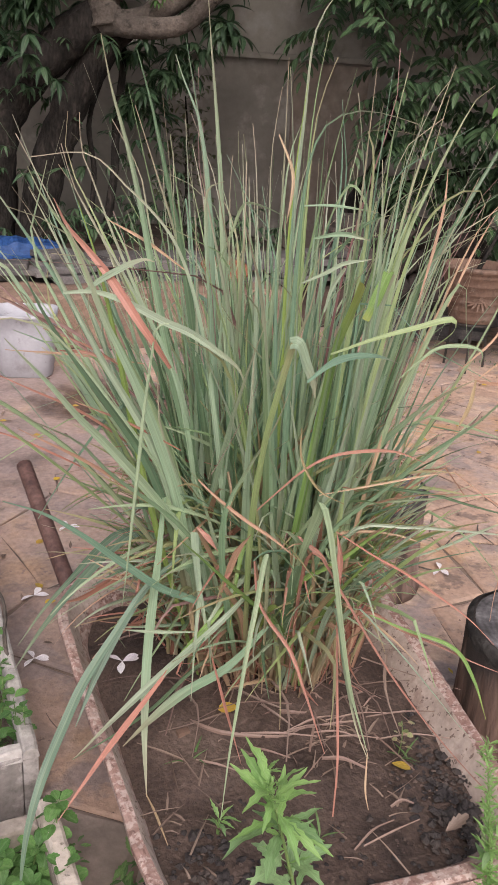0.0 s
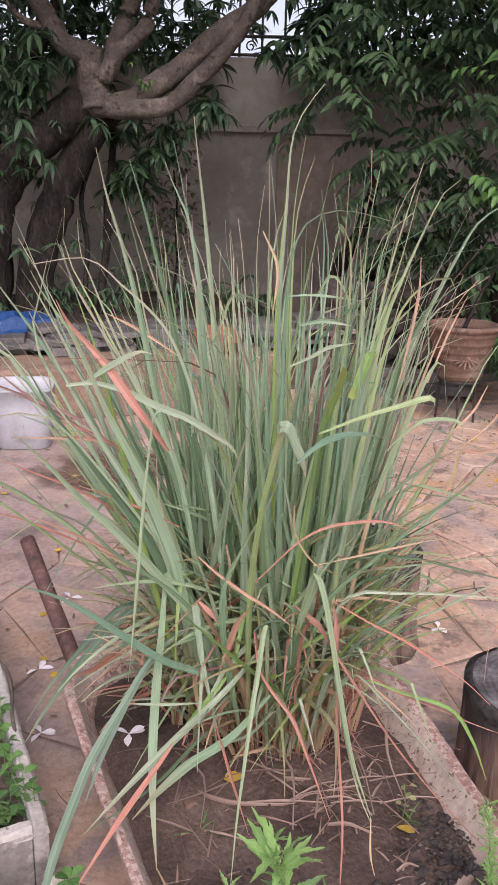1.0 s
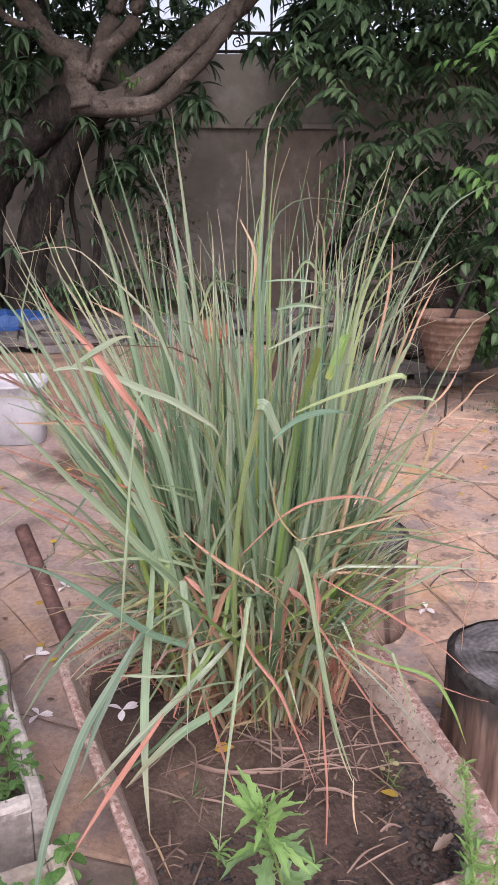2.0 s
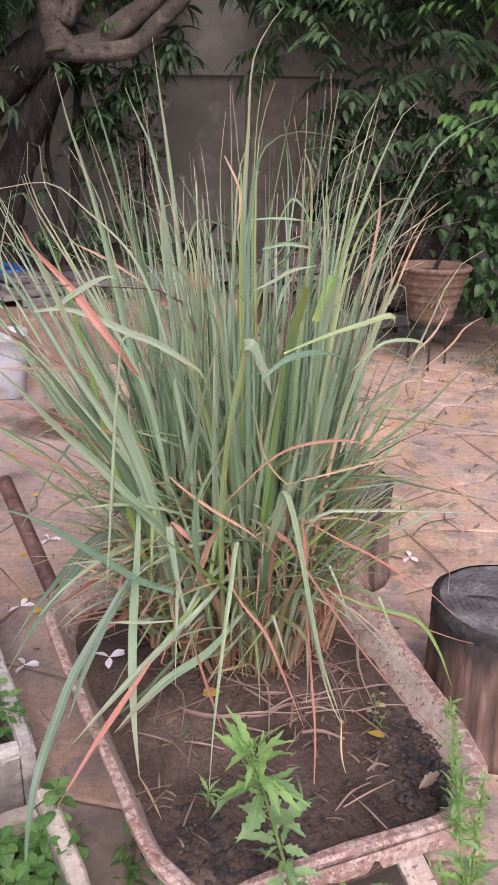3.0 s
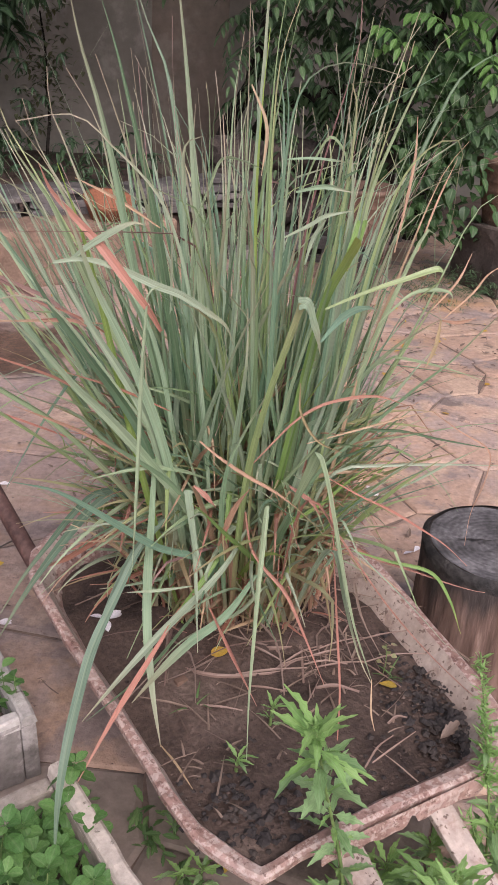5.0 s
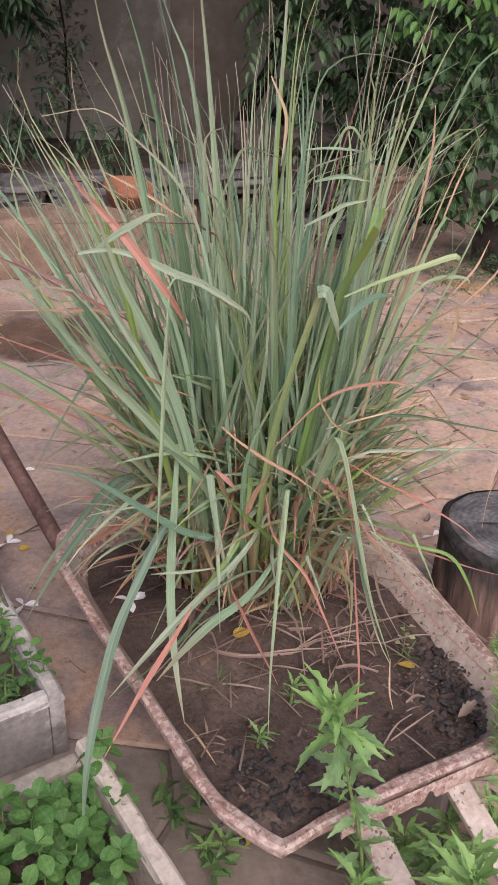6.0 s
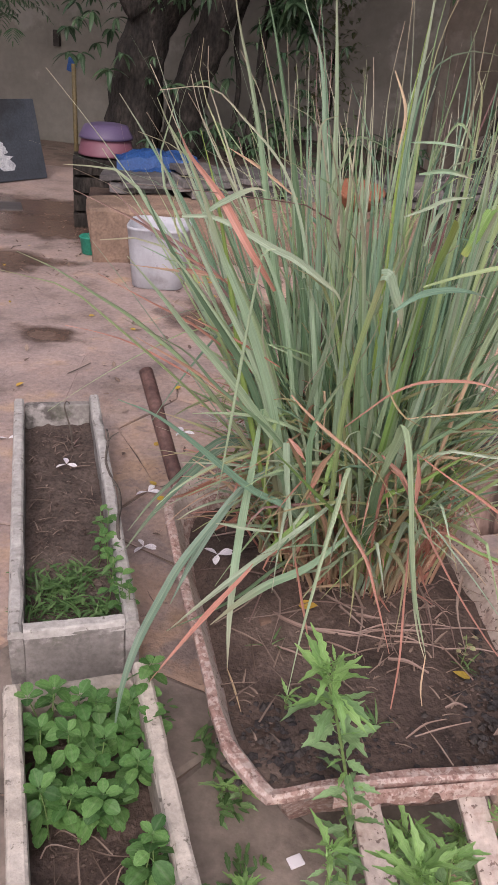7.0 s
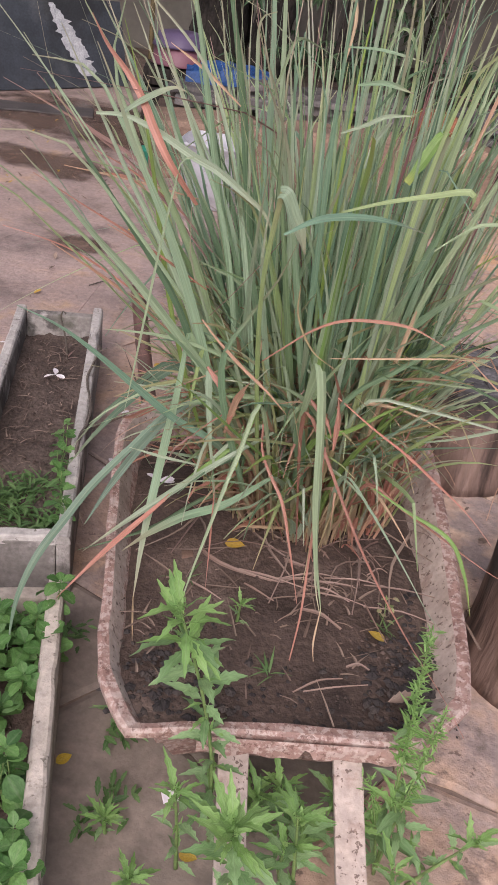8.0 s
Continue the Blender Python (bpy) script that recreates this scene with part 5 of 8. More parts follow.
hero("grass_orange", 0.0050, (-0.139, 1.350, 0.808), (-0.213, 1.323, 0.862), (-0.276, 1.300, 0.891))
hero("grass_brown", 0.0050, (-0.252, 1.300, 0.860), (-0.208, 1.300, 0.859), (-0.182, 1.300, 0.848))
# thin dry stalks that reach out of the clump over the paving
hero("grass_orange", 0.0065, (-0.110, 1.440, 0.620), (-0.240, 1.400, 0.728), (-0.328, 1.360, 0.781), (-0.401, 1.330, 0.823))
hero("grass_orange", 0.0050, (-0.180, 1.430, 0.590), (-0.360, 1.400, 0.678), (-0.409, 1.360, 0.706), (-0.464, 1.330, 0.722))
hero("grass_purple", 0.0060, (-0.110, 1.430, 0.700), (-0.237, 1.400, 0.835), (-0.326, 1.360, 0.905), (-0.377, 1.330, 0.935), (-0.429, 1.300, 0.963))
hero("grass_purple", 0.0060, (-0.120, 1.430, 0.730), (-0.247, 1.400, 0.856), (-0.321, 1.340, 0.915), (-0.370, 1.300, 0.979))
hero("grass_straw", 0.0045, (-0.150, 1.420, 0.815), (-0.245, 1.380, 0.832), (-0.344, 1.330, 0.846))

grow(250, (2, 21), (2, 22), (0.50, 0.98), (0.008, 0.0145), 0.17, ["grass", "grass", "grass", "grass", "grass_tip", "grass_pale"], 0.5, 0.06, cross=1.2)
grow(64, (2, 20), (0, 18), (0.80, 1.10), (0.007, 0.012), 0.16, ["grass_tip", "grass", "grass"], 0.4, 0.10, cross=0.9)
grow(18, (25, 40), (0, 10), (0.80, 1.12), (0.006, 0.011), 0.15, ["grass_tip", "grass_tip", "grass"], 0.6, 0.05, front=0.35, towards=math.pi + 0.2)
grow(96, (12, 30), (4, 26), (0.50, 0.95), (0.009, 0.015), 0.17, ["grass", "grass", "grass", "grass_tip", "grass_pale"], 0.6, 0.08, cross=1.0)
grow(24, (24, 41), (0, 14), (0.72, 1.02), (0.009, 0.016), 0.15, ["grass", "grass", "grass", "grass_tip"], 0.7, 0.06, front=0.4, towards=math.pi + 0.25)
grow(8, (24, 42), (4, 24), (0.55, 0.9), (0.009, 0.016), 0.16, ["grass", "grass", "grass_pale", "grass_tip"], 0.6, 0.08, front=0.5, towards=-0.2)
grow(24, (45, 75), (0, 30), (0.28, 0.52), (0.008, 0.015), 0.15, ["grass", "grass_pale", "grass_pale", "grass_fresh", "grass_straw"], 0.5, 0.15, front=0.55, towards=-0.3, lift=(0.03, 0.2))
grow(60, (16, 44), (20, 70), (0.34, 0.60), (0.009, 0.016), 0.18, ["grass", "grass", "grass", "grass_pale", "grass_fresh"], 0.5, 0.2, front=1.3, cross=1.0)
grow(80, (40, 80), (0, 45), (0.22, 0.48), (0.007, 0.014), 0.15, ["grass", "grass", "grass_pale", "grass_pale", "grass_straw"], 0.4, 0.12, lift=(0.03, 0.22), cross=1.2)
grow(110, (20, 75), (15, 90), (0.16, 0.40), (0.006, 0.012), 0.16, ["grass", "grass_pale", "grass_pale", "grass_straw", "grass_straw", "grass_orange", "grass_brown"], 0.3, 0.3, front=1.3, lift=(0.03, 0.24), cross=1.4)
grow(110, (55, 120), (10, 60), (0.12, 0.30), (0.005, 0.011), 0.16, ["grass_straw", "grass_straw", "grass_orange", "grass_pale", "grass", "grass_brown"], 0.3, 0.3, front=1.3, lift=(0.08, 0.22), cross=1.4)
grow(70, (18, 62), (5, 60), (0.26, 0.48), (0.008, 0.014), 0.17, ["grass_pale", "grass_pale", "grass_fresh", "grass", "grass_straw"], 0.5, 0.15, front=0.9, towards=-math.pi / 2 + 0.25, lift=(0.02, 0.20), cross=1.3)
grow(380, (0, 40), (0, 34), (0.14, 0.34), (0.006, 0.012), 0.20, ["grass_straw", "grass_straw", "grass_olive", "grass_brown", "grass_pale", "grass_olive", "grass_orange"], 0.0, 0.2, cross=1.2)
grow(80, (60, 95), (0, 30), (0.10, 0.24), (0.005, 0.010), 0.21, ["grass_straw", "grass_straw", "grass_orange", "grass_brown"], 0.2, 0.2, front=0.9, lift=(0.01, 0.12), cross=0.8)
# olive and straw-coloured blades that cross each other low in the clump
rng.seed(77)
grow(190, (22, 66), (0, 50), (0.20, 0.46), (0.007, 0.013), 0.17, ["grass_olive", "grass_olive", "grass", "grass_pale", "grass_olive"], 0.25, 0.12, front=1.5, lift=(0.04, 0.26), cross=1.5)
grow(45, (30, 72), (-5, 35), (0.18, 0.36), (0.006, 0.012), 0.17, ["grass_olive", "grass", "grass_olive", "grass_straw"], 0.25, 0.1, front=0.7, towards=-0.35, lift=(0.04, 0.30), cross=1.2)
grow(70, (30, 72), (-5, 40), (0.20, 0.44), (0.006, 0.012), 0.17, ["grass_olive", "grass", "grass_olive", "grass_straw"], 0.25, 0.1, front=0.6, towards=math.pi + 0.4, lift=(0.04, 0.30), cross=1.2)
grow(120, (5, 40), (0, 60), (0.10, 0.26), (0.008, 0.014), 0.19, ["grass_straw", "grass_straw", "grass_olive", "grass_olive", "grass_pale", "grass_brown"], 0.1, 0.15, front=1.5, lift=(0.0, 0.16), cross=1.2)
grow(70, (70, 130), (0, 40), (0.14, 0.36), (0.004, 0.009), 0.17, ["grass_straw", "grass_orange", "grass_olive", "grass_purple"], 0.2, 0.2, front=1.5, lift=(0.12, 0.32), cross=1.4)
grow(150, (62, 105), (15, 65), (0.20, 0.42), (0.006, 0.0115), 0.17, ["grass_olive", "grass_olive", "grass_pale", "grass", "grass_straw"], 0.3, 0.15, front=1.4, lift=(0.08, 0.30), cross=1.4)
# thin dry purplish tips over the crown
grow(30, (2, 26), (0, 26), (0.86, 1.16), (0.004, 0.008), 0.15, ["grass_purple", "grass_tip", "grass", "grass_tip"], 0.3, 0.25, cross=0.9)
grow(12, (14, 32), (0, 20), (0.86, 1.12), (0.0035, 0.006), 0.15, ["grass_purple", "grass_purple", "grass_tip"], 0.3, 0.3, front=0.5, towards=-0.1, cross=0.9)
for m, hp in joined.items():
    if hp.v:
        tagged(hp.put("inner_growth", M[m], clump), kind="stuff")
for (v_, f_, u_), m in singles:
    link("blade", v_, f_, M[m], clump, "", u_)

# ---- leaf shapes ----
def leaf_shape(length, width, teeth=0, depth=0.25, droop=0.3, fold=0.25, n=10, widest=0.4, pucker=0.0, stalk=0.0, full=0.8):
    """A leaf along +x, face up +z: left edge, midrib and right edge, with teeth cut into the margin."""
    v, f, u = [], [], []
    for i in range(n + 1):
        t = i / n
        w = math.sin(math.pi * t ** (math.log(0.5) / math.log(widest))) ** full if 0 < t < 1 else 0.0
        if teeth and 0 < i < n:
            w *= 1 - depth * (i % 2)
        hw = max(0.5 * width * w, 0.0004)
        x = stalk + length * t
        z = -droop * length * t * t + pucker * math.sin(t * 19)
        lead = 0.55 * length / n if teeth and i % 2 == 0 and 0 < i < n else 0.0
        v += [(x + lead, hw, z + fold * hw), (x, 0, z), (x + lead, -hw, z + fold * hw)]
        u += [(0, t), (0.5, t), (1, t)]
    for i in range(n):
        a = 3 * i
        f += [(a, a + 1, a + 4, a + 3), (a + 1, a + 2, a + 5, a + 4)]
    if stalk:
        k = len(v)
        v += [(0, 0.0006, 0), (0, -0.0006, 0), (stalk, -0.0006, 0), (stalk, 0.0006, 0)]
        u += [(0.5, 0)] * 4
        f.append((k, k + 1, k + 2, k + 3))
    return v, f, u


def leaf_mesh(name, mat, *args, **kw):
    v, f, u = leaf_shape(*args, **kw)
    ob = link(name, v, f, mat, None, "", u, smooth=True)
    me = ob.data
    bpy.data.objects.remove(ob)
    return me


def place(name, me, parent, m):
    ob = new(name, me)
    ob.parent = parent
    ob.matrix_basis = m
    return ob


def leaf_pose(at, az, pitch, roll=0.0, scale=1.0):
    """A leaf's pose: it points along az (radians), raised by pitch degrees."""
    return Matrix.Translation(at) @ Matrix.Rotation(az, 4, "Z") @ Matrix.Rotation(radians(-pitch), 4, "Y") @ Matrix.Rotation(radians(roll), 4, "X") @ Matrix.Scale(scale, 4)


def moved(shape, m):
    v, f, u = shape
    return [m @ Vector(p) for p in v], f, u


def stem_part(name, ctrl, r0, r1, mat, parent, n=10, sides=6):
    pts = spline(ctrl, n)
    v, f = tube(pts, [r0 + (r1 - r0) * i / n for i in range(n + 1)], sides)
    return link(name, v, f, mat, parent, smooth=True)


# ---- toothed weed in front of the wheelbarrow ----
def lobed_leaf(length, width, mat, seed, pairs=4, droop=0.3, stalk=0.012):
    """A lance-shaped leaf with a few coarse uneven teeth that point forward."""
    r = random.Random(seed)
    n = 2 * pairs + 3
    v, f, u = [], [], []
    for i in range(n + 1):
        t = i / n
        w = math.sin(math.pi * t ** 0.72) ** 0.9 if 0 < t < 1 else 0.0
        z = -droop * length * t * t + 0.0015 * math.sin(t * 11 + seed)
        sides = []
        for sgn in (1, -1):
            tooth = (1.08 if i % 2 == 0 else 0.74) * r.uniform(0.85, 1.15) if 0 < i < n - 1 else 1.0
            hw = max(0.5 * width * w * tooth, 0.0005)
            lead = 0.045 * length * r.uniform(0.7, 1.2) if i % 2 == 0 and 0 < i < n - 1 else 0.0
            sides.append((stalk + length * t + lead, sgn * hw, z + 0.22 * hw + r.uniform(-0.001, 0.001)))
        v += [sides[0], (stalk + length * t, 0, z), sides[1]]
        u += [(0, t), (0.5, t), (1, t)]
    for i in range(n):
        k = 3 * i
        f += [(k, k + 1, k + 4, k + 3), (k + 1, k + 2, k + 5, k + 4)]
    k = len(v)
    v += [(0, 0.0008, 0), (0, -0.0008, 0), (stalk, -0.0008, 0), (stalk, 0.0008, 0)]
    u += [(0.5, 0)] * 4
    f.append((k, k + 1, k + 2, k + 3))
    ob = link("weed_leaf", v, f, mat, None, "", u, smooth=True)
    me = ob.data
    bpy.data.objects.remove(ob)
    return me


WEED = [lobed_leaf(0.058, 0.021, M["weed"], k, 3 + k % 2, 0.25 + 0.2 * k) for k in range(3)] + [lobed_leaf(0.050, 0.014, M["weed"], 5, 3, 0.3)]
WEED_TOP = [lobed_leaf(0.058, 0.0145, M["weed_top"], 7 + k, 3, 0.15 + 0.2 * k, 0.006) for k in range(3)]
WEED_BUD = leaf_mesh("weed_bud", M["weed_top"], 0.013, 0.0045, 0, 0.2, 0.1, 0.3, 4, 0.4)
wrng = random.Random(21)


def weed(label, ctrl, tiers, size, top=8, group="toothed weeds"):
    """A weed with toothed leaves up its stem, small side shoots and a bright tuft round a spike of buds."""
    ob = thing("weed", label, "weed", ctrl[0], group=group)
    loc = [Vector(c) - Vector(ctrl[0]) for c in ctrl]
    stem_part("stem", loc, 0.0035, 0.0018, M["stem"], ob)
    pts = spline(loc, 40)
    for i in range(tiers):
        f = (i + 0.5) / tiers
        p = pts[int(4 + 33 * f)]
        az = i * 2.4 + wrng.uniform(-0.4, 0.4)
        place("leaf", wrng.choice(WEED), ob, leaf_pose(p, az, wrng.uniform(5, 50), wrng.uniform(-30, 30), size * wrng.uniform(0.75, 1.15) * (0.65 + 0.35 * f)))
        if i % 2:
            place("leaf", wrng.choice(WEED_TOP), ob, leaf_pose(p, az + wrng.uniform(-0.9, 0.9), wrng.uniform(15, 60), wrng.uniform(-30, 30), size * wrng.uniform(0.35, 0.7)))
    for k in range(top):
        place("leaf", wrng.choice(WEED_TOP), ob, leaf_pose(pts[-1 - k % 7], k * 2.4, wrng.uniform(0, 60) + 12 * (k % 3), wrng.uniform(-20, 20), size * wrng.uniform(0.7, 1.2)))
    for k in range(2 * top):
        f = k / (2 * top)
        place("bud", WEED_BUD, ob, leaf_pose(pts[-1] + Vector((wrng.gauss(0, 0.004), wrng.gauss(0, 0.004), 0.022 * f * size - 0.008)), k * 1.9, wrng.uniform(20, 80), 0, size * wrng.uniform(0.6, 1.1)))
    return ob


weed("bright green toothed weed leaning over the soil", [(0.19, 0.90, 0.0), (0.178, 0.912, 0.10), (0.165, 0.922, 0.20), (0.138, 0.925, 0.313), (0.103, 0.904, 0.467)], 40, 0.95, 20)
weed("bright green toothed weed rooted in the paving", [(0.26, 0.80, 0.0), (0.262, 0.775, 0.18), (0.257, 0.748, 0.335)], 24, 0.95, 20)
weed("leafy toothed weed beside the wheelbarrow front", [(0.33, 0.89, 0.0), (0.32, 0.88, 0.12), (0.312, 0.872, 0.22)], 10, 0.9, 6)
weed("low toothed weed under the wheelbarrow front", [(0.33, 0.97, 0.0), (0.325, 0.965, 0.06), (0.315, 0.955, 0.11)], 6, 0.8, 5)
weed("low toothed weed under the wheelbarrow front", [(0.22, 1.00, 0.0), (0.22, 0.985, 0.05), (0.22, 0.97, 0.09)], 6, 0.8, 5)
weed("small narrow-leaved weed in a paving joint", [(0.033, 0.862, 0.0), (0.033, 0.858, 0.03), (0.034, 0.856, 0.05)], 4, 0.6, 14)
weed("small narrow-leaved weed in a paving joint", [(0.115, 0.79, 0.0), (0.115, 0.785, 0.04), (0.118, 0.78, 0.07)], 4, 0.65, 12)
weed("small weed on the ground beside the tub", [(-0.02, 1.04, 0.0), (-0.02, 1.04, 0.03), (-0.02, 1.035, 0.05)], 4, 0.6, 6)
weed("small weed on the ground beside the tub", [(-0.06, 1.14, 0.0), (-0.06, 1.14, 0.03), (-0.055, 1.14, 0.05)], 4, 0.6, 6)
weed("weed against the paving at the tub corner", [(0.47, 0.96, 0.0), (0.46, 0.95, 0.05), (0.45, 0.94, 0.10)], 7, 0.75, 6)
weed("leafy weed sprawling under the tub corner", [(0.50, 1.03, 0.0), (0.45, 1.01, 0.08), (0.425, 1.0, 0.16)], 12, 0.8, 7)
weed("leafy weed sprawling under the tub corner", [(0.48, 0.99, 0.0), (0.52, 1.02, 0.05), (0.56, 1.05, 0.09)], 9, 0.7, 9)
weed("leafy weed in the shade between the fork bars", [(0.28, 0.95, 0.0), (0.29, 0.94, 0.07), (0.305, 0.93, 0.14)], 10, 0.85, 7)
weed("leafy weed in the shade between the fork bars", [(0.24, 0.97, 0.0), (0.235, 0.96, 0.05), (0.24, 0.95, 0.11)], 10, 0.85, 6)
weed("leafy weed in the shade between the fork bars", [(0.31, 0.90, 0.0), (0.30, 0.89, 0.07), (0.305, 0.88, 0.13)], 10, 0.85, 7)
weed("bright toothed weed beside the mint planter", [(0.155, 0.86, 0.0), (0.152, 0.85, 0.12), (0.147, 0.841, 0.21)], 9, 0.75, 9)
weed("small weed on the ground beside the tub", [(-0.06, 1.045, 0.0), (-0.055, 1.043, 0.02), (-0.05, 1.04, 0.035)], 5, 0.6, 6)
weed("weed against the paving at the tub corner", [(0.43, 0.87, 0.0), (0.425, 0.86, 0.05), (0.42, 0.85, 0.08)], 6, 0.7, 6)
weed("small green seedling on the tub soil", [(0.096, 1.175, 0.20), (0.097, 1.175, 0.23), (0.098, 1.174, 0.25)], 4, 0.5, 6, "seedlings")
weed("small green seedling on the tub soil", [(0.033, 1.09, 0.20), (0.033, 1.088, 0.215), (0.034, 1.087, 0.23)], 3, 0.4, 6, "seedlings")

for x, y in ((0.26, 1.03), (0.34, 1.06), (0.30, 1.00), (0.38, 1.02), (0.22, 0.96)):
    weed("dark leafy weed in the shade under the tub", [(x, y, 0.0), (x + 0.01, y - 0.02, 0.05), (x, y - 0.04, 0.10)], 10, 0.75, 6, "weeds under the tub")

LOW = leaf_mesh("low_leaf", M["low_weed"], 0.034, 0.013, 1, 0.3, 0.3, 0.2, 9, 0.5)
for k in range(6):
    f = k / 5
    at = Vector((-0.17 + 0.20 * f + wrng.gauss(0, 0.03), 1.22 - 0.36 * f + wrng.gauss(0, 0.025), 0.0))
    ob = thing("low_weed", "low dull green weed on the muddy ground", "weed", at, wrng.uniform(0, 360), "low weeds")
    for q in range(16):
        place("leaf", LOW, ob, leaf_pose((wrng.gauss(0, 0.018), wrng.gauss(0, 0.018), 0.004 + 0.002 * q), wrng.uniform(0, 6.28), wrng.uniform(-8, 40), wrng.uniform(-25, 25), wrng.uniform(0.5, 1.0)))

# ---- feathery weed at the right corner of the tub ----
feather = thing("feathery_weed", "feathery light green weed with thin leaves and buds", "weed", (0.43, 0.985, 0.0))
LANCE = leaf_mesh("lance_leaf", M["weed"], 0.055, 0.014, 0, 0.2, 0.25, 0.25, 8)
for k, (top, needles, leaves) in enumerate([((-0.03, 0.125, 0.405), 260, 9), ((0.025, 0.085, 0.30), 120, 6), ((-0.05, 0.02, 0.19), 50, 6)]):
    ctrl = [(0, 0, 0), (0.3 * top[0], 0.3 * top[1], 0.45 * top[2]), top]
    stem_part("stem", ctrl, 0.0025, 0.001, M["stem"], feather)
    pts = spline(ctrl, 30)
    for i in range(leaves):
        place("leaf", LANCE, feather, leaf_pose(pts[5 + 2 * i], i * 2.4 + k, wrng.uniform(-5, 35), wrng.uniform(-20, 20), wrng.uniform(0.7, 1.15)))
    hp = Heap()
    fine = leaf_shape(0.022, 0.0042, 0, 0.2, 0.1, 0.2, 4)
    for i in range(needles):
        f = wrng.random()
        p = pts[15 + int(15 * f)] + Vector((wrng.gauss(0, 0.004), wrng.gauss(0, 0.004), wrng.gauss(0, 0.004)))
        hp.add(*moved(fine, leaf_pose(p, wrng.uniform(0, 6.28), wrng.uniform(0, 60), 0, wrng.uniform(0.6, 1.2) * (1.15 - 0.5 * f))))
    tagged(hp.put("fine_leaves", M["weed_top"], feather), kind="stuff")

# ---- mint in the near planter ----
MINT = [leaf_mesh("mint_leaf", M["mint"], 0.034, 0.030, 1, 0.08, 0.25, 0.2, 13, 0.5, 0.0004, 0.006, full=0.66),
        leaf_mesh("mint_leaf", M["mint"], 0.042, 0.036, 1, 0.08, 0.4, 0.15, 13, 0.5, 0.0005, 0.008, full=0.66),
        leaf_mesh("mint_leaf", M["mint"], 0.025, 0.021, 1, 0.08, 0.2, 0.3, 11, 0.5, 0.0003, 0.004, full=0.68)]
bed_m = bed_near.matrix_basis
mrng = random.Random(8)
for k in range(32):
    lx, ly = -mrng.uniform(0.045, 0.225), 0.05 + 0.57 * mrng.random()
    if ly < 0.36 and -0.215 < lx < -0.095:
        # bare ground in the middle; the plants keep to the edges and the far end
        if mrng.random() < 0.75:
            ly = mrng.uniform(0.37, 0.61)
        else:
            lx = -mrng.uniform(0.04, 0.09)
    if k > 27:
        lx, ly = -mrng.uniform(0.03, 0.07), mrng.uniform(0.5, 0.62)
    base = bed_m @ Vector((lx, ly, 0.052))
    hgt = mrng.uniform(0.03, 0.14)
    ob = thing("mint_plant", "bushy mint plant with rounded crinkled green leaves", "plant", base, mrng.uniform(0, 360), "mint plants")
    lean = Vector((mrng.uniform(-0.03, 0.03), mrng.uniform(-0.03, 0.03), hgt))
    stem_part("stem", [(0, 0, 0), lean * 0.5 + Vector((0.006, 0, 0)), lean], 0.0018, 0.001, M["stem"], ob, 6, 5)
    for i in range(mrng.randint(4, 6)):
        p = lean * (0.3 + 0.7 * i / 5)
        for q in range(2):
            place("leaf", MINT[1] if i < 2 else mrng.choice(MINT[:2]), ob, leaf_pose(p, i * 1.57 + q * math.pi + mrng.uniform(-0.3, 0.3), mrng.uniform(-25, 30), mrng.uniform(-30, 30), mrng.uniform(0.6, 0.95)))
    for q in range(4):
        place("leaf", MINT[2], ob, leaf_pose(lean, q * 1.57 + 0.7, mrng.uniform(20, 50), 0, mrng.uniform(0.7, 1.2)))

# ---- small weeds in the far planter ----
bed_f = bed_far.matrix_basis
vine = thing("dry_vine", "thin dark dry vine lying along the planter rim", "vine")
run = [bed_f @ Vector((-0.004 + 0.010 * math.sin(5 * q), 0.22 + 0.62 * q / 9, 0.150 + 0.004 * math.cos(3 * q) - 0.02 * (q == 0))) for q in range(10)]
stem_part("stem", run, 0.0045, 0.0030, M["bark_pale"], vine, 40, 6)
stem_part("tendril", [run[8], run[8] + Vector((0.015, -0.01, 0.02)), run[8] + Vector((0.03, 0.0, 0.03))], 0.0025, 0.0015, M["bark_pale"], vine, 8, 5)
DRY_BASE = leaf_mesh("dead_leaf", M["grass_dead"], 0.05, 0.007, 0, 0.2, 0.6, 0.3, 6)
shoot = thing("dry_shoot", "pale dry shoot curling out of the planter soil", "plant", bed_f @ Vector((-0.09, 0.90, 0.062)))
stem_part("stem", [(0, 0, -0.004), (-0.004, 0.004, 0.03), (-0.012, 0.01, 0.065), (-0.024, 0.016, 0.095), (-0.03, 0.016, 0.125), (-0.022, 0.016, 0.142), (-0.012, 0.014, 0.136)], 0.0032, 0.0020, M["bark_pale"], shoot, 24, 6)
for q in range(5):
    place("leaf", DRY_BASE, shoot, leaf_pose((0, 0, 0.004 * q), 1.3 * q, 55, 10, 0.7))
GRASSLET = leaf_mesh("grass_leaf", M["low_weed"], 0.05, 0.005, 0, 0.2, 0.6, 0.3, 6)
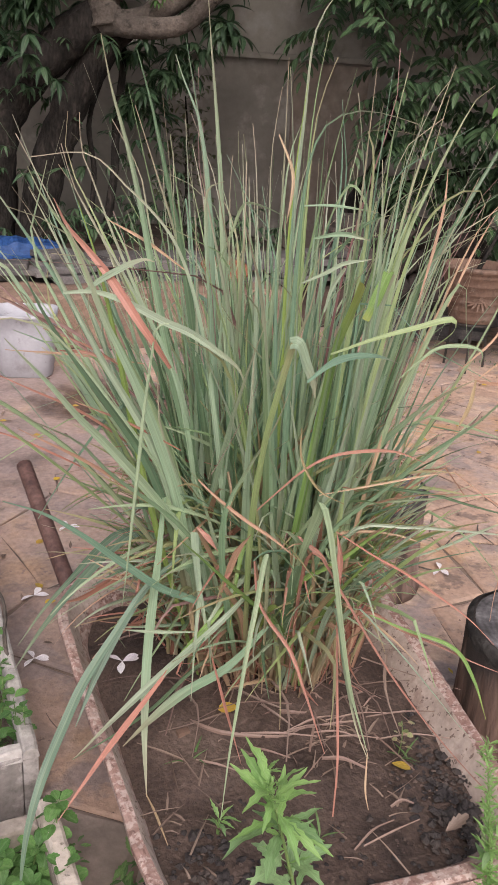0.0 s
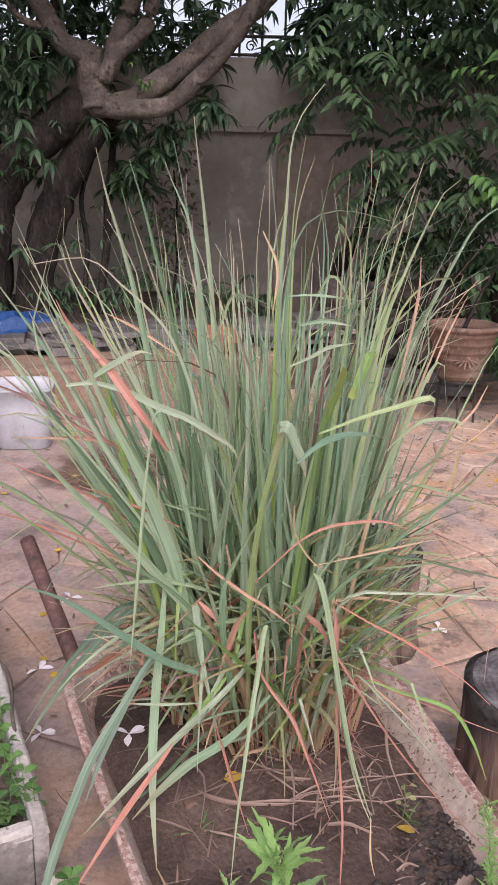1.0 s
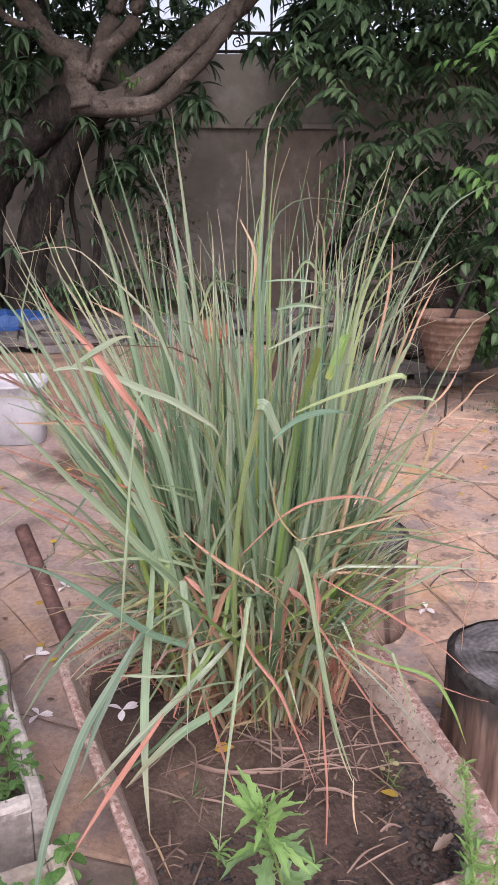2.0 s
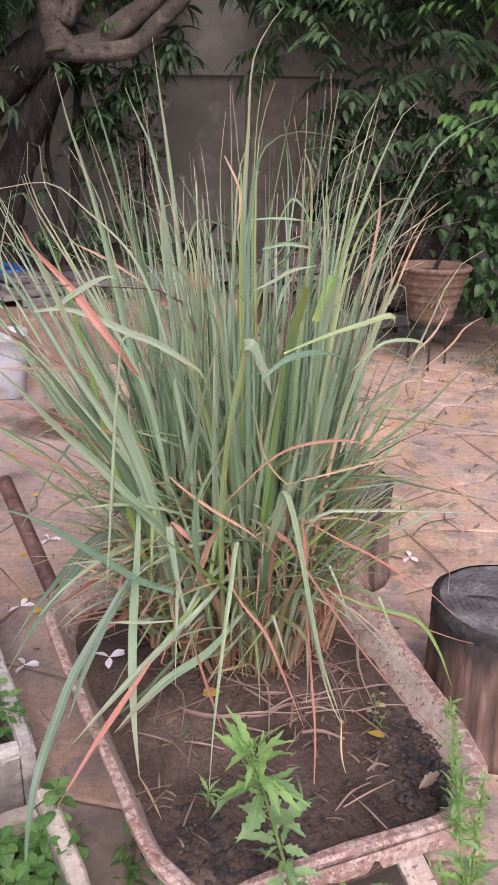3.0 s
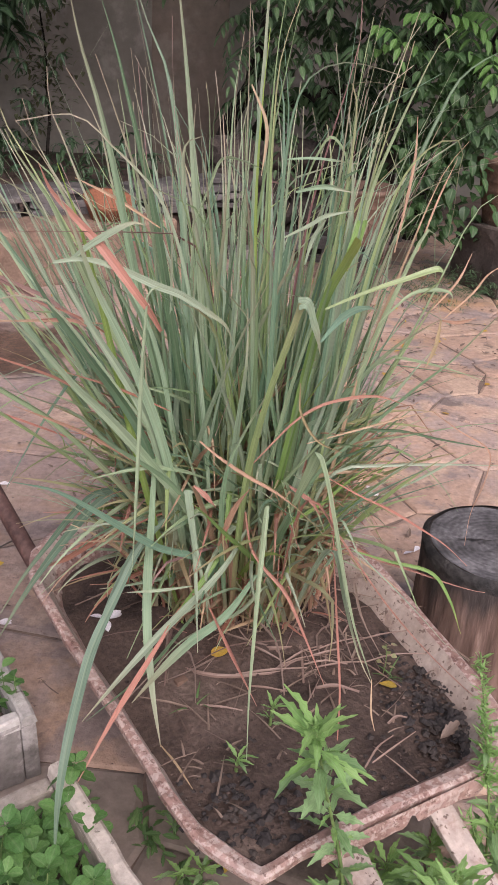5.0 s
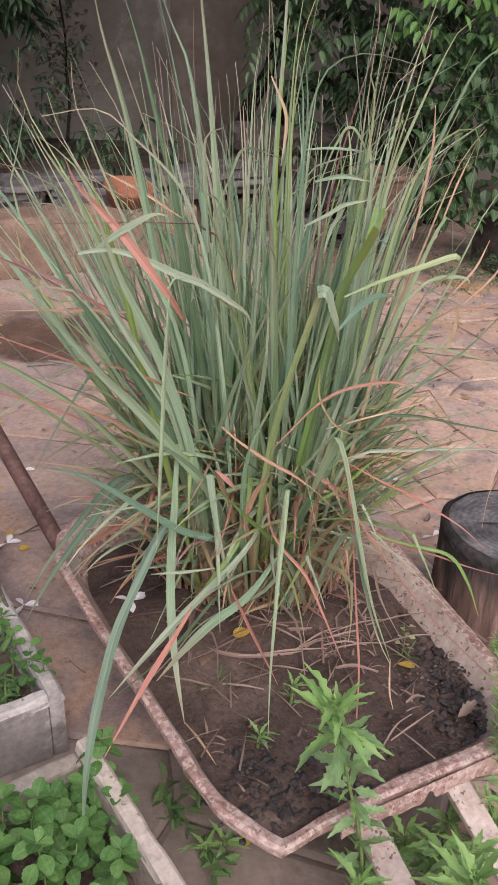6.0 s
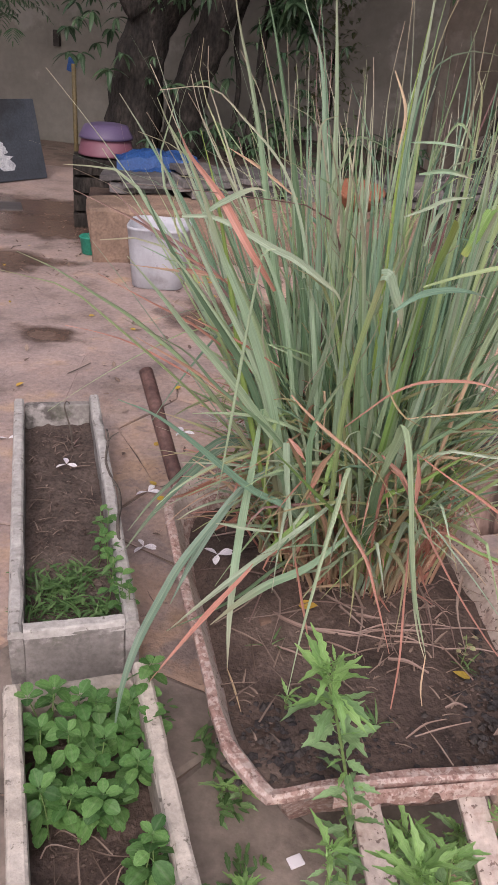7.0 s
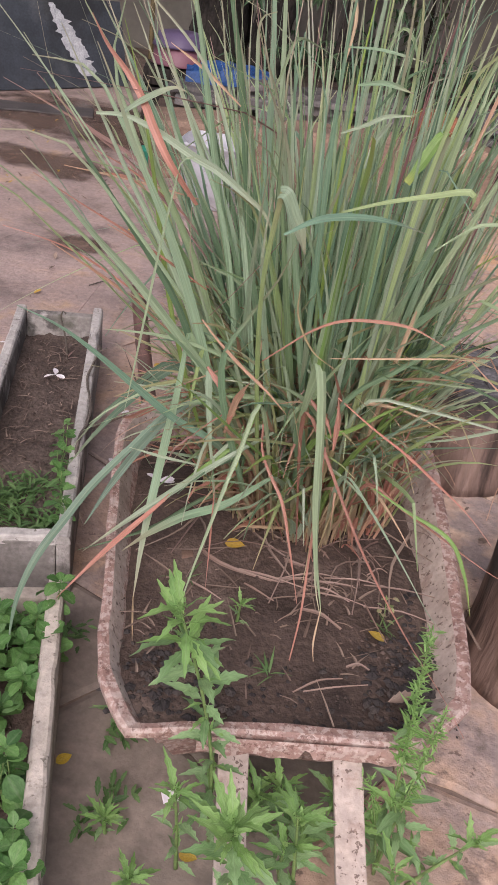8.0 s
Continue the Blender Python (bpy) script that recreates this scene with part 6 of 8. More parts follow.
for k in range(26):
    base = bed_f @ Vector((-mrng.uniform(0.05, 0.21), 0.05 + 0.22 * mrng.random() ** 1.4, 0.062))
    ob = thing("grass_tuft", "small tuft of green grass and weeds on bare soil", "grass", base, mrng.uniform(0, 360), "tufts in the planter")
    for q in range(14):
        place("leaf", GRASSLET, ob, leaf_pose((mrng.gauss(0, 0.012), mrng.gauss(0, 0.012), -0.004), mrng.uniform(0, 6.28), mrng.uniform(25, 80), 0, mrng.uniform(0.5, 1.1)))
    for q in range(6):
        place("leaf", LOW, ob, leaf_pose((mrng.gauss(0, 0.014), mrng.gauss(0, 0.014), mrng.uniform(0.01, 0.035)), mrng.uniform(0, 6.28), mrng.uniform(0, 40), 0, mrng.uniform(0.5, 0.9)))
for k in range(7):
    base = bed_f @ Vector((-0.045 + mrng.uniform(-0.02, 0.02), 0.08 + 0.045 * k, 0.062))
    ob = thing("creeper", "small leafy weed growing up over the planter rim", "weed", base, mrng.uniform(0, 360), "creepers")
    tip = Vector((mrng.uniform(-0.03, 0.03), mrng.uniform(-0.03, 0.03), mrng.uniform(0.08, 0.15)))
    stem_part("stem", [(0, 0, 0), tip * 0.5 + Vector((0.008, 0, 0)), tip], 0.0014, 0.0008, M["stem"], ob, 6, 5)
    for q in range(12):
        place("leaf", MINT[2] if q % 3 else LOW, ob, leaf_pose(tip * (0.25 + 0.75 * q / 11), q * 2.4, mrng.uniform(-10, 45), mrng.uniform(-20, 20), mrng.uniform(0.6, 1.1)))

# ---- grass sprout on the soil ----
for sx, sy, tall in ((0.185, 1.101, 1.0), (-0.027, 1.224, 1.0), (0.33, 1.285, 0.8)):
    ob = thing("grass_sprout", "small yellow-green grass sprout on the soil", "grass", (sx, sy, 0.205), mrng.uniform(0, 360), "sprouts")
    for q in range(8):
        place("leaf", GRASSLET, ob, leaf_pose((mrng.gauss(0, 0.004), mrng.gauss(0, 0.004), -0.004), mrng.uniform(0, 6.28), mrng.uniform(25, 75), 0, tall * mrng.uniform(0.5, 0.9)))

# ---- litter on the soil ----
lrng = random.Random(31)
hp = Heap()
for k in range(140):
    u, v = lrng.uniform(-0.25, 0.27), lrng.uniform(0.06, 0.5) if lrng.random() < 0.8 else lrng.uniform(0.5, 0.75)
    if k > 90:
        u, v = lrng.gauss(0.05, 0.14), lrng.gauss(0.34, 0.06)
    L, a = lrng.uniform(0.02, 0.12) * (1.0 if k > 90 else 0.3 + 0.5 * (k % 4 == 0)), lrng.uniform(0, math.pi)
    p = bw(u, v, 0.212)
    d = Vector((math.cos(a), math.sin(a), 0)) * L
    pts = spline([p - d / 2, p + Vector((lrng.gauss(0, 0.02 * L), lrng.gauss(0, 0.02 * L), lrng.uniform(0.001, 0.004))), p + d / 2], 5)
    hp.add(*ribbon(pts, lrng.uniform(0.0015, 0.005), 0.3, lrng.uniform(-1, 1), 0.4, 1.0))
for k in range(90):
    p = bed_f @ Vector((-lrng.uniform(0.05, 0.21), lrng.uniform(0.25, 1.03), 0.069))
    a = lrng.uniform(0, math.pi)
    d = Vector((math.cos(a), math.sin(a), 0)) * lrng.uniform(0.01, 0.05)
    hp.add(*ribbon(spline([p - d / 2, p + Vector((0, 0, 0.003)), p + d / 2], 4), lrng.uniform(0.0015, 0.005), 0.3, 0.4, 0.4, 1.0))
for k in range(26):
    # dry runners on the bare ground of the mint bed
    p = bed_m @ Vector((-lrng.uniform(0.06, 0.21), lrng.uniform(0.05, 0.4), 0.064))
    a = lrng.uniform(0, math.pi)
    d = Vector((math.cos(a), math.sin(a), 0)) * lrng.uniform(0.04, 0.12)
    hp.add(*ribbon(spline([p - d / 2, p + Vector((lrng.gauss(0, 0.02), lrng.gauss(0, 0.02), 0.012)), p + d / 2], 8), lrng.uniform(0.0015, 0.003), 0.3, 0.4, 0.4, 1.0))
tagged(hp.put("straw_litter", M["litter"]), "dry straw pieces lying on the soil", "straw", kind="stuff")


def clods(name, label, count, where, size, mat, seed):
    r = random.Random(seed)
    hp = Heap()
    for _ in range(count):
        p = where(r)
        s = r.uniform(*size) * (0.5 + r.random())
        ico = [(0, 0, 1), (0.9, 0, 0.3), (0.3, 0.85, 0.3), (-0.7, 0.5, 0.3), (-0.7, -0.5, 0.3), (0.3, -0.85, 0.3), (0, 0, -0.5)]
        a = r.uniform(0, 6.28)
        vs = []
        for q in ico:
            q = Vector(q) * s * r.uniform(0.65, 1.3)
            vs.append(p + Vector((q.x * math.cos(a) - q.y * math.sin(a), q.x * math.sin(a) + q.y * math.cos(a), q.z * 0.8)))
        fs = [(0, i, i % 5 + 1) for i in range(1, 6)] + [(6, i % 5 + 1, i) for i in range(1, 6)]
        hp.add(vs, fs)
    return tagged(hp.put(name, mat), label, "soil", kind="stuff")


clods("soil_clods", "dark crumbly clods along the tub edges", 640, lambda r: bw(r.gauss(0.225, 0.022), r.uniform(0.06, 0.40), 0.196) if r.random() < 0.35 else bw(r.choice([r.gauss(0.19, 0.035), r.gauss(-0.18, 0.04), r.uniform(-0.22, 0.22)]), abs(r.gauss(0.07, 0.06)) + 0.035, 0.199), (0.003, 0.009), M["clod"], 1)
clods("soil_crumbs", "loose soil crumbs on the tub soil", 900, lambda r: bw(r.uniform(-0.27, 0.28), r.uniform(0.05, 0.7), 0.205), (0.0012, 0.004), M["soil"], 2)
clods("planter_crumbs", "loose soil crumbs in the planter", 500, lambda r: bed_f @ Vector((-r.uniform(0.05, 0.21), r.uniform(0.05, 1.03), 0.064)), (0.0012, 0.005), M["soil"], 3)
clods("planter_crumbs", "loose soil crumbs in the mint planter", 300, lambda r: bed_m @ Vector((-r.uniform(0.05, 0.21), r.uniform(0.05, 0.6), 0.054)), (0.0012, 0.005), M["soil"], 4)

hp, hp2 = Heap(), Heap()
for k in range(46):
    a = -math.pi / 2 + lrng.uniform(-1.5, 1.5)
    r0 = lrng.uniform(0.12, 0.24)
    p = Vector((CX + r0 * 1.1 * math.cos(a), CY + r0 * 0.95 * math.sin(a), 0.222 + lrng.uniform(0, 0.03)))
    b_ = a + lrng.gauss(0, 1.2)
    d = Vector((math.cos(b_), math.sin(b_), 0)) * lrng.uniform(0.07, 0.22)
    q = p + d
    q.z = 0.212
    (hp if k % 3 else hp2).add(*ribbon(spline([p, (p + q) / 2 + Vector((lrng.gauss(0, 0.018), lrng.gauss(0, 0.018), lrng.uniform(0.0, 0.02))), q], 6), lrng.uniform(0.002, 0.007), 0.4, lrng.uniform(-1, 1), 0.5, 1.0))
tagged(hp.put("dead_blades", M["grass_dead"]), "dry reddish dead blades matted round the clump", "straw", kind="stuff")
tagged(hp2.put("dead_blades", M["litter"]), "dull dry dead blades matted round the clump", "straw", kind="stuff")

# broken pale straws lying before the clump
STRAWS = [((-0.059, 1.319), (0.019, 1.282), (0.151, 1.297), 0.008), ((0.096, 1.359), (0.130, 1.352), (0.166, 1.362), 0.008), ((0.112, 1.438), (0.18, 1.422), (0.261, 1.415), 0.006), ((0.187, 1.253), (0.22, 1.25), (0.261, 1.239), 0.007), ((0.101, 1.404), (0.15, 1.412), (0.188, 1.435), 0.006), ((0.187, 1.334), (0.22, 1.338), (0.249, 1.353), 0.005), ((0.072, 1.263), (0.10, 1.25), (0.135, 1.246), 0.004), ((-0.018, 1.221), (0.02, 1.208), (0.053, 1.204), 0.004), ((0.233, 1.073), (0.262, 1.108), (0.295, 1.136), 0.0035), ((0.247, 1.082), (0.29, 1.108), (0.335, 1.143), 0.003), ((0.293, 1.163), (0.31, 1.172), (0.329, 1.174), 0.005)]
for p0, p1, p2, wide in STRAWS:
    v, f, u = ribbon(spline([Vector((*p0, 0.213)), Vector((*p1, 0.220)), Vector((*p2, 0.214))], 8), wide, 0.35, 0.3, face=Vector((0, -0.5, 1)), blunt=0.6, base=0.8)
    tagged(link("dry_straw", v, f, M["straw_pale"], None, "", u), "broken pale dry straw lying on the soil", "straw", "loose straws")
for k in range(26):
    p = Vector((lrng.gauss(0.18, 0.07), lrng.gauss(1.38, 0.06), 0.214))
    a = lrng.gauss(0.2, 0.8)
    d = Vector((math.cos(a), math.sin(a), 0)) * lrng.uniform(0.02, 0.08)
    v, f, u = ribbon(spline([p - d, p + Vector((0, lrng.gauss(0, 0.005), lrng.uniform(0.002, 0.014))), p + d], 6), lrng.uniform(0.002, 0.005), 0.35, 0.3, face=Vector((0, -0.5, 1)), blunt=0.6, base=0.8)
    tagged(link("dry_straw", v, f, M["straw_pale"], None, "", u), "broken pale dry straw lying on the soil", "straw", "loose straws")

# ---- fallen leaves and petals ----
FALLEN = leaf_mesh("fallen_leaf", M["yellow"], 0.032, 0.021, 0, 0.2, 0.1, 0.22, 8)
PETAL = leaf_mesh("flower_petal", M["petal"], 0.034, 0.015, 0, 0.2, 0.1, 0.35, 8, 0.6)


def fallen(x, y, z, az, s=1.0):
    ob = place("fallen_leaf", FALLEN, None, leaf_pose((x, y, z), radians(az), 6, 8, s))
    tagged(ob, "yellow fallen leaf lying on the ground" if z < 0.1 else "yellow fallen leaf lying on the soil", "leaf", "fallen leaves")


def blossom(x, y, z, az, petals=4, s=1.0):
    ob = thing("fallen_flower", "white fallen flower with limp petals", "flower", (x, y, z), az, "fallen flowers")
    for k in range(petals):
        place("petal", PETAL, ob, leaf_pose((0, 0, 0.004), k * 6.28 / petals + 0.5 * k, 8 - 3 * k, 12, s))


fallen(0.006, 1.322, 0.234, 20, 1.15)
fallen(0.334, 1.256, 0.206, 160, 1.0)
blossom(-0.183, 1.418, 0.240, 40, 4)
blossom(0.557, 2.309, 0.004, 300, 3, 1.15)
blossom(-0.452, 1.715, 0.004, 10, 4)
blossom(-0.536, 1.975, 0.004, 80, 3, 1.1)
blossom(-1.05, 2.12, 0.004, 200, 2)
blossom(-0.56, 2.37, 0.004, 130, 4, 1.1)
blossom(-0.764, 1.933, 0.068, 120, 4)
blossom(0.60, 1.98, 0.004, 200, 2)
for x, y, a in [(-0.971, 4.037, 50), (-0.93, 4.06, 170), (-0.99, 4.10, 110), (-1.02, 4.02, 10), (-1.077, 3.223, 5), (-0.618, 2.253, 60), (-0.867, 3.691, 100), (-0.849, 3.469, 20), (-0.50, 1.95, 30), (-0.53, 2.02, 140), (-0.1, 0.93, 60), (0.02, 1.06, 100), (0.15, 0.88, 10), (0.85, 3.3, 70), (1.0, 3.6, 200), (1.25, 3.2, 20), (0.9, 4.2, 100), (1.05, 4.3, 10), (1.15, 4.25, 60), (0.8, 4.4, 140), (1.3, 4.5, 80), (-0.9, 3.1, 0), (-1.3, 3.3, 50), (-0.7, 2.7, 60), (1.5, 3.9, 20), (1.0, 2.9, 150)]:
    fallen(x, y, 0.004, a, 0.9)
sprig = thing("seedling", "thin seedling with small round olive leaves in the soil", "weed", (0.318, 1.292, 0.205), group="seedlings")
stem_part("stem", [(0, 0, 0), (0.002, 0, 0.03), (-0.003, 0, 0.068)], 0.0012, 0.0008, M["stem"], sprig, 6, 5)
ROUND = leaf_mesh("round_leaf", M["grass_olive"], 0.012, 0.010, 0, 0.2, 0.15, 0.2, 6, 0.5, 0.0, 0.007)
for k in range(9):
    place("leaf", ROUND, sprig, leaf_pose((0, 0, 0.016 + 0.006 * k), k * 2.4, wrng.uniform(-10, 40), wrng.uniform(-20, 20), wrng.uniform(0.7, 1.2)))
DRY = leaf_mesh("dry_leaf", M["litter"], 0.04, 0.022, 1, 0.3, -0.5, 0.9, 9, 0.5)
dry = place("dry_leaf", DRY, None, leaf_pose((0.372, 1.127, 0.212), radians(30), 5, 12, 0.95))
tagged(dry, "curled dry beige leaf lying on the soil", "leaf")
stub = tagged(part("brick_fragment", box_bm(-0.011, 0.011, -0.007, 0.007, 0, 0.012, 0.002, 0.002, 5), M["terracotta"]), "small red brick fragment in the soil", "brick")
stub.matrix_basis = pose(-0.049, 1.279, 0.208, 0, 0, 30)
wrap = tagged(part("paper_wrapper", box_bm(-0.013, 0.013, -0.010, 0.010, 0, 0.005, 0.002, 0.003, 8, 3), M["petal"]), "crumpled white paper scrap on the muddy ground", "litter")
wrap.matrix_basis = pose(0.095, 0.958, 0.004, 8, 0, 40)
hp = Heap()
grng = random.Random(77)
hp2 = Heap()
for k in range(900):
    p = Vector((grng.uniform(-3.2, 2.3), 1.5 + 3.6 * grng.random(), 0.005))
    if k % 3 == 0:
        # drifts of litter under the bush and before the ledge
        p = Vector((grng.gauss(1.2, 0.45), grng.gauss(4.0, 0.4), 0.005)) if k % 2 else Vector((grng.gauss(-1.9, 0.6), grng.gauss(4.2, 0.5), 0.005))
    size = grng.uniform(0.010, 0.034)
    (hp2 if grng.random() < 0.08 else hp).add(*moved(leaf_shape(size, size * grng.uniform(0.3, 0.6), n=4, droop=grng.uniform(-0.5, 0.1), fold=0.5), leaf_pose(p, grng.uniform(0, 6.28), grng.uniform(0, 15))))
tagged(hp.put("leaf_debris", M["litter"]), "small dry brown leaf debris on the paving", "debris", kind="stuff")
tagged(hp2.put("leaf_debris", M["yellow"]), "small yellow leaves scattered on the paving", "debris", kind="stuff")
hp = Heap()
for k in range(22):
    # thin fallen twigs
    p = Vector((grng.uniform(-2.6, 1.8), 1.6 + 3.0 * grng.random(), 0.007))
    a, L = grng.uniform(0, 6.28), grng.uniform(0.06, 0.22)
    d = Vector((math.cos(a), math.sin(a), 0)) * L / 2
    v_, f_ = tube(spline([p - d, p + Vector((grng.gauss(0, 0.08 * L), grng.gauss(0, 0.08 * L), 0.003)), p + d], 5), [0.0022, 0.0025, 0.0025, 0.002, 0.0018, 0.0012], 5)
    hp.add(v_, f_)
tagged(hp.put("twigs", M["bark_pale"]), "thin brown twigs lying on the paving", "debris", kind="stuff")

# ---- ledge, slabs and things at the back of the yard ----
ledge = thing("ledge", "low earthy stone ledge edging the raised bed", "ledge", (-1.66, 4.12, 0), 24, kind="structure")
part("ledge_body", box_bm(0, 1.85, 0, 0.35, -0.01, 0.30, 0.03, 0.03, 2, 8), M["ledge"], ledge)
bed_back = part("raised_bed", box_bm(0.0, 2.6, 0.35, 3.4, -0.01, 0.26, 0.02, 0.03, 4, 8), M["soil"], None)
bed_back.matrix_basis = pose(-1.66, 4.12, 0, 0, 0, 24)
tagged(bed_back, "dark soil of the raised bed under the trees", "soil", kind="structure")
srng = random.Random(3)


def slab(x, y, z, rz, w, d, t):
    ob = part("stone_slab", box_bm(-w / 2, w / 2, -d / 2, d / 2, 0, t, 0.006, 0.012, srng.uniform(0, 9), 3), M["slate"])
    ob.matrix_basis = pose(x, y, z, srng.uniform(-3, 3), srng.uniform(-2, 2), rz)
    tagged(ob, "grey broken stone slab stacked on the ledge", "slab", "stacked slabs")


for col in range(7):
    z = 0.30
    for lay in range(srng.randint(3, 5)):
        t = srng.uniform(0.025, 0.05)
        slab(-1.55 + 0.30 * col + srng.uniform(-0.06, 0.06), 4.62 + 0.13 * col + srng.uniform(-0.05, 0.05), z, 24 + srng.uniform(-15, 15), srng.uniform(0.22, 0.38), srng.uniform(0.18, 0.28), t)
        z += t - 0.004
for k in range(6):
    slab(0.55 + 0.14 * k, 5.35 + srng.uniform(-0.1, 0.1), 0.0 + 0.05 * (k % 3), srng.uniform(-20, 40), srng.uniform(0.25, 0.4), srng.uniform(0.2, 0.3), 0.06)

def rock(x, y, z, size, seed):
    bm = bmesh.new()
    bmesh.ops.create_icosphere(bm, subdivisions=3, radius=size)
    for v in bm.verts:
        v.co.z *= 0.62
        v.co *= 1 + 0.28 * noise.noise(v.co * (1.6 / size) + Vector((seed * 3.1, 0, 0))) + 0.10 * noise.noise(v.co * (5 / size) + Vector((0, seed, 0)))
    ob = part("rock", bm, M["rock"], None)
    ob.matrix_basis = pose(x, y, z, srng.uniform(-12, 12), srng.uniform(-12, 12), srng.uniform(0, 360))
    tagged(ob, "dark brown rough stone piled under the bush", "rock", "stone pile")


M["rock"] = layered("dark_stone", [(0.035, 0.028, 0.025), (0.06, 0.048, 0.042), (0.09, 0.07, 0.06)], [((0.025, 0.021, 0.019), 5.0, 8, 0.55, 0.62, 0.8), ((0.14, 0.105, 0.088), 9.0, 7, 0.60, 0.66, 0.6)], 4, 0.9, 0.9, 22, 0.015, rand=0.25)
for k in range(16):
    rock(0.42 + 0.22 * (k % 4) + srng.uniform(-0.05, 0.05), 5.62 + srng.uniform(-0.06, 0.06) + 0.05 * (k // 4), 0.08 + 0.16 * (k // 4), srng.uniform(0.13, 0.19), k + 1)

bucket = thing("bucket", "white plastic bucket, dirty and lidded, standing on the paving", "bucket", (-1.20, 3.93, 0))
bm = bmesh.new()
rows_ = []
for k, z in [(0.115, 0.0), (0.125, 0.006), (0.142, 0.20), (0.148, 0.285), (0.151, 0.287), (0.151, 0.30), (0.146, 0.30), (0.143, 0.284), (0.10, 0.25)]:
    ring = []
    for i in range(32):
        a = 2 * math.pi * i / 32
        sq = 1 / (abs(math.cos(a)) ** 5 + abs(math.sin(a)) ** 5) ** 0.2
        ring.append(bm.verts.new((k * sq * math.cos(a), k * sq * math.sin(a), z)))
    rows_.append(ring)
for a, b in zip(rows_, rows_[1:]):
    for i in range(32):
        bm.faces.new((a[i], a[(i + 1) % 32], b[(i + 1) % 32], b[i]))
bm.faces.new(rows_[0][::-1])
bm.faces.new(rows_[-1])
part("body", bm, M["plastic_white"], bucket, smooth=True)
bucket.matrix_basis = pose(-1.20, 3.93, 0, 0, 0, 12)

basin = thing("basin", "pink and purple plastic basins stacked upside down", "basin", (-1.93, 5.0, 0.42))
part("lower_basin", lathe_bm([(0.17, 0.0), (0.165, 0.01), (0.15, 0.09), (0.13, 0.10)]), M["pink"], basin, "pink plastic", smooth=True)
part("upper_basin", lathe_bm([(0.165, 0.095), (0.16, 0.11), (0.13, 0.165), (0.09, 0.175)]), M["purple"], basin, "purple plastic", smooth=True)
crate = thing("crate", "dark worn crate under the basins", "crate", (-1.93, 5.0, 0), 24)
for k in range(4):
    part("plank", box_bm(-0.2, 0.2, -0.16, 0.16, 0.105 * k, 0.105 * k + 0.09, 0.006, 0.004, k), M["bark"], crate)
tarp = thing("tarp", "crumpled blue plastic tarp on the slabs", "tarp", (-1.55, 4.86, 0.40), 24)
bm = bmesh.new()
gr = [[bm.verts.new((-0.24 + 0.48 * i / 18, -0.15 + 0.30 * j / 12, 0.05 + 0.05 * math.sin(math.pi * i / 18) * math.sin(math.pi * j / 12) + 0.03 * noise.noise(Vector((i * 0.4, j * 0.4, 1))) - 0.05 * (j < 2))) for i in range(19)] for j in range(13)]
for j in range(12):
    for i in range(18):
        bm.faces.new((gr[j][i], gr[j][i + 1], gr[j + 1][i + 1], gr[j + 1][i]))
bmesh.ops.solidify(bm, geom=bm.faces[:], thickness=0.004)
part("sheet", bm, M["blue"], tarp)
cup = thing("plastic_pot", "small green plastic pot lying on the ground", "pot", (-1.72, 4.28, 0.0))
part("body", lathe_bm([(0.04, 0.0), (0.05, 0.005), (0.06, 0.09), (0.066, 0.095), (0.06, 0.1), (0.045, 0.02)], 20), M["green"], cup, smooth=True)
stick = thing("stick", "yellow painted stick standing against the crate", "stick", (-2.15, 5.05, 0))
v_, f_ = tube([(0, 0, 0), (-0.01, 0.02, 0.45), (-0.03, 0.05, 0.9)], [0.016, 0.015, 0.014], 8)
link("pole", v_, f_, M["yellow_paint"], stick, smooth=True)
shard = tagged(part("terracotta_shard", lathe_bm([(0.10, 0.0), (0.14, 0.10), (0.15, 0.12), (0.13, 0.12), (0.09, 0.02)], 20, 0.01), M["orange_clay"], None, smooth=True), "orange clay bowl lying on the ledge", "pot")
shard.matrix_basis = pose(-0.36, 4.86, 0.31, 14, 8, 0) @ Matrix.Scale(0.95, 4)
panel = thing("metal_sheet", "dark blue-grey sheet leaning, with a pale splash", "sheet", (-3.05, 5.9, 0), 66)
part("panel", box_bm(-1.45, 0.22, -0.012, 0.012, 0, 0.57, 0.004, 0.01, 2, 5), M["sheet"], panel)
bm = bmesh.new()
side_a, side_b = [], []
for k in range(30):
    f = k / 29
    mid = -0.375 + 0.24 * f + 0.02 * noise.noise(Vector((k * 0.6, 0, 1)))
    half_w = (0.022 + 0.20 * f * (1.1 - f * 0.85)) * (1 + 0.9 * noise.noise(Vector((k * 0.8, 4, 0))))
    side_a.append(bm.verts.new((mid - half_w * (0.6 + 0.5 * abs(noise.noise(Vector((k * 1.7, 9, 0))))), -0.0165, 0.545 - 0.47 * f)))
    side_b.append(bm.verts.new((mid + half_w, -0.0165, 0.545 - 0.47 * f)))
for k in range(29):
    bm.faces.new((side_a[k], side_b[k], side_b[k + 1], side_a[k + 1]))
part("splash", bm, M["limewash"], panel, "pale limewash splash")
panel.matrix_basis = pose(-3.0, 5.95, 0.005, -14, 0, 66)
mat_ob = tagged(part("wet_patch_mat", box_bm(-0.32, 0.32, -0.12, 0.12, 0, 0.012, 0.004, 0.006, 1, 4), M["sheet_dark"]), "flat dark rubber mat lying on the paving", "mat")
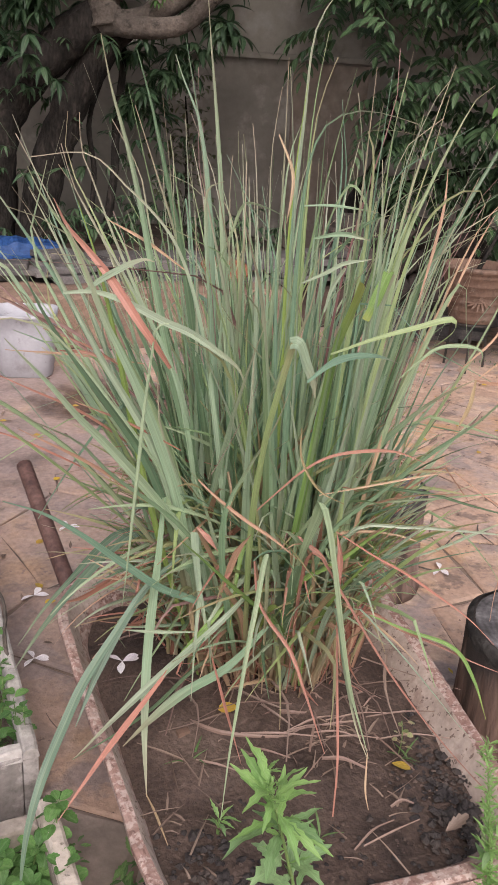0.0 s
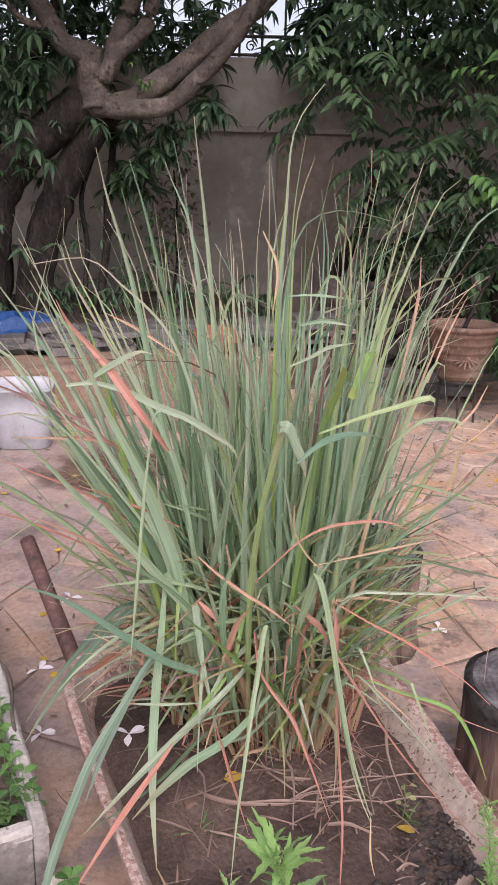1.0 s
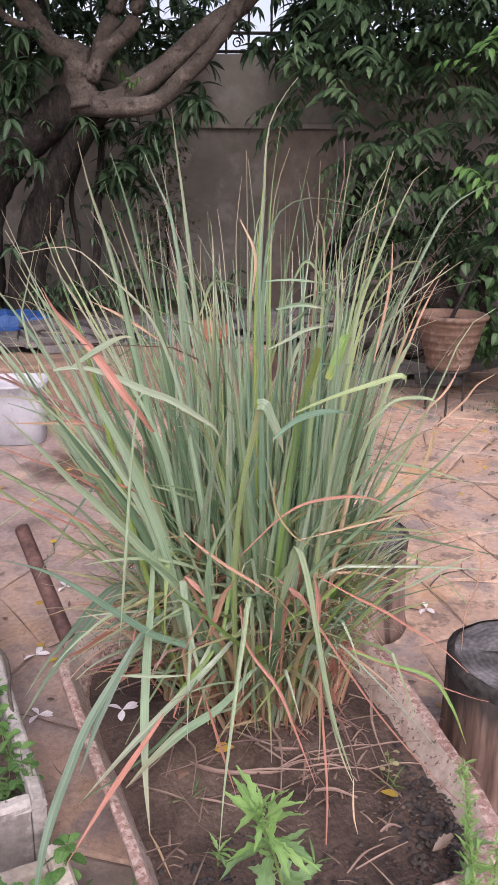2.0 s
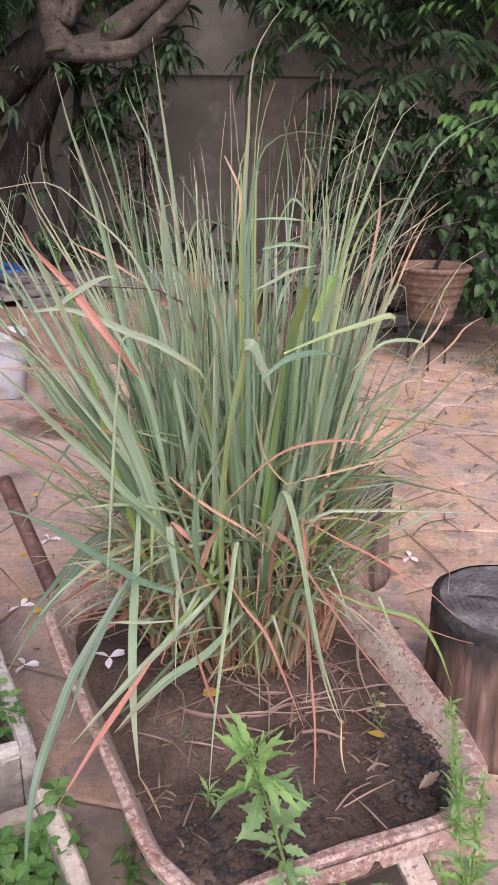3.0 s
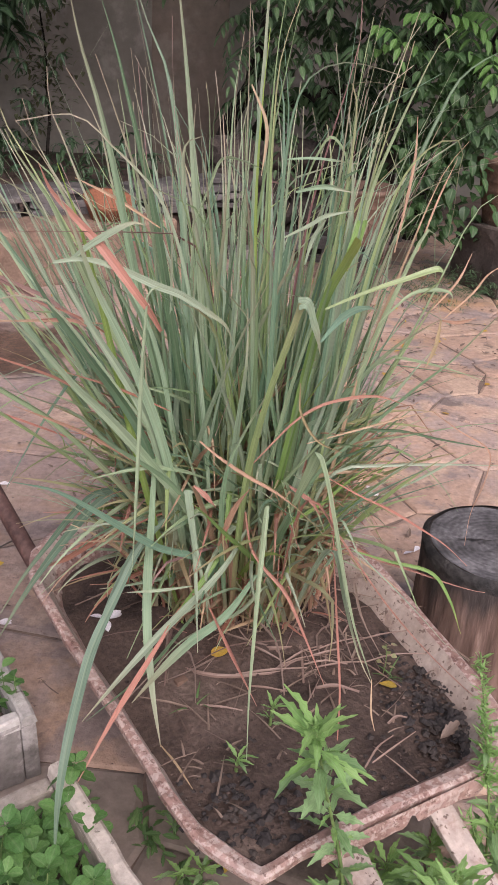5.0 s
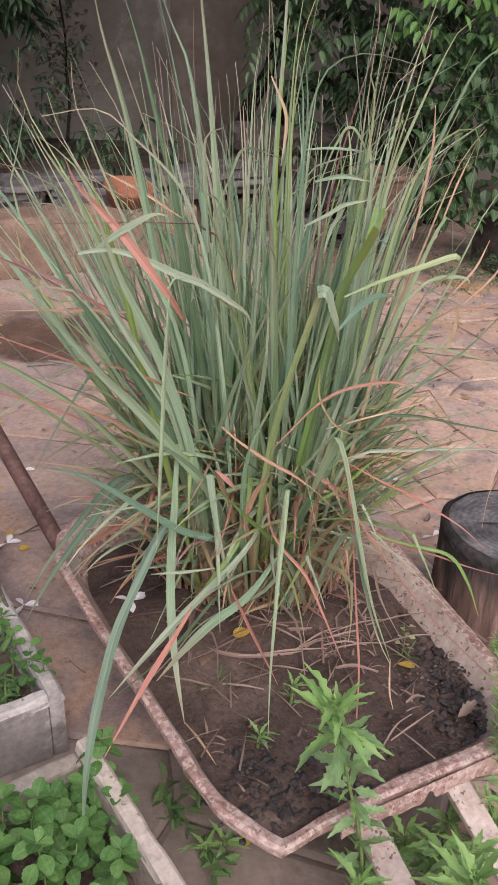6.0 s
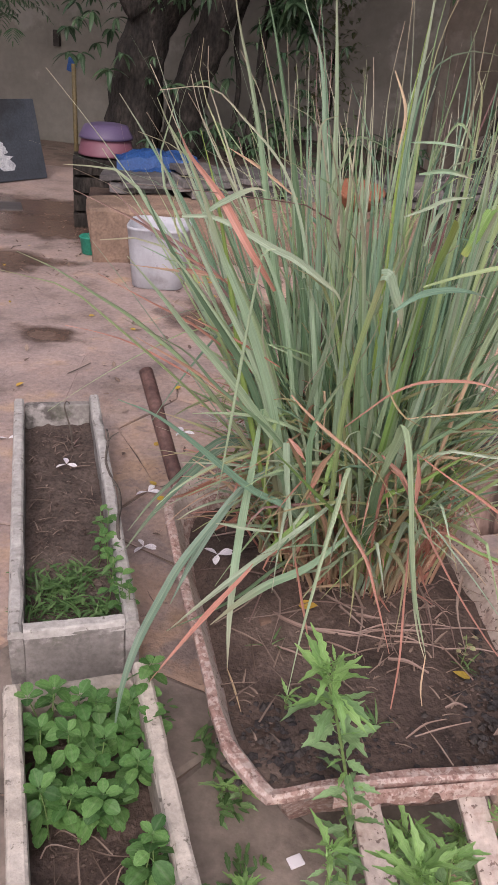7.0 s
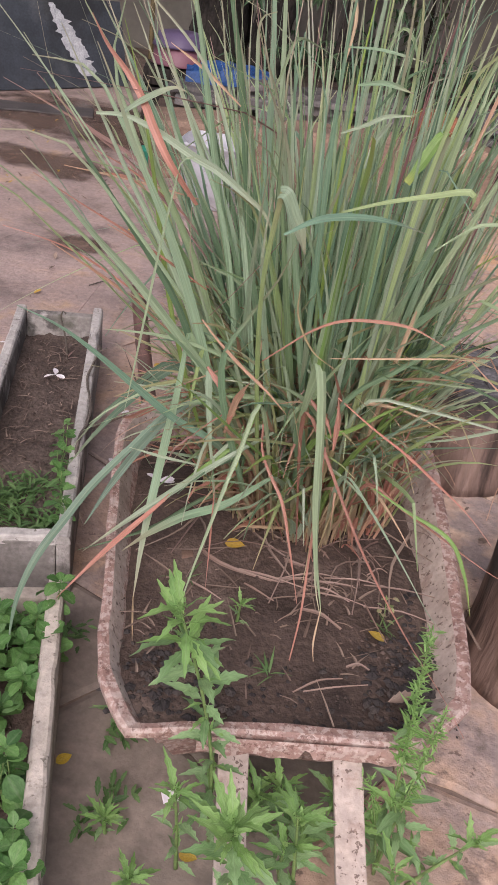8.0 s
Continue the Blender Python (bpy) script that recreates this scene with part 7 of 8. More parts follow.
PATCHES = [(-2.55, 5.15, 0.75, 0.34, 8), (-0.70, 3.56, 0.27, 0.36, 1), (-2.14, 3.95, 0.42, 0.20, 2), (-1.36, 3.02, 0.17, 0.09, 3), (-2.25, 4.72, 0.95, 0.30, 12), (-1.55, 4.55, 0.40, 0.22, 14)]
mat_ob.matrix_basis = pose(-2.85, 4.95, 0.001, 0, 0, 30)


def pot(label, at, r0, r1, h, rows=6):
    ob = thing("flower_pot", label, "pot", at)
    prof = [(r0 * 0.96, 0.0), (r0, 0.01)]
    for i in range(rows):
        f = (i + 0.5) / rows
        r = r0 + (r1 - r0) * f
        prof += [(r - 0.004, h * 0.9 * f - 0.007), (r + 0.002, h * 0.9 * f - 0.002), (r + 0.003, h * 0.9 * f + 0.006)]
    prof += [(r1, h * 0.9), (r1 + 0.012, h * 0.92), (r1 + 0.016, h * 0.97), (r1 + 0.006, h), (r1 - 0.012, h), (r1 - 0.02, h * 0.85)]
    part("body", lathe_bm(prof, 36, 0.002), M["terracotta"], ob, "weathered terracotta", smooth=True)
    hp = Heap()
    for k in range(14):
        a = radians(-90 + (k % 7 - 3) * 4)
        r = (r0 + r1) / 2 + 0.004
        hp.add(*moved(leaf_shape(0.05, 0.012, n=5, droop=0.0), Matrix.Translation((r * math.cos(a), r * math.sin(a), h * 0.42)) @ Matrix.Rotation(a + math.pi / 2, 4, "Z") @ Matrix.Rotation(radians(90), 4, "X") @ Matrix.Rotation(radians(k * 26), 4, "Z")))
    hp.put("ornament", M["terracotta"], ob, "raised leaf ornament")
    part("earth", lathe_bm([(r1 - 0.02, h * 0.84), (r1 - 0.03, h * 0.86)], 24), M["soil"], ob)
    return ob


def iron_stand(at, r, h):
    ob = thing("plant_stand", "thin dark iron plant stand with three legs", "stand", at)
    ring = [(r * math.cos(a), r * math.sin(a), h - 0.008) for a in [2 * math.pi * k / 24 for k in range(25)]]
    v, f = tube(ring, [0.007] * 25, 6)
    link("ring", v, f, M["iron"], ob)
    for k in range(3):
        a = 2.1 * k + 0.4
        v, f = tube([(r * math.cos(a), r * math.sin(a), h - 0.008), (r * 1.1 * math.cos(a), r * 1.1 * math.sin(a), 0)], [0.007, 0.007], 6)
        link("leg", v, f, M["iron"], ob)


iron_stand((1.01, 4.62, 0), 0.11, 0.265)
pot("weathered terracotta pot with leaf ornament on a stand", (1.01, 4.62, 0.265), 0.115, 0.185, 0.30)
pot("large ribbed terracotta pot beside the bush", (1.92, 4.75, 0.36), 0.17, 0.24, 0.36)
plinth = tagged(part("plinth", box_bm(-0.22, 0.22, -0.22, 0.22, 0, 0.36, 0.02, 0.02, 3, 4), M["rock"]), "rough stone block under the large pot", "block")
plinth.matrix_basis = pose(1.92, 4.75, 0, 0, 0, 20)

valve = tagged(part("wall_box", box_bm(-0.03, 0.03, -0.045, 0, -0.07, 0.07, 0.006), M["iron"]), "small black box fixed to the plaster wall", "box")
valve.matrix_basis = pose(-3.67, 7.998, 0.92)
tag_blue = tagged(part("plastic_tag", box_bm(-0.045, 0.045, -0.012, 0, -0.06, 0.06, 0.006, 0.006, 2, 2), M["blue"]), "blue plastic scrap hanging on the wall", "tag")
tag_blue.matrix_basis = pose(-3.53, 7.998, 0.70, 0, 12, 0)

# ---- fence on the wall ----
fence = thing("fence", "black iron fence with scrolls on top of the wall", "fence", (0, 8.1, 2.32))
for k in range(46):
    v_, f_ = tube([(-4.5 + 0.2 * k, 0, 0), (-4.5 + 0.2 * k, 0, 0.75)], [0.012, 0.012], 6)
    link("bar", v_, f_, M["iron"], fence)
    c_ = [(-4.4 + 0.2 * k + 0.05 * (1 - i / 26) * math.cos(i * 0.45), 0, 0.10 + 0.05 * (1 - i / 26) * math.sin(i * 0.45)) for i in range(20)]
    v_, f_ = tube(c_, [0.007] * 20, 5)
    link("scroll", v_, f_, M["iron"], fence)
for z in (0.03, 0.18, 0.7):
    v_, f_ = tube([(-4.6, 0, z), (4.8, 0, z)], [0.014, 0.014], 6)
    link("rail", v_, f_, M["iron"], fence)

# ---- damp patches on the paving ----
def damp_material():
    """Wet dark dirt that thins out to nothing at its rim."""
    m = layered("damp_paving", [(0.092, 0.058, 0.043), (0.125, 0.08, 0.06), (0.16, 0.105, 0.08)], [((0.21, 0.145, 0.112), 9.0, 8, 0.58, 0.66, 0.6)], 5, 0.25, 0.15, 30, 0.004, True)
    n, l = m.node_tree.nodes, m.node_tree.links
    uv = n.new("ShaderNodeUVMap")
    uv.uv_map = "UVMap"
    sep = n.new("ShaderNodeSeparateXYZ")
    l.new(uv.outputs[0], sep.inputs[0])
    t = n.new("ShaderNodeTexNoise")
    t.inputs["Scale"].default_value, t.inputs["Detail"].default_value = 7.0, 8
    l.new(n.new("ShaderNodeNewGeometry").outputs["Position"], t.inputs["Vector"])
    add = n.new("ShaderNodeMath")
    add.operation = "MULTIPLY_ADD"
    add.inputs[1].default_value = 1.3
    l.new(t.outputs["Fac"], add.inputs[0])
    l.new(sep.outputs[1], add.inputs[2])
    mp = n.new("ShaderNodeMapRange")
    mp.inputs[1].default_value, mp.inputs[2].default_value, mp.inputs[3].default_value, mp.inputs[4].default_value = 1.12, 1.55, 0.92, 0.0
    l.new(add.outputs[0], mp.inputs[0])
    mix = n.new("ShaderNodeMixShader")
    l.new(mp.outputs[0], mix.inputs[0])
    l.new(n.new("ShaderNodeBsdfTransparent").outputs[0], mix.inputs[1])
    l.new(n["Principled BSDF"].outputs[0], mix.inputs[2])
    l.new(mix.outputs[0], n["Material Output"].inputs[0])
    return m


M["damp"] = damp_material()
for x, y, rx_, ry_, k in PATCHES:
    vs, us = [Vector((0, 0, 0.0045))], [(0.5, 0.0)]
    for i in range(48):
        a = i * math.pi / 24
        w = 1.25 + 0.4 * noise.noise(Vector((math.cos(a) * 1.3 + k * 5, math.sin(a) * 1.3, 0)))
        vs.append(Vector((rx_ * w * math.cos(a), ry_ * w * math.sin(a), 0.0042)))
        us.append((0.5, 1.0))
    ob = link("damp_patch", vs, [(0, i + 1, (i + 1) % 48 + 1) for i in range(48)], M["damp"], uvs=us)
    ob.location = (x, y, 0)
    tagged(ob, "dark damp patch on the worn paving", "water stain", kind="structure")

# ---- trees ----
trng = random.Random(17)


def branch(parent, ctrl, r0, r1, seed, name="limb", n=16, mat="bark"):
    pts = spline(ctrl, n)
    pts = [p + Vector(noise.noise_vector(p * 3 + Vector((seed, 0, 0)))) * 0.03 for p in pts]
    v, f = tube(pts, [(r0 + (r1 - r0) * i / n) * (1 + 0.12 * noise.noise(Vector((i * 0.7, seed, 0)))) for i in range(n + 1)], 14, 1.0, 0.10 if name == "trunk" else 0.07, seed)
    return link(name, v, f, M[mat], parent, smooth=True)


def whorl(h, at, size, droop, count=7):
    """A whorl of lance-shaped leaves."""
    for k in range(count):
        h.add(*moved(leaf_shape(size * trng.uniform(0.7, 1.15), size * 0.27, n=5, droop=droop, fold=0.3), leaf_pose(at, k * 6.28 / count + trng.uniform(-0.4, 0.4), trng.uniform(-45, 20), trng.uniform(-20, 20))))


def compound(h, at, az, pitch, length, pairs=6, leaflet=0.075, wide=0.30):
    """A feathered leaf: pairs of leaflets along a drooping stalk."""
    p = Vector(at)
    for i in range(pairs + 1):
        f = (i + 1) / (pairs + 1)
        pi_ = radians(pitch - 70 * f * f)
        d = Vector((math.cos(az) * math.cos(pi_), math.sin(az) * math.cos(pi_), math.sin(pi_)))
        p = p + d * (length / (pairs + 1))
        size = leaflet * (1.15 - 0.45 * f) * trng.uniform(0.85, 1.1)
        for side in ((-1, 1) if i < pairs else (0,)):
            h.add(*moved(leaf_shape(size, size * wide, n=4, droop=0.25, fold=0.25), leaf_pose(p, az + side * radians(62), math.degrees(pi_) * 0.4 - 18, side * 12)))


tree = thing("tree", "old gnarled tree with forked limbs and dark leaves", "tree", (-1.85, 6.2, 0.25))
o = Vector((-1.85, 6.2, 0.25))
# trunks take the shade-dark bark, upper limbs the sunlit-looking pale one
TREE_LIMBS = [
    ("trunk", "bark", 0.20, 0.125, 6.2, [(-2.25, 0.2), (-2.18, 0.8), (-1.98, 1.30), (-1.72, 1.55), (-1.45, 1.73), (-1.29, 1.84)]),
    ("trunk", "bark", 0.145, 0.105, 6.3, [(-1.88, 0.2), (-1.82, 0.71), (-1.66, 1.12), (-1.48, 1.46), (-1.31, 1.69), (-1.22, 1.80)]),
    ("limb", "bark_pale", 0.085, 0.060, 6.15, [(-1.40, 1.75), (-1.10, 1.76), (-0.97, 1.83), (-0.83, 1.93), (-0.64, 2.06), (-0.45, 2.21), (-0.30, 2.33), (-0.16, 2.45), (0.10, 2.75)]),
    ("limb", "bark_pale", 0.070, 0.038, 6.05, [(-1.24, 1.72), (-1.00, 1.72), (-0.87, 1.73), (-0.77, 1.78), (-0.64, 1.89), (-0.49, 2.04), (-0.36, 2.19), (-0.26, 2.33), (-0.10, 2.70)]),
    ("limb", "bark_pale", 0.115, 0.085, 6.15, [(-1.33, 1.72), (-1.36, 1.94), (-1.36, 2.07)]),
    ("limb", "bark_pale", 0.080, 0.048, 6.15, [(-1.30, 2.02), (-1.40, 2.06), (-1.51, 2.09), (-1.61, 2.20), (-1.70, 2.34), (-1.90, 2.75)]),
    ("limb", "bark_pale", 0.026, 0.016, 6.15, [(-1.64, 2.23), (-1.72, 2.23), (-1.82, 2.27), (-1.91, 2.37), (-2.05, 2.65)]),
    ("limb", "bark_pale", 0.070, 0.055, 6.2, [(-1.31, 1.90), (-1.23, 2.04), (-1.18, 2.20), (-1.12, 2.34), (-1.0, 2.70)]),
    ("limb", "bark_pale", 0.058, 0.042, 6.1, [(-1.28, 1.90), (-1.19, 2.04), (-1.09, 2.14), (-0.99, 2.24), (-0.93, 2.36), (-0.82, 2.75)]),
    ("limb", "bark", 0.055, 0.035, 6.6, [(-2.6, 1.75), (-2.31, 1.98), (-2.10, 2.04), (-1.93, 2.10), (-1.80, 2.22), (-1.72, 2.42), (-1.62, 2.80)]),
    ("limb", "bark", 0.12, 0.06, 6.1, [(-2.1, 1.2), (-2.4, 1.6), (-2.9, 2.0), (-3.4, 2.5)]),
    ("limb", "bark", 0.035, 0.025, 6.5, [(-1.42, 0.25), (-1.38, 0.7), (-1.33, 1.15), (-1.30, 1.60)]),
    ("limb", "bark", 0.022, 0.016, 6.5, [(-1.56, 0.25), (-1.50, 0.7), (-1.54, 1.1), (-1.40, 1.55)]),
]
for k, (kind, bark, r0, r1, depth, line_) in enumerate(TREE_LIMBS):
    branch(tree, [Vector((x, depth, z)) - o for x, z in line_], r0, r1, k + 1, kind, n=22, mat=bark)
h = Heap()
for k in range(900):
    x, y, z = trng.uniform(-3.8, 2.6), trng.uniform(5.2, 8.9), 2.35 + 1.5 * trng.random()
    if -0.50 < x - 0.12 * (y - 6) < -0.08 and z < 2.95:
        continue
    whorl(h, Vector((x, y, z)) - o, trng.uniform(0.11, 0.2), 0.35)
# unseen higher leaves, added to shade the wall, bed and trunks below
for k in range(430):
    whorl(h, Vector((trng.uniform(-4.2, 4.5), trng.uniform(4.2, 7.0), trng.uniform(2.75, 4.6))) - o, trng.uniform(0.22, 0.34), 0.35, 6)
# mostly unseen leaves further west, added to darken the wall there
for k in range(300):
    whorl(h, Vector((trng.uniform(-6.2, -2.2), trng.uniform(4.4, 7.8), trng.uniform(2.5, 4.6))) - o, trng.uniform(0.24, 0.36), 0.35, 6)
for k in range(560):
    x = trng.choice((trng.uniform(-3.6, -0.62), trng.uniform(-0.05, 3.0), trng.uniform(0.12, 3.0)))
    whorl(h, Vector((x, trng.uniform(7.2, 7.9), trng.uniform(2.2, 3.0))) - o, trng.uniform(0.14, 0.22), 0.4)
for k in range(60):
    x, z = trng.uniform(-2.2, -0.6), trng.uniform(1.75, 2.5)
    whorl(h, Vector((x, trng.uniform(6.4, 7.2), z)) - o, trng.uniform(0.10, 0.17), 0.4)
for x, y, z in [(-0.55, 6.0, 1.78), (-0.48, 6.0, 1.72), (-0.95, 6.3, 1.48), (-1.1, 6.3, 1.35), (-0.85, 6.3, 1.5), (-1.2, 6.5, 1.25), (-1.3, 6.5, 1.2), (-1.05, 6.6, 1.2), (0.05, 6.0, 2.15), (0.2, 6.0, 2.05), (0.35, 6.0, 2.1), (-0.15, 6.1, 2.1), (-1.75, 6.0, 1.9), (-1.9, 6.0, 1.8)]:
    for q in range(3):
        whorl(h, Vector((x + trng.gauss(0, 0.05), y, z + trng.gauss(0, 0.04))) - o, trng.uniform(0.12, 0.19), 0.5)
keep = trng.getstate()
for x, y, z, n in ((-1.62, 5.75, 2.10, 4), (-1.28, 5.85, 1.66, 3), (-1.05, 6.3, 1.72, 8), (-0.92, 6.3, 1.60, 8), (-1.70, 5.75, 1.50, 6), (-0.80, 6.4, 1.68, 6)):
    # leaves that hang before the trunk and limbs
    for q in range(n):
        whorl(h, Vector((x + trng.gauss(0, 0.09), y + trng.gauss(0, 0.06), z + trng.gauss(0, 0.08))) - o, trng.uniform(0.10, 0.16), 0.5)
trng.setstate(keep)
tagged(h.put("crown", M["tree_leaf"], tree, "dark leathery leaves"), kind="stuff")
state = trng.getstate()
h = Heap()
for x, z, n in [(-1.25, 1.55, 6), (-1.0, 1.57, 5), (-1.15, 1.45, 6), (-1.28, 1.32, 5), (-1.03, 1.36, 4), (-1.65, 1.95, 6), (-1.72, 1.82, 6), (-1.58, 2.0, 4), (-1.96, 1.89, 6), (-2.1, 1.7, 5), (-0.56, 1.80, 3), (-0.66, 1.84, 2), (-1.9, 2.1, 5)]:
    for q in range(n):
        whorl(h, Vector((x + trng.gauss(0, 0.07), (6.0 if x < -1.5 else 6.5) + trng.gauss(0, 0.08), z + trng.gauss(0, 0.06))) - o, trng.uniform(0.10, 0.16), 0.5, 6)
for q in range(95):
    # shoots and hanging leaves round the trunks
    whorl(h, Vector((trng.uniform(-2.7, -1.55), trng.uniform(5.85, 6.6), trng.uniform(0.75, 2.1))) - o, trng.uniform(0.07, 0.14), 0.5, 6)
for q in range(40):
    whorl(h, Vector((trng.uniform(-1.6, -0.7), trng.uniform(6.3, 6.9), trng.uniform(0.45, 1.1))) - o, trng.uniform(0.06, 0.11), 0.5, 5)
tagged(h.put("low_leaves", M["tree_leaf"], tree), kind="stuff")
h = Heap()
for q in range(7):
    whorl(h, Vector((-1.0 + trng.gauss(0, 0.035), 6.0, 1.86 + trng.gauss(0, 0.05))) - o, trng.uniform(0.05, 0.08), 0.3, 5)
tagged(h.put("young_shoot", M["bright_leaf"], tree, "small yellow-green shoot"), kind="stuff")
trng.setstate(state)

shrub = thing("shrub", "thin shrub with small dull leaves before the wall", "shrub", (-0.95, 7.2, 0.25))
branch(shrub, [(0, 0, 0), (0.03, 0, 0.5), (0.0, 0, 1.1)], 0.015, 0.006, 9, "stem")
h = Heap()
for k in range(420):
    z = trng.uniform(0.25, 1.3)
    h.add(*moved(leaf_shape(0.06, 0.03, n=4), leaf_pose((trng.gauss(0, 0.12), trng.gauss(0, 0.1), z), trng.uniform(0, 6.28), trng.uniform(-40, 30))))
tagged(h.put("leaves", M["dull_leaf"], shrub), kind="stuff")

bush = thing("bush", "large bush with feathered glossy green leaves", "bush", (1.6, 5.9, 0.0))
o = Vector((1.6, 5.9, 0.0))
for k, ctrl in enumerate([[(0.45, 6.2, 0), (0.5, 6.1, 0.5), (0.75, 6.0, 0.85), (1.1, 5.8, 1.0)], [(0.3, 6.4, 0), (0.35, 6.3, 0.6), (0.55, 6.1, 1.0), (0.6, 5.9, 1.4)], [(1.5, 5.9, 0), (1.45, 5.8, 0.8), (1.6, 5.6, 1.5), (1.4, 5.3, 2.1)], [(1.7, 6.0, 0), (1.9, 5.9, 0.9), (2.2, 5.7, 1.7)]]):
    branch(bush, [Vector(p) - o for p in ctrl], 0.09 - 0.015 * k, 0.03, 20 + k)
h, h2 = Heap(), Heap()
for k in range(640):
    x = trng.uniform(0.1, 3.6)
    y = 5.0 + 0.35 * abs(x - 1.6) + trng.uniform(0.0, 1.2)
    z = trng.uniform(0.7, 2.9)
    if x < 1.0 and z < 1.75 - 0.65 * x:
        continue
    compound(h, Vector((x, y, z)) - o, trng.gauss(-math.pi / 2, 0.9), trng.uniform(-10, 35), trng.uniform(0.34, 0.52), 6, trng.uniform(0.11, 0.15), 0.34)
# outer leaves in the brighter green, so that they look lit
for k in range(40):
    x = trng.uniform(1.0, 2.1)
    z = 1.15 + 1.0 * trng.random()
    compound(h2, Vector((x, 4.75 + trng.uniform(-0.15, 0.2), z)) - o, trng.gauss(-math.pi / 2, 0.8), trng.uniform(-5, 35), trng.uniform(0.26, 0.40), 5, trng.uniform(0.10, 0.14), 0.38)
for k in range(150):
    x, z = trng.uniform(0.45, 1.9), trng.uniform(0.55, 1.5)
    compound(h, Vector((x, 5.75 + trng.uniform(0.0, 0.5), z)) - o, trng.gauss(-math.pi / 2, 0.9), trng.uniform(-30, 20), trng.uniform(0.26, 0.42), 6, trng.uniform(0.08, 0.12), 0.34)
tagged(h.put("crown", M["bush_leaf"], bush, "dark feathered leaves"), kind="stuff")
tagged(h2.put("outer_leaves", M["bright_leaf"], bush, "brighter outer leaves"), kind="stuff")

creeper = thing("potted_creeper", "leafy creeper hanging over the terracotta pot", "plant", (1.15, 4.75, 0.5))
h = Heap()
for k in range(620):
    f = trng.random()
    p = Vector((trng.gauss(0.22 + 0.1 * f, 0.16), trng.gauss(0.0, 0.13), -0.22 + 0.95 * f))
    if p.x < -0.05 and p.z < 0.1:
        continue
    h.add(*moved(leaf_shape(trng.uniform(0.05, 0.085), trng.uniform(0.04, 0.06), n=5, droop=0.4), leaf_pose(p, trng.gauss(-math.pi / 2, 1.0), trng.uniform(-60, 10), trng.uniform(-25, 25))))
tagged(h.put("leaves", M["creeper_leaf"], creeper), kind="stuff")
stem_part("stem", [(-0.14, -0.1, 0.02), (0.0, 0.0, 0.3), (0.2, 0.05, 0.6)], 0.012, 0.005, M["bark"], creeper)
low = thing("ground_fern", "low feathery green plant at the foot of the pots", "plant", (1.55, 4.55, 0))
h = Heap()
for k in range(90):
    compound(h, (trng.gauss(0, 0.18), trng.gauss(0, 0.12), 0.02), trng.uniform(0, 6.28), trng.uniform(25, 75), trng.uniform(0.15, 0.28), 7, 0.03, 0.2)
tagged(h.put("fronds", M["bush_leaf"], low), kind="stuff")
fern = thing("hanging_fern", "dark fern fronds against the side wall", "plant", (-3.6, 6.4, 1.05))
h = Heap()
for k in range(40):
    compound(h, (trng.gauss(0, 0.2), trng.gauss(0, 0.15), 0.1 + trng.gauss(0, 0.1)), trng.uniform(0, 6.28), trng.uniform(0, 50), trng.uniform(0.3, 0.55), 10, 0.10, 0.16)
tagged(h.put("fronds", M["tree_leaf"], fern), kind="stuff")
spray = thing("young_tree", "young tree with bright drooping feathered leaves", "tree", (-2.2, 6.6, 0.25))
branch(spray, [(0, 0, 0), (0.03, 0, 0.7), (0.0, 0, 1.4)], 0.05, 0.03, 31, "trunk")
h = Heap()
for k in range(46):
    compound(h, (trng.gauss(0.05, 0.2), trng.gauss(-0.1, 0.15), 1.25 + trng.gauss(0, 0.16)), trng.uniform(0, 6.28), trng.uniform(-10, 40), trng.uniform(0.25, 0.4), 6, 0.10, 0.28)
tagged(h.put("crown", M["bush_leaf"], spray), kind="stuff")
weeds_back = thing("ground_cover", "dark low plants under the tree", "plant", (-1.0, 6.0, 0.26))
h = Heap()
for k in range(110):
    whorl(h, (trng.uniform(-1.0, 0.9), trng.uniform(-0.2, 0.9), trng.uniform(0.03, 0.3)), trng.uniform(0.06, 0.12), 0.4, 5)
tagged(h.put("leaves", M["tree_leaf"], weeds_back), kind="stuff")

# ---- paving ----
def clip(poly, a, b):
    """The part of a polygon nearer to a than to b."""
    mx, my, nx, ny = (a[0] + b[0]) / 2, (a[1] + b[1]) / 2, b[0] - a[0], b[1] - a[1]
    out = []
    for i in range(len(poly)):
        p, q = poly[i], poly[(i + 1) % len(poly)]
        dp, dq = (p[0] - mx) * nx + (p[1] - my) * ny, (q[0] - mx) * nx + (q[1] - my) * ny
        if dp <= 0:
            out.append(p)
        if dp * dq < 0:
            f = dp / (dp - dq)
            out.append((p[0] + (q[0] - p[0]) * f, p[1] + (q[1] - p[1]) * f))
    return out


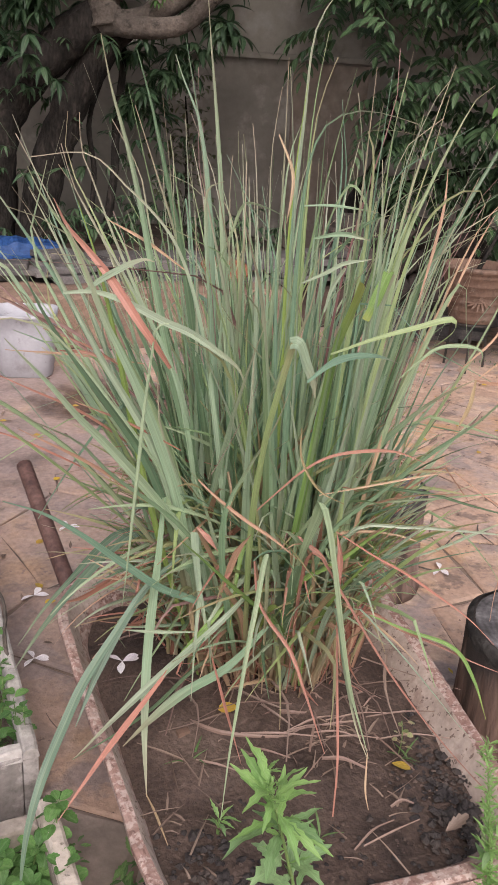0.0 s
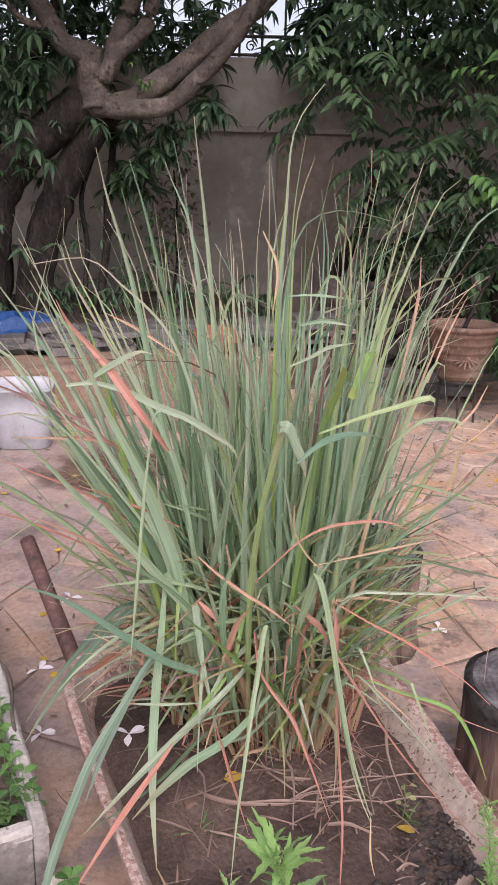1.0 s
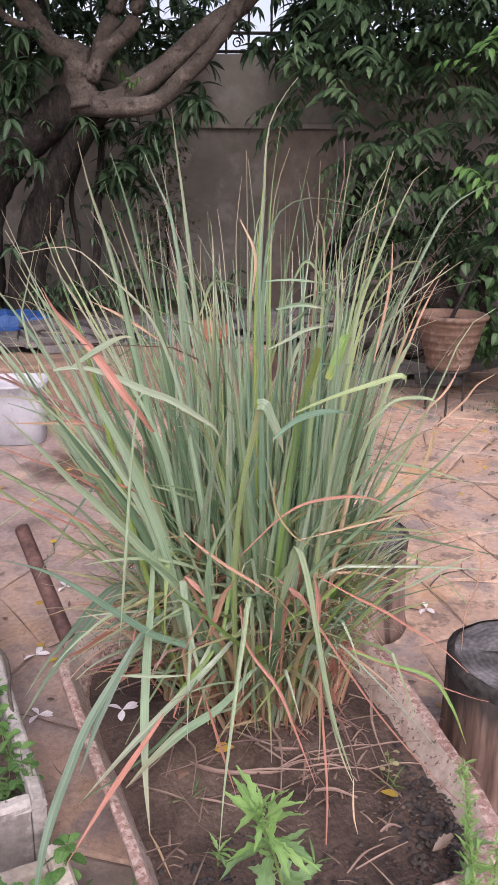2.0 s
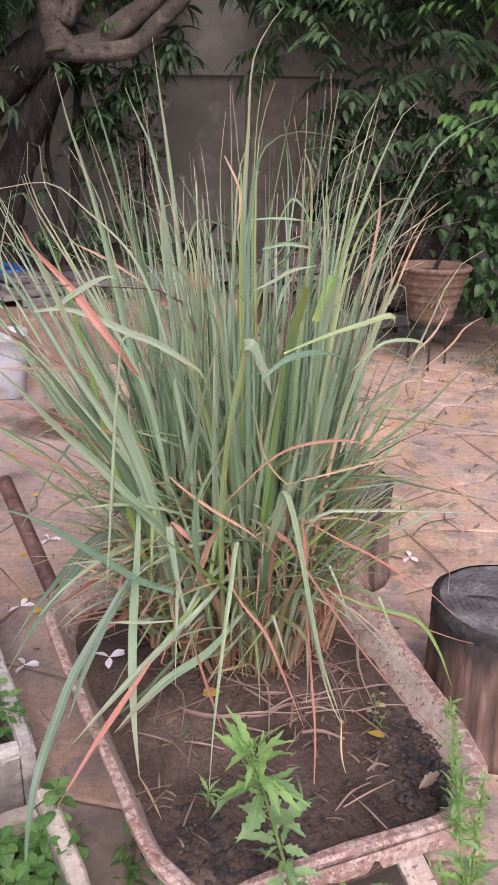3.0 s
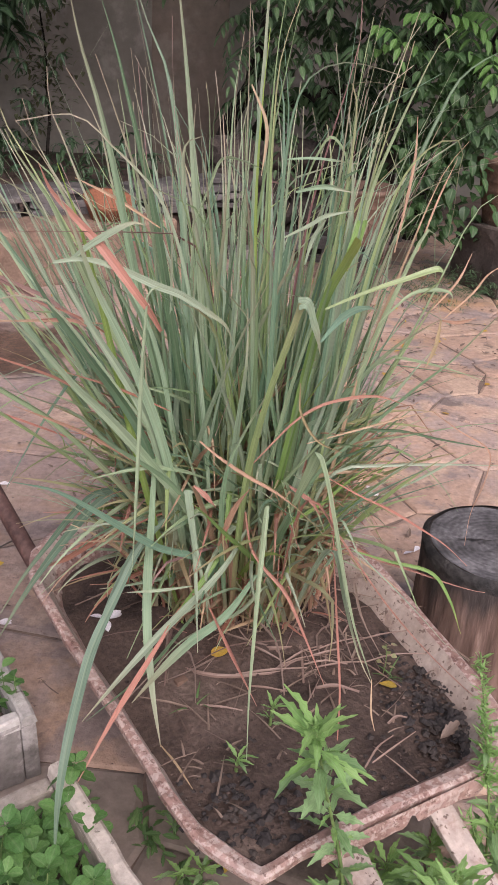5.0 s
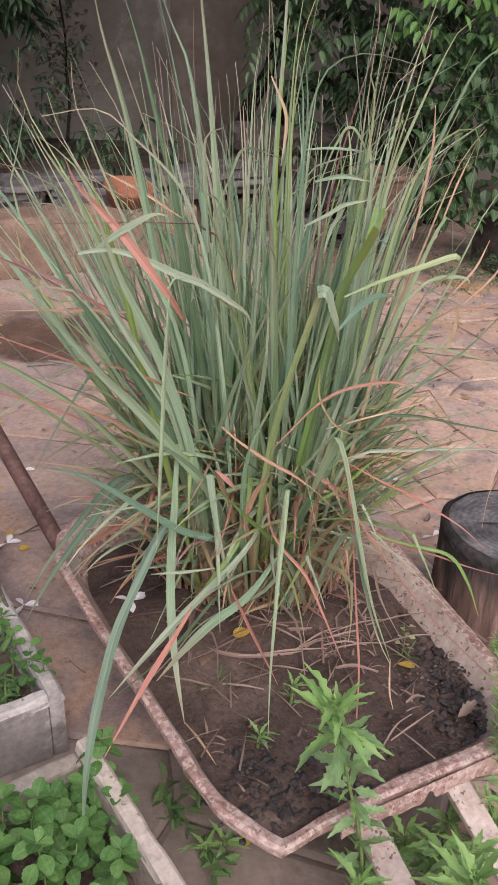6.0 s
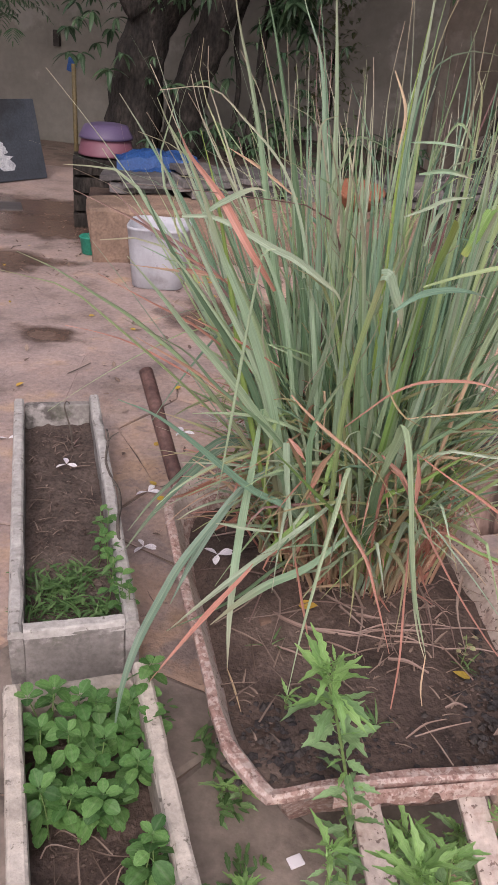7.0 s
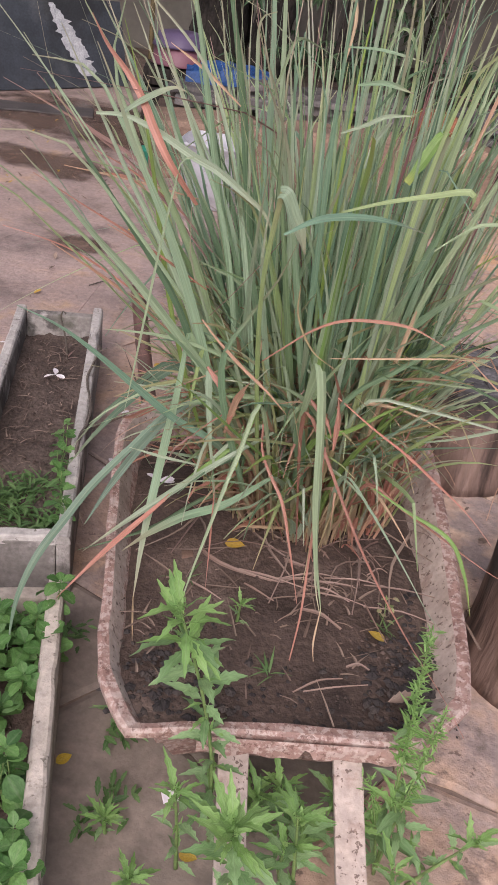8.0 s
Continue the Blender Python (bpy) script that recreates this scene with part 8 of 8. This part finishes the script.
paving = thing("pavement", "crazy paving of tan and pinkish flagstones with dark joints", "pavement", kind="structure")
prng = random.Random(5)
seeds = []
for x0, x1, y0, y1, step in ((-4.0, -0.5, -0.4, 6.4, 0.50), (-0.5, 2.75, -0.4, 6.4, 0.36)):
    for j in range(int((y1 - y0) / step)):
        for i in range(int((x1 - x0) / step)):
            seeds.append((x0 + (i + 0.5 + prng.uniform(-0.46, 0.46)) * step, y0 + (j + 0.5 + prng.uniform(-0.46, 0.46)) * step))
for s in seeds:
    poly = [(s[0] - 0.7, s[1] - 0.7), (s[0] + 0.7, s[1] - 0.7), (s[0] + 0.7, s[1] + 0.7), (s[0] - 0.7, s[1] + 0.7)]
    for o in seeds:
        if o is not s and abs(o[0] - s[0]) < 1.6 and abs(o[1] - s[1]) < 1.6:
            poly = clip(poly, s, o)
    if len(poly) < 3:
        continue
    gap = prng.uniform(0.0005, 0.003)
    hz = prng.uniform(-0.001, 0.002)
    edge = 0.012
    if s[0] < -0.5 and s[1] > 2.0:
        gap, hz, edge = 0.0004, 0.0, 0.003
    # roughened outline: an extra point on each edge, worn back a little
    c = Vector((s[0], s[1], 0))
    pts = []
    for i in range(len(poly)):
        p, q = Vector((*poly[i], 0)), Vector((*poly[(i + 1) % len(poly)], 0))
        inward = abs(prng.uniform(-1, 1) + prng.uniform(-1, 1)) * (0.007 if edge > 0.01 else 0.0)
        pts += [p, (p + q) / 2 + (c - (p + q) / 2).normalized() * inward]
    verts = []
    for p in pts:
        d = p - c
        verts.append((c + d * (1 - gap / max(d.length, 0.05)) + Vector((0, 0, -0.011))) - c)
    for p in pts:
        d = p - c
        verts.append((d * (1 - gap / max(d.length, 0.05)) + Vector((0, 0, hz - edge / 3))))
    for p in pts:
        d = p - c
        verts.append((d * (1 - (gap + edge) / max(d.length, 0.05)) + Vector((0, 0, hz))))
    n = len(pts)
    faces = [tuple(range(2 * n, 3 * n))]
    for k in range(n):
        k2 = (k + 1) % n
        faces += [(k, k2, n + k2, n + k), (n + k, n + k2, 2 * n + k2, 2 * n + k)]
    # mud beside the tub; below its front the same tone paints shade
    ob = link("flagstone", verts, faces, M["stone_mud_shade"] if s[1] < 1.3 and -0.6 < s[0] < 0.46 else M["stone"], paving)
    ob.location = c
